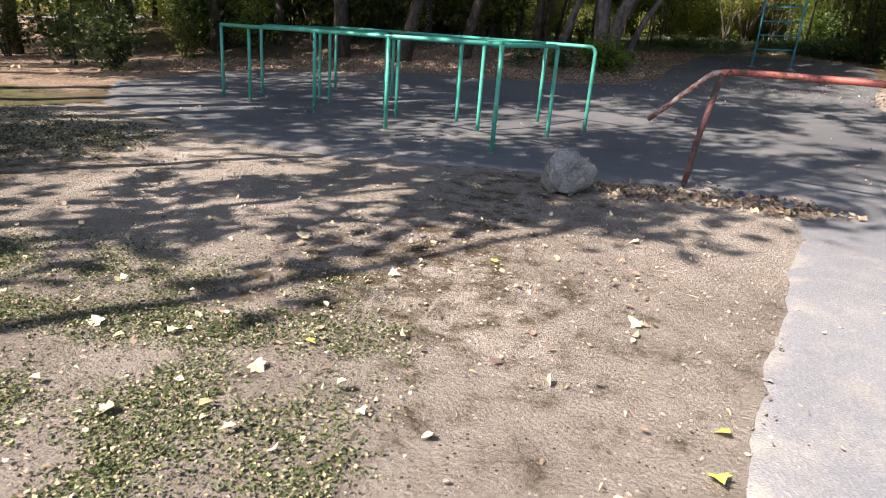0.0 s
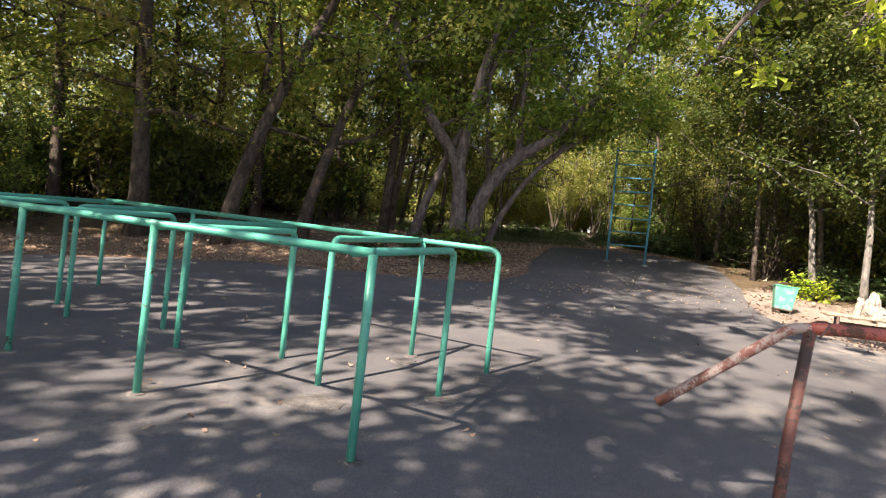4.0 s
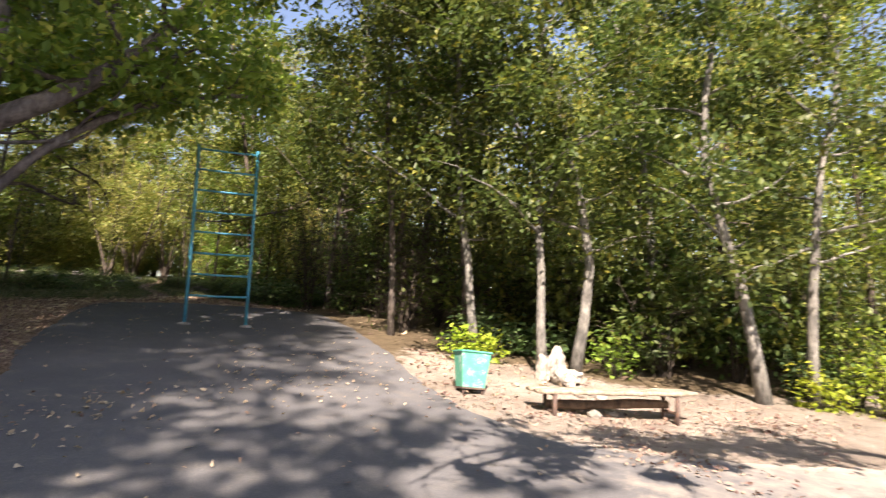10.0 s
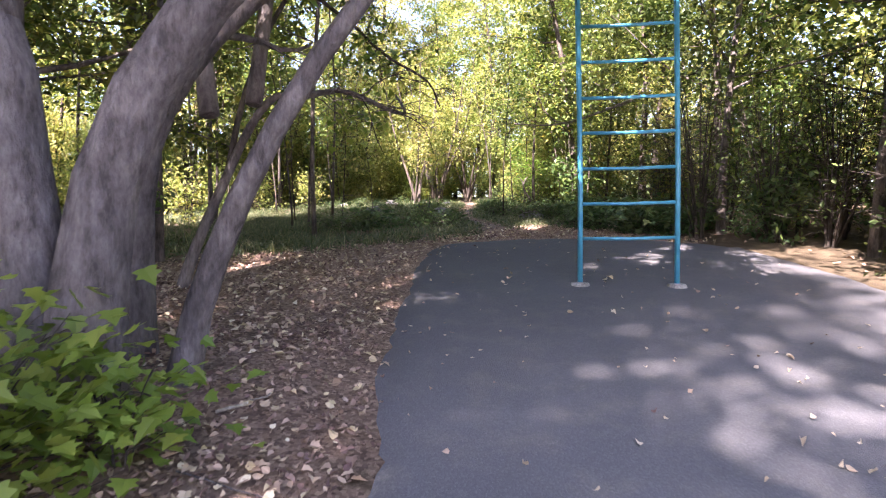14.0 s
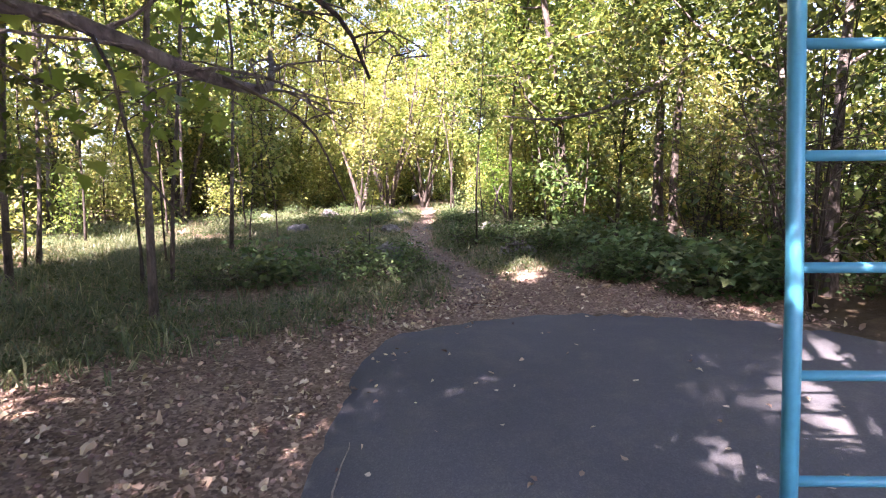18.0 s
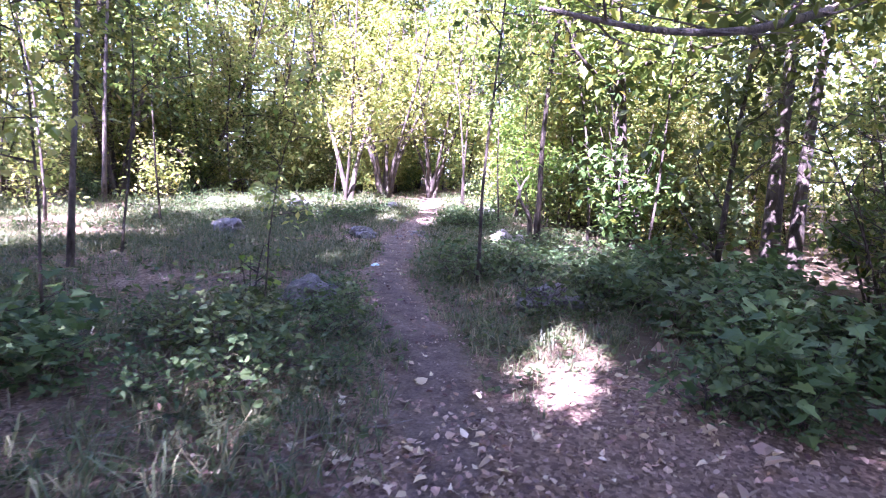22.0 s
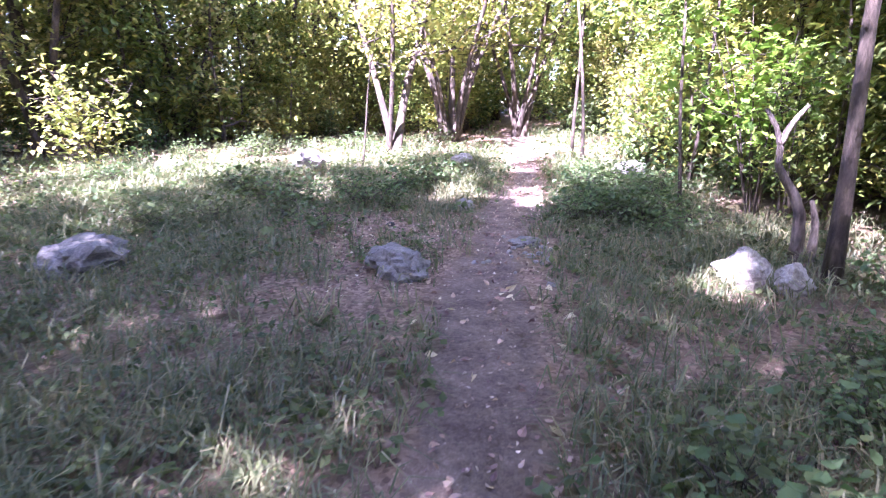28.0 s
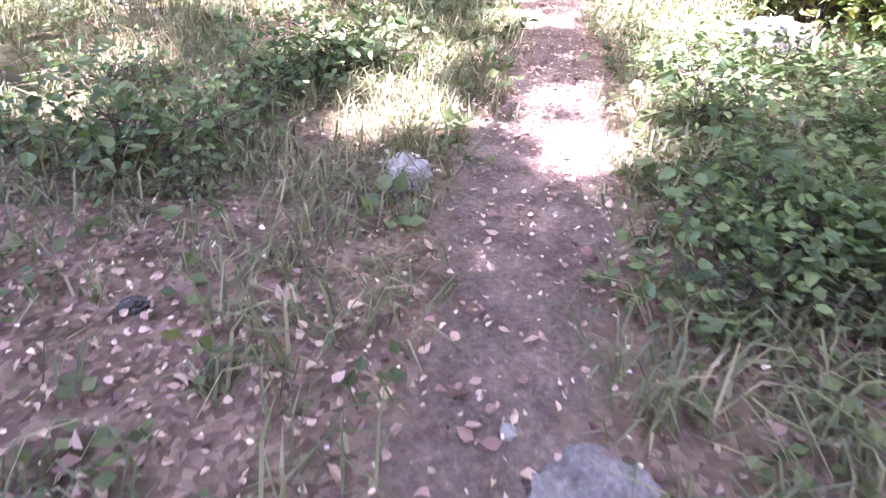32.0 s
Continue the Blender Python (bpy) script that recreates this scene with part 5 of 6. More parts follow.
for k in range(24):
    x, y = rng.uniform(-6, 2.4), rng.uniform(22.6, 29.5)
    if not open_ground(x, y):
        put(bushes[(0, 1, 1, 3)[k % 4]], x, y, rng.uniform(0, 360), rng.uniform(1.0, 1.6))
    if k % 3 == 0 and not open_ground(x - 0.5, y + 1.5):
        put(forest[(1, 4, 0)[k // 3 % 3]], x - 0.5, y + 1.5, rng.uniform(0, 360), rng.uniform(0.8, 1.05))

for k in range(30):
    x, y = rng.uniform(14.6, 21.5), rng.uniform(11.6, 18.4)
    if not open_ground(x, y) and inside(EAST_CLEARING, x, y) < -0.6:
        put(bushes[(0, 1, 1)[k % 3]], x, y, rng.uniform(0, 360), rng.uniform(0.9, 1.4))

RIM = [(4, 37), (8.5, 44), (15, 46.6), (20, 47.4), (25, 48.5), (23.9, 41), (21.4, 35)]
for k in range(70):
    seg = k % 6
    f = rng.rand()
    x, y = (RIM[seg][i] + (RIM[seg + 1][i] - RIM[seg][i]) * f + rng.normal(0.3 if seg > 3 else 0, 0.7) for i in (0, 1))
    if along(PATH, x, y) > 0.9:
        put([saps[0], saps[3], bushes[2], saps[3], bushes[2]][k % 5], x, y, rng.uniform(0, 360), rng.uniform(0.5, 0.95))


for k, (x, y) in enumerate(((24.2, 50.3), (26.6, 51.2), (22.3, 50.8), (28.2, 54.0), (25.2, 54.2), (20.6, 53.0), (18.0, 50.5), (15.0, 51.0), (11.5, 49.0), (8.0, 48.0), (29.0, 49.0))):
    put([forest[3], forest[0], forest[2]][k % 3], x, y, k * 77 % 360, 0.95)
for k, (x, y) in enumerate(((24.0, 48.6), (25.2, 49.6), (22.8, 48.8), (26.3, 50.4), (23.6, 50.0), (27.5, 51.5), (21.2, 49.8), (19.0, 49.2))):
    put([bushes[3], saps[3], saps[0]][k % 3], x, y, k * 61 % 360, 1.0)

# leafy thicket of young growth that closes the meadow
young = [shrub("leafy_sapling", 190 + k, -30 - 4 * k, 86, h, w, "slim leafy young maple of the thicket round the meadow", nl, 0.115, st, 6, 0.7, fo, category="sapling", group="thicket round the meadow", bare=0.10, scatter=0.2)
         for k, (h, w, nl, st, fo) in enumerate(((3.4, 1.8, 1500, 5, LEAF_YEL), (2.5, 1.7, 1200, 6, LEAF), (4.2, 2.0, 1800, 5, LEAF_YEL), (1.5, 1.4, 800, 7, LEAF_YEL), (3.0, 1.9, 1400, 5, LEAF)))]
THICKET = [(-6, 30), (-4.5, 36.5), (-2, 40), (2.5, 42.8), (8.5, 44.2), (14.5, 46.0), (19, 47.0), (24.5, 49.0), (24.2, 43), (22.6, 38), (20.4, 33.2)]
for k in range(250):
    seg = min(int(rng.rand() * 10), 9)
    f, out = rng.rand(), abs(rng.normal(0, 2.6))
    (ax, ay), (cx, cy) = THICKET[seg], THICKET[seg + 1]
    nx, ny = -(cy - ay), cx - ax
    ln = math.hypot(nx, ny)
    x, y = ax + (cx - ax) * f + nx / ln * out, ay + (cy - ay) * f + ny / ln * out
    if along(PATH, x, y) > 1.9:
        put(young[3 if out < 0.5 and k % 2 else rng.randint(5)], x, y, rng.uniform(0, 360), rng.uniform(0.75, 1.2), tilt=(rng.uniform(-6, 6), rng.uniform(-6, 6)))
for x, y, k, sz in ((4.4, 31.6, 1, 0.8), (6.6, 34.3, 3, 1.1), (2.0, 31.0, 4, 0.8), (7.8, 37.4, 1, 0.7), (9.6, 40.6, 3, 1.2), (12.4, 42.6, 3, 1.1), (0.4, 29.6, 0, 0.8), (3.0, 29.2, 3, 1.1), (22.0, 40.6, 0, 0.7), (20.0, 35.6, 1, 0.7), (21.6, 39.2, 3, 1.2)):
    put(young[k], x, y, x * 70 % 360, sz)

limb_tree = [stem([(0, 0, -0.2), (0.05, 0.02, 2.0), (0.25, 0.1, 4.6), (0.2, 0.3, 8.0), (0.5, 0.4, 12.0)], 0.15, 0.03), stem([(0.28, -0.22, -0.2), (0.36, -0.25, 2.4), (0.7, -0.4, 6.0), (1.1, -0.6, 10.5)], 0.12, 0.03)]
tree("tree", 431, 20.1, 30.2, 12, 0.15, "dark twin-trunked maple at the edge of the thicket", crown_from=0.5, reach=3.0, branches=13, leaves=8000, leaf=0.2, bark=BARK_DARK, foliage=LEAF_DARK, stems=limb_tree, group=EDGE)
bough = thing("overhanging_bough", 18.6, 28.8, None, "long grey bough with bare twigs and few leaves over the path", "branch")
rs = np.random.RandomState(43)
arm = stem([(1.7, 1.4, 4.3), (0.1, 0.2, 3.7), (-1.0, -0.5, 3.3), (-2.4, -1.1, 2.85), (-3.8, -1.5, 2.4), (-4.8, -1.6, 2.2), (-5.6, -1.5, 2.2)], 0.075, 0.012, 22, 0.0)
V, F = merge([tube(*arm)])
hang("limb", np_mesh("limb", V, F, BARK_MID, True), bough)
tubes, seats = branch_out(rs, [arm], 14, 1.7, 0.15, 3, 0.1)
for p, q, k in tubes[::4]:
    V, F = merge([tube(p, q * 0.8, 5)])
    hang("side_branch", np_mesh("side_branch", V, F, BARK_MID, True), bough)
V, F = merge([tube(p, q * 0.7, 3, False) for j, (p, q, k) in enumerate(tubes) if j % 4])
tagged(hang("twigwork", np_mesh("twigwork", V, F, BARK_MID, True), bough), kind="stuff")
P = sit(rs, seats, 1700, 0.28) + np.array((0, 0, 0.45))
V, F = leaf_cloud(rs, P[P[:, 0] > -4.4], 0.13)
tagged(hang("leaves", np_mesh("leaves", V, F, LEAF), bough), kind="stuff")


for k, (x, y, s) in enumerate(((20.7, 35.6, 0.9), (21.3, 36.6, 1.0), (21.0, 38.0, 0.9), (21.9, 38.8, 1.0), (20.6, 34.4, 0.8), (21.8, 35.4, 1.1), (20.9, 32.9, 0.9), (22.3, 40.4, 1.0), (20.8, 36.9, 0.6), (21.2, 39.4, 0.6), (20.5, 33.7, 0.6))):
    put((saps[0], saps[3], saps[2], bushes[2])[k % 4] if k < 8 else bushes[2], x, y, k * 83 % 360, s)


def far_woods():
    """The wood beyond: leafy masses and trunks too far to tell apart."""
    rs = np.random.RandomState(5)
    P, T = [], []
    for _ in range(640):
        a = rs.uniform(-2.2, 1.35)
        R = rs.uniform(36, 60)
        x, y = 6 + R * math.sin(-a), 20 + R * math.cos(a)
        if along(NW_ROAD, x, y) < 3 or (along(PATH, x, y) < 1.5 and y < 48):
            continue
        z0 = float(rise(x, y))
        for _c in range(4):
            c = np.array((x, y, z0 + 10.5 * rs.rand() ** 1.3 + 0.3)) + rs.normal(0, 0.8, 3)
            P.append(c + rs.normal(0, 0.95, (58, 3)))
        if rs.rand() < 0.3:
            T.append(tube([(x, y, z0 - 0.2), (x + rs.uniform(-0.4, 0.4), y, z0 + 4), (x + rs.uniform(-1, 1), y, z0 + 9)], [0.16, 0.12, 0.05], 5, False))
    for _ in range(2600):
        x, y = rs.uniform(-24, 40), rs.uniform(0, 58)
        if open_ground(x, y) or edge_depth(x, y) < 6.5 or math.hypot(x - 6, y - 20) > 38 or (x < 10 and y < 19):
            continue
        for _c in range(2):
            c = np.array((x, y, float(rise(x, y)) + 11 * rs.rand() ** 1.2 + 0.3)) + rs.normal(0, 0.6, 3)
            P.append(c + rs.normal(0, 0.8, (28, 3)))
    P = np.concatenate(P)
    V, F = leaf_cloud(rs, P, 0.36, wide=0.38)
    e = tagged(new("far_woods"), "distant dense green and yellow woodland", "woods", kind="stuff")
    hang("foliage", np_mesh("foliage", V, F, LEAF_YEL), e)
    V, F = merge(T)
    hang("trunks", np_mesh("trunks", V, F, BARK_DARK, True), e)


far_woods()

# ---- stones along the path ----
STONES = "stones in the meadow"
for nm, size, sd, mat, x, y, lab, sk in (
        ("boulder", (0.72, 0.58, 0.50), 101, SLAG, 12.82, 30.75, "dark rough boulder half hidden in weeds", 0.35), ("boulder", (0.72, 0.55, 0.42), 102, SLAG, 15.3, 29.75, "grey boulder among leafy weeds beside the path", 0.3),
        ("rock", (0.5, 0.45, 0.35), 103, PALE_STONE, 17.82, 34.2, "pale sunlit stone beside the path", 0.25), ("boulder", (0.75, 0.6, 0.42), 104, SLAG, 13.05, 36.5, "dark rough stone in the grass", 0.25),
        ("boulder", (0.62, 0.45, 0.36), 105, SLAG, 15.4, 35.5, "grey rounded stone in the grass", 0.3), ("rock", (0.5, 0.4, 0.36), 106, PALE_STONE, 13.6, 41.7, "pale sunlit stone in dry grass", 0.25),
        ("rock", (0.6, 0.5, 0.45), 107, SLAG, 15.85, 41.3, "grey stone in dry grass", 0.25), ("rock", (0.45, 0.4, 0.32), 108, GRANITE, 18.35, 40.6, "white sunlit stone at the path's edge", 0.25),
        ("rock", (0.36, 0.30, 0.15), 109, SLAG, 16.8, 35.85, "flat grey stone sunk in the path", 0.5), ("rock", (0.6, 0.45, 0.4), 110, SLAG, 20.3, 38.5, "grey stone in weeds beside the path", 0.25),
        ("rock", (0.22, 0.18, 0.18), 111, GRANITE, 16.95, 37.5, "small blue-grey stone at the path's edge", 0.3), ("rock", (0.4, 0.35, 0.3), 112, PALE_STONE, 16.3, 46.5, "pale stone under the trees", 0.25),
        ("rock", (0.4, 0.3, 0.28), 113, PALE_STONE, 17.98, 33.95, "pale sunlit stone beside the path", 0.3)):
    rough_lump(nm, size, sd, mat, x, y, lab, sink=sk, group=STONES, turn=sd * 37 % 360, sharp=0.8)
rs = np.random.RandomState(9)
for k in range(26):
    a, rr = rs.uniform(0, 6.28), abs(rs.normal(0, 0.32))
    x, y = 16.6 + rr * math.cos(a), 35.45 + rr * math.sin(a) * 1.2
    s = rs.uniform(0.04, 0.11)
    rough_lump("rubble_stone", (s, s * 0.8, s * 0.6), 130 + k, GRANITE, x, y, "small pale stone chip on the path", "stone", 0.3, rs.uniform(0, 360), "rubble on the path", 1)

rs = np.random.RandomState(29)
for k in range(16):
    x, y = (12.35, 13.95, 12.75, 14.35, 12.2, 13.6, 13.0, 14.5)[k % 4 * 2] + rs.normal(0, 0.14), (12.35, 13.95, 12.75, 14.35, 12.2, 13.6, 13.0, 14.5)[k % 4 * 2 + 1] + rs.normal(0, 0.18)
    s = rs.uniform(0.12, 0.30)
    rough_lump("rubble_block", (s, s * 0.75, s * 0.55), 500 + k, PALE_STONE, x, y, "pale broken stone by the stump and bench", "stone", 0.3, rs.uniform(0, 360), "rubble by the bench", 2, 0.7)

# saplings and dead wood of the meadow
for x, y, k, s in ((15.05, 30.85, 1, 1.0), (19.2, 36.3, 0, 1.1), (12.3, 30.45, 2, 0.62), (11.2, 34.5, 0, 1.0), (8.0, 36.5, 1, 1.2), (10.6, 30.0, 2, 0.9), (9.2, 32.5, 0, 1.0),
                   (20.4, 39.9, 1, 1.3), (8.6, 30.4, 1, 1.0), (12.0, 38.0, 0, 1.1), (19.2, 33.3, 1, 1.1), (20.6, 37.6, 0, 1.3), (21.3, 41.5, 1, 1.4), (10.0, 38.6, 1, 1.2), (18.9, 31.6, 0, 1.2), (7.0, 33.4, 0, 1.2), (16.6, 40.9, 2, 1.0)):
    put(thin[k], x, y, (x * 97 + y * 31) % 360, s)
tree("tree", 424, 18.45, 33.95, 9.5, 0.06, "slim dark tree with pale blotched bark beside the path", (0.7, -0.2), 0.36, 1.9, 12, 2600, 0.15, BARK_DARK, LEAF, group=EDGE, sway=0.3)
snag = thing("dead_snag", 18.6, 34.4, None, "forked grey-brown dead snag with pale fork", "tree stump")
for nm, ctrl, r0, r1 in (("trunk", [(0, 0, -0.1), (0.03, 0, 0.35), (-0.06, 0.03, 0.62), (-0.20, 0.09, 0.82), (-0.22, 0.10, 1.08), (-0.34, 0.16, 1.30)], 0.062, 0.018), ("fork", [(-0.21, 0.10, 1.02), (-0.16, 0.06, 1.18), (-0.06, 0.0, 1.34)], 0.034, 0.016), ("broken_branch", [(0.05, -0.1, -0.1), (0.16, -0.05, 0.3), (0.14, 0, 0.55)], 0.05, 0.02)):
    V, F = merge([tube(*stem(ctrl, r0, r1, 9, 0.1))])
    hang(nm, np_mesh(nm, V, F, BARK_MID if nm != "fork" else BARK_PALE, True), snag)
for x0, y0, a, n_ in ((19.9, 44.6, 0.2, 7), (13.9, 46.4, 1.0, 5), (17.8, 42.8, 2.0, 3), (16.2, 47.3, 2.6, 5), (22.0, 44.9, 1.4, 5), (11.4, 45.0, 0.5, 5)):
    rs = np.random.RandomState(int(x0 * 10))
    lines = [stem([(0.1 * math.cos(k * 2.4), 0.1 * math.sin(k * 2.4), -0.15), (0.5 * math.cos(k * 2.4 + a), 0.5 * math.sin(k * 2.4 + a), 1.5), (1.5 * math.cos(k * 2.4 + a), 1.5 * math.sin(k * 2.4 + a), 4.0), (2.1 * math.cos(k * 2.4 + a), 2.1 * math.sin(k * 2.4 + a), 6.5)], rs.uniform(0.06, 0.12), 0.02) for k in range(n_)]
    tree("clump_tree", int(x0 * 10), x0, y0, 6, 0.1, "clump of dark leaning stems with yellow-green leaves", crown_from=0.4, reach=1.6, branches=7, leaves=3800, leaf=0.15, bark=BARK_DARK, foliage=LEAF_YEL, stems=lines, group="leaning clumps beyond the meadow")

# ---- low growth ----
weeds = [shrub("weed_patch", 90 + k, -30 - 3 * k, 74, h, w, "leafy green ground weeds", nl, lf, 9, 3, 0.4, HERB, category="weeds", group="weed patches", bare=0.2, scatter=0.12, broad=k != 2, lobed=k == 2) for k, (h, w, nl, lf) in enumerate(((0.36, 0.85, 260, 0.07), (0.26, 0.75, 280, 0.055), (0.50, 0.9, 190, 0.12)))]
rs = np.random.RandomState(12)
for x0, y0, sx, sy, n_ in ((16.4, 27.6, 1.1, 1.5, 22), (17.8, 30.4, 1.2, 1.6, 20), (16.2, 29.8, 0.8, 0.8, 10), (16.3, 31.4, 0.7, 0.7, 10), (17.2, 32.6, 0.8, 0.6, 8), (15.3, 31.6, 0.25, 0.6, 4), (13.0, 29.9, 0.3, 0.6, 3), (10.3, 29.3, 1.6, 0.9, 6), (11.9, 30.2, 0.6, 0.9, 3), (17.95, 36.4, 0.4, 0.6, 3), (18.9, 37.2, 0.8, 0.9, 9), (14.6, 37.8, 0.9, 0.8, 2), (16.1, 38.0, 0.3, 0.2, 1), (14.0, 25.0, 2.0, 0.6, 0), (13.8, 17.4, 0.6, 0.6, 4), (14.8, 15.9, 0.6, 0.6, 4), (2.0, 20.0, 1.2, 0.6, 4), (15.0, 32.0, 0.4, 1.0, 5), (14.2, 39.4, 1.6, 1.5, 5), (15, 43.6, 4.5, 1.2, 16), (15.7, 26.0, 0.9, 0.8, 16), (15.0, 27.1, 0.5, 0.5, 7), (17.2, 25.6, 0.9, 1.0, 10), (18.0, 36.4, 0.4, 0.5, 6), (18.5, 35.9, 0.4, 0.4, 5), (15.8, 37.9, 0.3, 0.3, 3), (15.9, 35.7, 0.4, 0.3, 3), (17.0, 38.8, 0.5, 0.5, 5), (19.4, 37.8, 0.6, 0.7, 7), (15.1, 38.4, 0.8, 0.8, 6)):
    for _ in range(n_):
        x, y = x0 + rs.normal(0, sx * 0.6), y0 + rs.normal(0, sy * 0.6)
        if along(PATH, x, y) > 0.62 and inside(YARD, x, y) < -0.5:
            put(weeds[rs.randint(3 if y < 31 and along(PATH, x, y) > 1.4 else 2)], x, y, rs.uniform(0, 360), rs.uniform(0.7, 1.25) * (1 if y < 32 else 0.8))
for k, (x, y) in enumerate(((12.45, 30.35), (12.9, 30.2), (13.2, 30.45), (12.3, 30.8), (13.3, 31.0), (12.1, 30.1), (11.6, 29.7), (12.6, 29.6), (11.3, 30.4), (14.95, 29.3), (15.5, 29.25), (15.75, 29.6), (13.1, 29.2), (12.0, 29.1), (11.2, 28.9), (10.6, 29.5), (12.4, 28.7))):
    if along(PATH, x, y) > 0.5:
        put(weeds[k % 2 + (k % 5 == 0)], x, y, k * 67 % 360, 0.6 + 0.08 * (k % 4))
for sd, x, y, h, w, nl in ((23, 13.0, 16.75, 0.62, 0.8, 240), (24, 13.3, 16.35, 0.5, 0.7, 190), (25, 14.75, 14.35, 0.95, 1.1, 300), (26, 15.45, 11.25, 0.85, 0.45, 150), (27, 15.5, 11.0, 0.4, 0.6, 120)):
    shrub("maple_suckers", sd, x, y, h, w, "sunlit yellow-green maple suckers at a tree's foot", leaves=nl, leaf=0.10, stems=7, thick=0.6, foliage=LEAF_FRESH_LIT if sd != 25 else SUCKER, lobed=True, bare=0.15, scatter=0.12)
for x, y, s, k in ((14.3, 17.3, 0.7, 2), (15.6, 14.2, 0.8, 2), (16.3, 11.3, 0.7, 2)):
    put(bushes[k], x, y, x * 50 % 360, s)
put(bushes[3], 16.3, 10.6, 40, 0.72)
shrub("shrub", 88, 20.0, 36.0, 2.6, 1.7, "tall light green bush with thin translucent leaves by the path", 900, 0.11, 9, 4, 0.8, SUCKER, lobed=True, bare=0.3)
shrub("sapling_shoots", 89, 12.2, 30.5, 0.95, 0.5, "thin brown sapling shoots with fresh green leaves", 46, 0.09, 4, 2, 0.8, SUCKER, lobed=True, bare=0.35, category="sapling")
shrub("shrub", 86, 16.0, 10.2, 1.45, 1.5, "sunlit yellow-green bush beside the clearing", 1000, 0.10, 16, 4, 1.0, LEAF_FRESH_LIT)
shrub("shrub", 87, 15.7, 9.9, 0.45, 1.3, "low sunlit yellow-green growth before the bush", 420, 0.08, 12, 4, 0.6, LEAF_FRESH_LIT)


def scattered(n, box_, keep, seed):
    """Random places in a box where keep(x, y) is likely."""
    rs_ = np.random.RandomState(seed)
    x, y = rs_.uniform(box_[0], box_[1], n), rs_.uniform(box_[2], box_[3], n)
    ok = rs_.rand(n) < keep(x, y)
    return rs_, x[ok], y[ok]


def on_ground(x, y, up=0.0):
    return np.stack([x, y, np.maximum(rise(x, y) + relief(x, y), np.where((x > -9) & (x < 33) & (y < 27), flat_over(x, y, YARD, 0.07), -9)) + up], -1)


def grass_stuff(name, n, box_, keep, seed, height, label, width=0.0042):
    rs_, x, y = scattered(n // 6, box_, keep, seed)
    cx, cy = (np.repeat(v, 6) + rs_.normal(0, 0.035, len(v) * 6) for v in (x, y))
    k = len(cx)
    root = on_ground(cx, cy, -0.01)
    a = rs_.uniform(0, 6.283, k)
    L = height * rs_.uniform(0.45, 1.3, k) * np.repeat(rs_.uniform(0.55, 1.5, k // 6), 6)
    lean = rs_.uniform(0.4, 1.7, k)
    d = np.stack([np.cos(a), np.sin(a), np.zeros(k)], -1)
    s = np.stack([-np.sin(a), np.cos(a), np.zeros(k)], -1) * (width * rs_.uniform(0.7, 1.6, k))[:, None]
    m = root + d * (L * lean * 0.35)[:, None] + np.array([0, 0, 1.0]) * (L * 0.6)[:, None]
    tip = root + d * (L * lean)[:, None] + np.array([0, 0, 1.0]) * (L * (1 - lean * 0.45))[:, None]
    V = np.stack([root - s, root + s, m + s * 0.8, m - s * 0.8, tip], 1).reshape(-1, 3)
    i = np.arange(k)[:, None] * 5
    F = np.concatenate([i + [0, 1, 2], i + [0, 2, 3], i + [3, 2, 4]])
    return tagged(new(name, np_mesh(name, V, F, GRASS)), label, "grass", kind="stuff")


def meadow_keep(x, y):
    return np.clip(0.5 + inside(MEADOW, x, y) * 0.5, 0, 1) * np.clip((along(PATH, x, y) - 0.22) * 2.2, 0, 1) * np.clip(0.6 + 0.7 * wave(x, y, 1.6, 31), 0.06, 1) * (1 - 0.8 * np.exp(-((x - 15.6) ** 2 + (y - 36.6) ** 2) / 0.7))


grass_stuff("meadow_grass", 220000, (7, 21, 26.5, 42), meadow_keep, 41, 0.18, "uneven green and straw-coloured meadow grass")
grass_stuff("path_end_grass", 34000, (13.6, 19.8, 36.2, 41.0), lambda x, y: np.clip((along(PATH, x, y) - 0.3) * 2.2, 0, 1) * np.clip(0.35 + 0.8 * wave(x, y, 2.4, 49), 0, 1) * (1 - np.exp(-((x - 15.6) ** 2 + (y - 36.6) ** 2) / 0.8)), 43, 0.16, "short uneven grass tufts beside the path")
grass_stuff("far_meadow_grass", 110000, (-4, 25, 26, 48), lambda x, y: np.maximum(meadow_keep(x, y), 0.8 * np.clip(inside(MEADOW, x, y) + 0.5, 0, 1) * (x < 9)) * np.clip((np.hypot(x - 14.5, y - 34) - 5.5) / 3, 0, 1), 42, 0.25, "tall green and dry grass under the trees", 0.006)


def weedy(x, y):
    return np.clip(0.5 + inside([(-6, -4), (-0.40, -4), (-0.38, 2.5), (-0.6, 3.0), (-2.5, 3.3), (-6, 3.8)], x, y) * 1.2, 0, 1) * np.clip(0.62 + 0.75 * wave(x, y, 6.5, 33) + 0.2 * wave(x, y, 1.9, 34), 0.06, 1)


def leaf_stuff(name, n, box_, keep, seed, size, mat, label, up=0.012, lobed=False, tilt=0.5):
    rs_, x, y = scattered(n, box_, keep, seed)
    P = on_ground(x, y, up) + np.stack([np.zeros(len(x)), np.zeros(len(x)), rs_.uniform(0, 0.02, len(x))], -1)
    V, F = (lobed_cloud(rs_, P, size, 0.0, tilt * 0.6, 0.25) if lobed else broad_cloud(rs_, P, size, 0.0, 0.33, tilt, 0.16))
    return tagged(new(name, np_mesh(name, V, F, mat)), label, "leaves", kind="stuff")


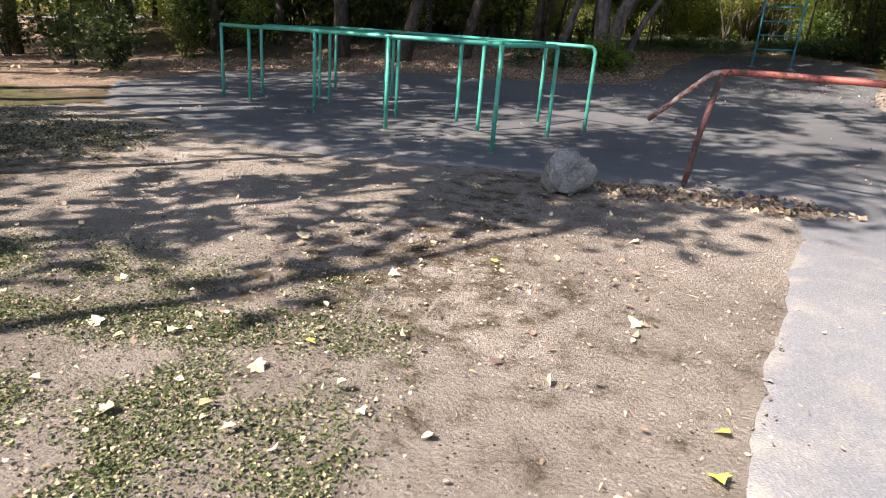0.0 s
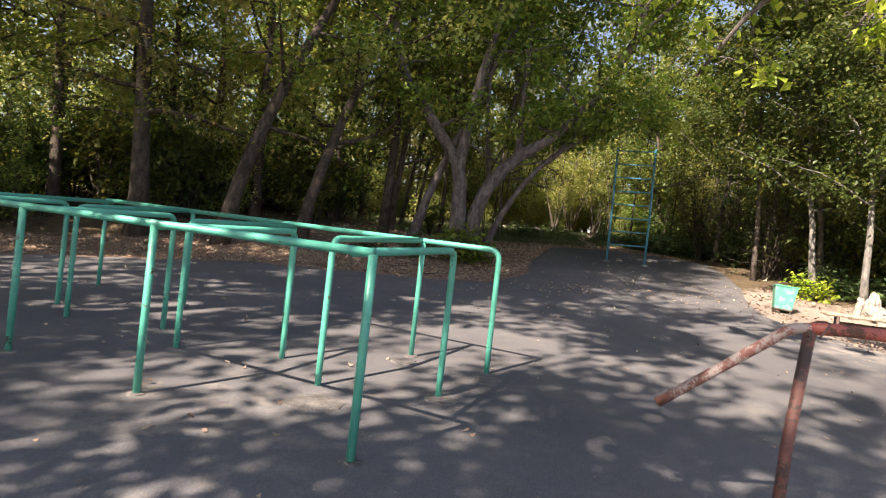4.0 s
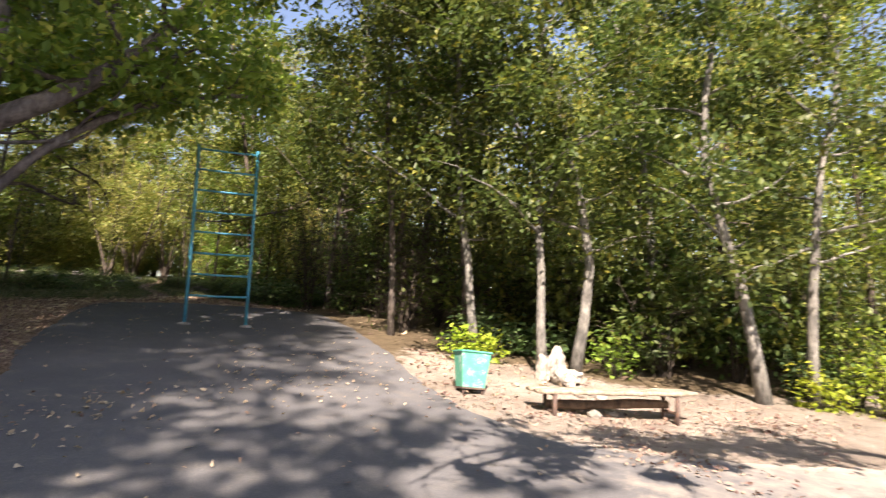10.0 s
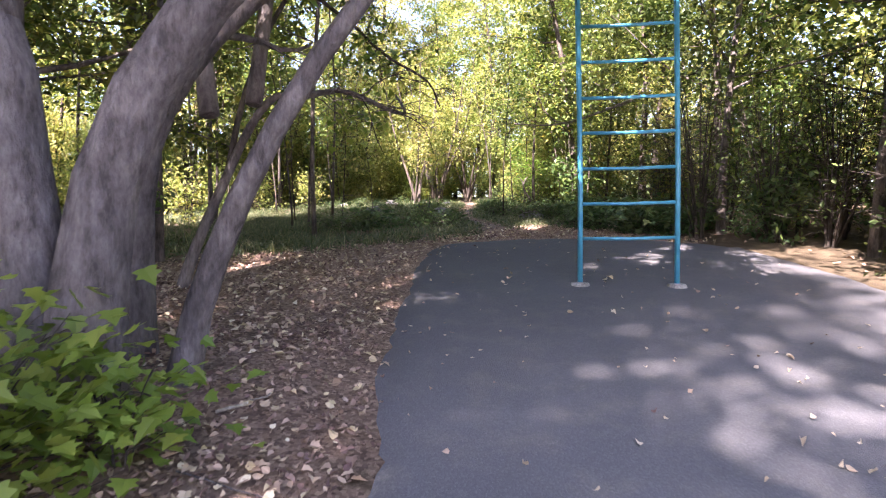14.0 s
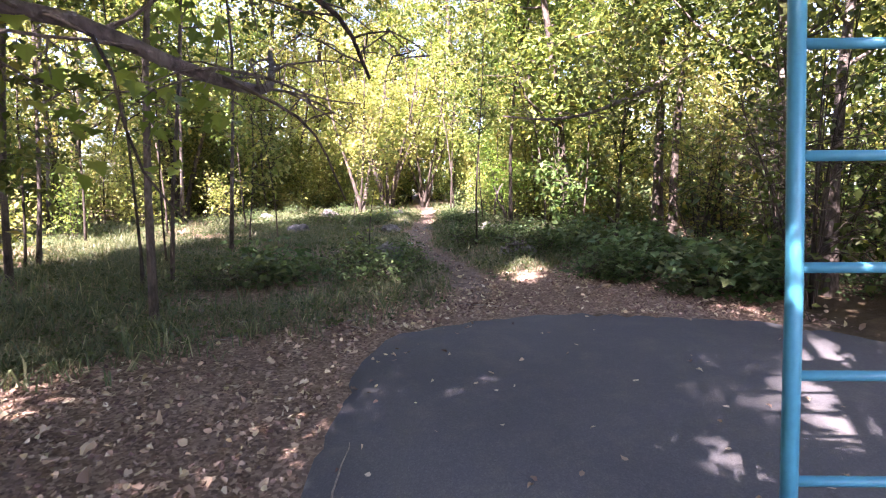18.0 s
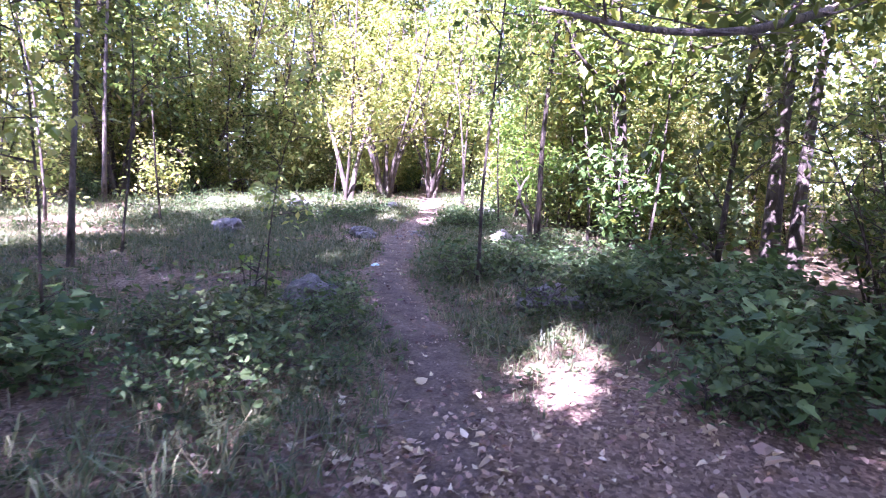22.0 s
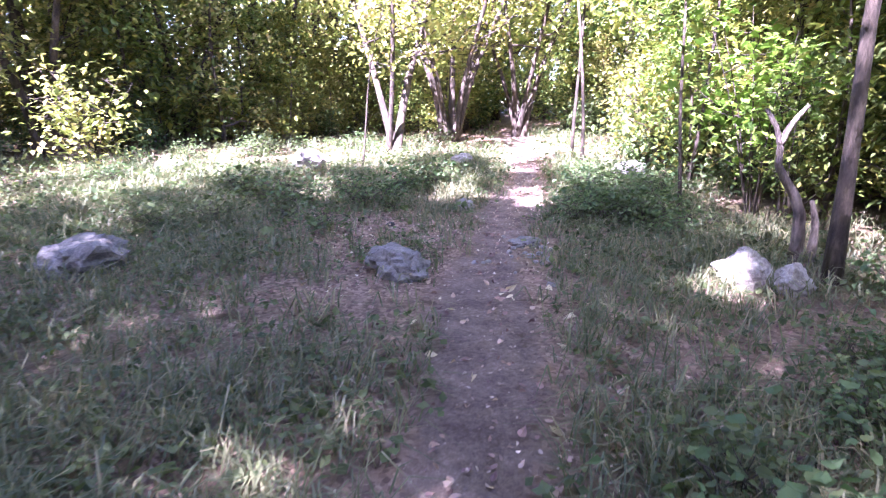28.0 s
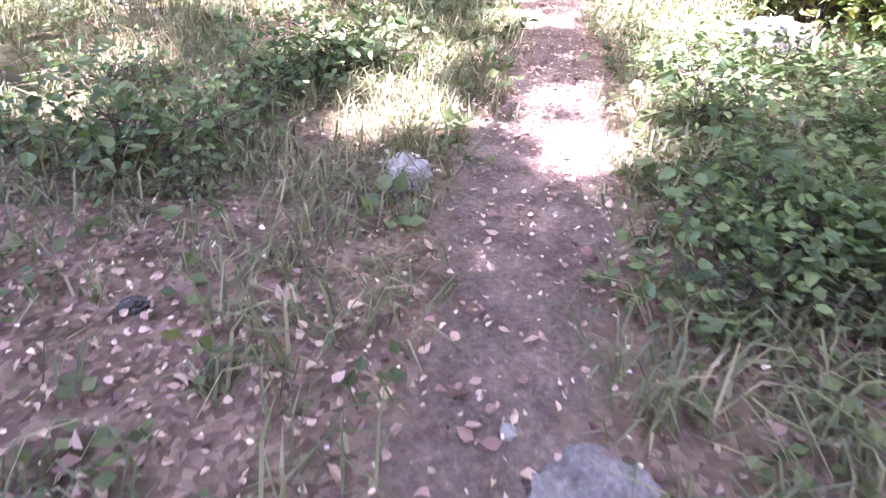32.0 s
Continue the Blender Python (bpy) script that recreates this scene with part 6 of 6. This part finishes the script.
def herb_stuff(name, n, box_, keep, seed, size, label, up=0.03, per=7, wide=0.8):
    rs_, x, y = scattered(n, box_, keep, seed)
    P = np.repeat(on_ground(x, y, up), per, axis=0) + rs_.normal(0, size * wide, (len(x) * per, 3)) * np.array((1, 1, 0.35 * 0.8 / wide))
    V, F = leaf_cloud(rs_, P, size, -0.1, 0.40, 0.4)
    return tagged(new(name, np_mesh(name, V, F, CLOVER if size < 0.05 else HERB)), label, "weeds", kind="stuff")


herb_stuff("clover_weeds", 15000, (-3.6, -0.1, 0.8, 3.9), weedy, 51, 0.016, "low clover and knotgrass on bare earth", 0.008, 10, 2.2)
herb_stuff("edge_weeds", 9000, (-11, -3.5, 4.5, 11.5), lambda x, y: np.clip(0.2 + 0.8 * wave(x, y, 1.2, 38), 0, 1) * np.clip(-inside(YARD, x, y) * 2, 0, 1), 53, 0.035, "low dry grass and weeds beside the yard", 0.012, 7, 1.6)
herb_stuff("far_meadow_herbs", 5200, (3, 25, 36.5, 48), lambda x, y: meadow_keep(x, y) * 0.8, 54, 0.085, "low leafy herbs in dry grass under the trees", 0.09)
herb_stuff("meadow_herbs", 15000, (4, 21, 26.5, 42), lambda x, y: meadow_keep(x, y) * 0.8, 52, 0.06, "low broad-leaved meadow herbs", 0.06)


def litter_keep(x, y):
    return np.clip(0.5 + inside(LITTER_ZONE, x, y) * 1.2, 0, 1) * np.where(inside(YARD, x, y) > -0.05, 0.06, 1) * np.clip(0.75 + 0.4 * wave(x, y, 1.9, 35), 0.2, 1)


leaf_stuff("leaf_litter", 84000, (-9, 16.5, 16.5, 28.5), litter_keep, 61, 0.052, LITTER, "brown fallen leaves covering the ground", lobed=False, tilt=0.6)
leaf_stuff("maple_leaf_litter", 6500, (2, 13, 16.5, 28.5), litter_keep, 62, 0.072, LITTER, "curled brown maple leaves on the ground", lobed=True, tilt=0.5)
leaf_stuff("cream_leaf_litter", 8000, (-6, 16.5, 16.5, 28.5), litter_keep, 78, 0.062, PALE_LEAF, "pale tan leaves among the brown litter", up=0.024, lobed=False, tilt=0.6)
leaf_stuff("yard_leaves", 16000, (-8, 14, 7, 26), lambda x, y: np.clip(inside(YARD, x, y), 0, 1) * np.clip(0.045 + 0.8 * np.exp(-((y - 17.3 + 0.12 * (x - 5)) / 0.7) ** 2) * np.clip(0.6 + 0.6 * wave(x, y, 1.5, 48), 0, 1) + 0.6 * np.exp(-(inside(YARD, x, y) / 0.4) ** 2), 0, 1), 63, 0.055, LITTER, "scattered dry leaves on the asphalt", tilt=0.3)
leaf_stuff("cream_yard_leaves", 5200, (2, 13, 14.5, 26), lambda x, y: np.clip(inside(YARD, x, y), 0, 1) * np.clip(0.05 + 0.75 * np.exp(-((y - 17.3 + 0.12 * (x - 5)) / 0.9) ** 2) * np.clip(0.5 + 0.7 * wave(x, y, 1.5, 48), 0, 1), 0, 1), 77, 0.06, PALE_LEAF, "pale fallen leaves strewn over the asphalt", tilt=0.3)
leaf_stuff("earth_leaves", 4200, (-6, 4, -1, 7.5), lambda x, y: np.clip(-inside(YARD, x, y), 0, 1) * np.clip(0.25 + 0.4 * wave(x, y, 1.1, 36), 0.05, 1), 64, 0.042, LITTER, "dry leaves and chips on bare earth", tilt=0.35)
leaf_stuff("rail_leaves", 1900, (1.4, 4.2, 5.3, 6.6), lambda x, y: np.clip(1.1 - along([(1.9, 6.05), (2.6, 6.0), (3.5, 5.6)], x, y) * 2.2, 0, 1), 65, 0.07, LITTER, "heap of fallen leaves round the rail post", tilt=0.5)
leaf_stuff("path_leaves", 9000, (10, 21, 26, 42), lambda x, y: np.clip(1.1 - along(PATH, x, y) * 0.9, 0, 1) * 0.75, 66, 0.048, LITTER, "dry leaves along the earth path", tilt=0.4)
leaf_stuff("path_chips", 16000, (12, 20.5, 27, 42.5), lambda x, y: np.clip(1.0 - along(PATH, x, y) * 1.5, 0, 1), 75, 0.024, STRAW, "bark chips, straw and twig bits trodden into the path", up=0.003, tilt=0.35)
leaf_stuff("pale_path_leaves", 1300, (12, 20.5, 27, 35), lambda x, y: np.clip(1.1 - along(PATH, x, y) * 1.3, 0, 1) * np.clip(0.35 + 0.6 * wave(x, y, 1.3, 58), 0.05, 1), 79, 0.08, PALE_LEAF, "pale curled leaves on the earth path", tilt=0.6)
leaf_stuff("straw_litter", 4500, (14.6, 19.5, 35.0, 39.5), lambda x, y: np.clip(0.55 + 0.5 * wave(x, y, 1.7, 53), 0.1, 1), 76, 0.026, STRAW, "dry straw and bark bits between the tufts", tilt=0.5)
leaf_stuff("bare_patch_litter", 2400, (14.4, 16.7, 35.4, 37.8), lambda x, y: np.exp(-((x - 15.6) ** 2 + (y - 36.6) ** 2) / 0.6), 74, 0.036, LITTER, "bark chips and dead leaves on a bare patch", tilt=0.4)
leaf_stuff("meadow_litter", 16000, (9, 20, 27.5, 41), lambda x, y: np.clip(inside(MEADOW, x, y) + 0.5, 0, 1) * np.clip(0.4 + 0.5 * wave(x, y, 1.5, 37), 0.05, 1), 69, 0.045, LITTER, "dead leaves between the meadow grass", tilt=0.5)
leaf_stuff("clearing_leaves", 4200, (9.5, 15, 10.5, 18), lambda x, y: np.clip(inside(EAST_CLEARING, x, y) + 0.3, 0, 1) * np.clip(0.45 + 0.6 * wave(x, y, 1.8, 47), 0.05, 1), 67, 0.07, LITTER, "dry leaves on sunlit sand by the bench", tilt=0.35)
leaf_stuff("wood_floor_litter", 9000, (-16, 30, 14, 48), lambda x, y: np.clip(-inside(MEADOW, x, y), 0, 1) * np.clip(-inside(YARD, x, y), 0, 1), 68, 0.12, LITTER, "dead leaves on the woodland floor", tilt=0.4)
leaf_stuff("cream_leaves", 420, (-3.2, 1.6, 1.0, 5.6), lambda x, y: np.where(inside(YARD, x, y) < 0, np.where((x < -0.4) & (y < 3.2), 0.65, 0.16), 0.02), 72, 0.045, PALE_LEAF, "pale cream dry leaves on bare earth", tilt=0.3)
leaf_stuff("straw_chips", 9000, (-3.5, 2.2, 0.9, 6.6), lambda x, y: np.where(inside(YARD, x, y) < 0.05, np.clip(0.3 + 0.5 * wave(x, y, 2.0, 39) + 0.5 * np.exp(-(((x - 1.3) / 0.9) ** 2 + ((y - 4.0) / 1.6) ** 2)), 0.05, 1), 0.03), 73, 0.022, STRAW, "straw bits and bark chips trodden into the earth", up=0.002, tilt=0.3)
YELLOW_SPOTS = ((-0.59, 2.39, 0.10), (0.34, 3.6, 0.09), (0.7, 2.21, 0.075), (1.13, 1.92, 0.085), (0.98, 1.68, 0.08), (-0.31, 3.34, 0.07), (-1.12, 1.79, 0.08), (-0.74, 2.15, 0.08), (-1.54, 2.44, 0.09), (-0.66, 1.72, 0.06), (-1.2, 2.37, 0.07),
                (1.04, 3.08, 0.07), (1.06, 2.86, 0.06), (0.57, 3.27, 0.06), (-0.26, 1.9, 0.07), (-1.68, 5.78, 0.10), (-0.97, 3.83, 0.09), (1.49, 4.36, 0.08))
for k, (x, y, sz) in enumerate(YELLOW_SPOTS):
    rs = np.random.RandomState(200 + k)
    V, F = lobed_cloud(rs, np.array([(0, 0, 0.02)]), sz, 0.0, 0.25, 0.2)
    ob = new("fallen_leaf", np_mesh("fallen_leaf", V, F, YELLOW_LEAF if k in (0, 1, 3, 4, 15) else PALE_LEAF))
    ob.matrix_world = pose(x, y, gz(x, y) + 0.006, 0, 0, k * 71)
    tagged(ob, "yellow fallen leaf on bare earth" if k in (0, 1, 3, 4, 15) else "pale cream fallen leaf on bare earth", "leaf", "fallen leaves on the earth")


def pebbles():
    """Small stones and clods strewn over the bare earth."""
    rs_, x, y = scattered(15000, (-5, 3.2, 0.6, 7.4), lambda u, v: np.where(inside(YARD, u, v) < 0.02, np.clip(0.35 + 0.5 * wave(u, v, 1.4, 44), 0.08, 1) * np.where((u < -0.5) & (v < 3.2), 0.5, 1), 0.03), 71)
    n_ = len(x)
    B = np.array([(1, 0, 0), (-1, 0, 0), (0, 1, 0), (0, -1, 0), (0, 0, 1), (0, 0, -1)], float)
    T = np.array([(0, 2, 4), (2, 1, 4), (1, 3, 4), (3, 0, 4)])
    r_ = 0.0035 + 0.014 * rs_.rand(n_) ** 4.0
    V = on_ground(x, y, 0.001)[:, None] + (B[None] * rs_.uniform(0.55, 1.3, (n_, 6, 1)) + rs_.normal(0, 0.15, (n_, 6, 3))) * r_[:, None, None] * np.array((1.25, 1, 0.7))
    F = (np.arange(n_)[:, None, None] * 6 + T[None]).reshape(-1, 3)
    tagged(new("pebbles", np_mesh("pebbles", V.reshape(-1, 3), F, CLOD)), "small pebbles and clods strewn over bare earth", "pebbles", kind="stuff")


pebbles()


def twig(x, y, length, a, r, seed, mat):
    rs_ = np.random.RandomState(seed)
    pts = [(x + length * f * math.cos(a) + rs_.normal(0, 0.03) * length, y + length * f * math.sin(a) + rs_.normal(0, 0.03) * length) for f in np.linspace(-0.5, 0.5, 6)]
    z0 = gz(x, y)
    line = np.array([(u - x, v - y, float(on_ground(np.array([u]), np.array([v]))[0, 2]) - z0 + 0.012 + r) for u, v in pts])
    V, F = merge([tube(line, np.linspace(r, r * 0.4, 6), 5)])
    ob = new("twig", np_mesh("twig", V, F, mat, True))
    ob.location = (x, y, z0)
    return tagged(ob, "dry fallen twig on leaf litter", "twig", "fallen twigs")


rs = np.random.RandomState(15)
for k in range(38):
    x, y = rs.uniform(2.6, 5.6), rs.uniform(17.9, 19.6)
    if inside(YARD, x, y) < -0.3:
        twig(x, y, rs.uniform(0.4, 1.3), rs.uniform(-0.9, 0.4), rs.uniform(0.004, 0.011), 300 + k, BARK)
for k in range(30):
    x, y = rs.uniform(8.5, 12.3), rs.uniform(26.3, 28.6)
    if inside(YARD, x, y) < -0.3:
        twig(x, y, rs.uniform(0.4, 1.2), rs.uniform(0, 3.1), rs.uniform(0.004, 0.012), 340 + k, BARK_PALE)
for k in range(22):
    x, y = rs.uniform(0.6, 2.8), rs.uniform(2.5, 6.0)
    if inside(YARD, x, y) < -0.05:
        twig(x, y, rs.uniform(0.06, 0.2), rs.uniform(0, 3.1), rs.uniform(0.0025, 0.004), 380 + k, PLANK)
twig(9.05, 23.85, 0.75, 1.0, 0.008, 420, BARK_PALE)
twig(5.75, 19.95, 0.5, 0.5, 0.014, 421, DEADWOOD)

# litter dropped along the path
scrap = rough_lump("paper_scrap", (0.20, 0.11, 0.05), 150, PAPER, 14.44, 32.67, "crumpled pale blue scrap of wrapper on the path", "litter", 0.3, 30, sharp=0.9)
rough_lump("plastic_scrap", (0.10, 0.07, 0.06), 151, BLACK, 15.82, 36.98, "black plastic scrap in the weeds", "litter", 0.3, 10, sharp=0.8)


# openings cut into the crowns so that the sun lights chosen patches of ground
TO_SUN = np.array((-0.8 * math.cos(radians(SUN_EL)), -0.6 * math.cos(radians(SUN_EL)), math.sin(radians(SUN_EL))))
SUN_U = np.array((0.6, -0.8, 0.0))
SUN_V = np.cross(TO_SUN, SUN_U)


def open_crowns(spots):
    """Takes the leaves out of the crowns that stand between the sun and the given places (x, y, radius)."""
    starts = [(np.array((x, y, gz(x, y))), r) for x, y, r in spots]
    leafy = {m.name for m in (LEAF, LEAF_MAPLE_LIT, LEAF_DARK, LEAF_YEL, LEAF_FRESH_LIT, SUCKER)}
    for ob in [o for o in bpy.data.objects if o.type == "MESH" and o.data.materials and o.data.materials[0].name in leafy]:
        m = np.eye(4)
        o = ob
        while o:
            m = np.array(o.matrix_basis) @ m
            o = o.parent
        box_ = np.array([tuple(c) for c in ob.bound_box]) @ m[:3, :3].T + m[:3, 3]
        mid_, size_ = box_.mean(0), np.linalg.norm(box_[0] - box_[6]) / 2
        near = []
        for p, r in starts:
            d = mid_ - p
            t = d @ TO_SUN
            if t > -size_ and np.linalg.norm(d - t * TO_SUN) < size_ + r:
                near.append((p, r))
        if not near:
            continue
        me = ob.data
        co = np.empty(len(me.vertices) * 3, np.float32)
        me.vertices.foreach_get("co", co)
        co = co.reshape(-1, 3)
        tri = np.empty(len(me.loops), np.int32)
        me.loops.foreach_get("vertex_index", tri)
        tri = tri.reshape(-1, 3)
        c = co[tri[:, 0]] @ m[:3, :3].T + m[:3, 3]
        gone = np.zeros(len(tri), bool)
        for p, r in near:
            d = c - p
            u, v = d @ SUN_U, d @ SUN_V
            a = np.arctan2(v, u)
            gone |= (np.hypot(u, v) < r * (1 + 0.28 * np.sin(3 * a + p[0] * 7) + 0.15 * np.sin(5 * a + p[1] * 3))) & (d @ TO_SUN > 1.2)
        if gone.any() and not gone.all():
            kept, tri = np.unique(tri[~gone], return_inverse=True)
            ob.data = np_mesh(me.name, co[kept], tri.reshape(-1, 3), me.materials[0])


open_crowns(((14.15, 28.2, 0.42), (14.7, 28.75, 0.36), (6.6, 25.1, 0.42), (6.1, 24.7, 0.3), (11.2, 22.7, 0.2), (12.9, 23.1, 0.3), (12.4, 22.5, 0.2), (13.9, 23.4, 0.3), (17.55, 34.2, 0.3), (17.95, 37.6, 0.3), (18.3, 38.25, 0.2), (19.1, 38.0, 0.42),
             (17.2, 38.3, 0.36), (17.8, 39.0, 0.3), (18.9, 39.9, 0.34), (19.6, 41.0, 0.34), (17.2, 39.6, 0.32), (19.9, 38.9, 0.3), (16.6, 42.3, 0.34), (20.3, 42.3, 0.34), (18.0, 43.2, 0.36), (15.5, 38.9, 0.3), (15.9, 39.6, 0.25), (3.2, 13.9, 0.4), (2.4, 14.6, 0.35), (3.9, 14.6, 0.3), (7.5, 13.1, 0.55), (7.0, 11.6, 0.5), (9.0, 11.4, 0.6), (10.6, 10.0, 0.6), (8.7, 13.5, 0.5), (10.0, 12.6, 0.55), (-2.0, 6.0, 0.5), (-1.3, 4.7, 0.4), (-1.2, 3.7, 0.35), (-0.6, 5.4, 0.35),
             (1.1, 11.8, 0.45), (2.6, 12.0, 0.42), (3.0, 11.2, 0.4), (0.0, 12.3, 0.45), (-1.2, 12.8, 0.5), (8.3, 10.0, 0.9), (6.6, 10.4, 0.65), (8.6, 11.9, 0.5), (7.3, 9.0, 0.6), (9.9, 11.1, 0.7), (5.4, 9.4, 0.4), (7.2, 12.2, 0.4)))
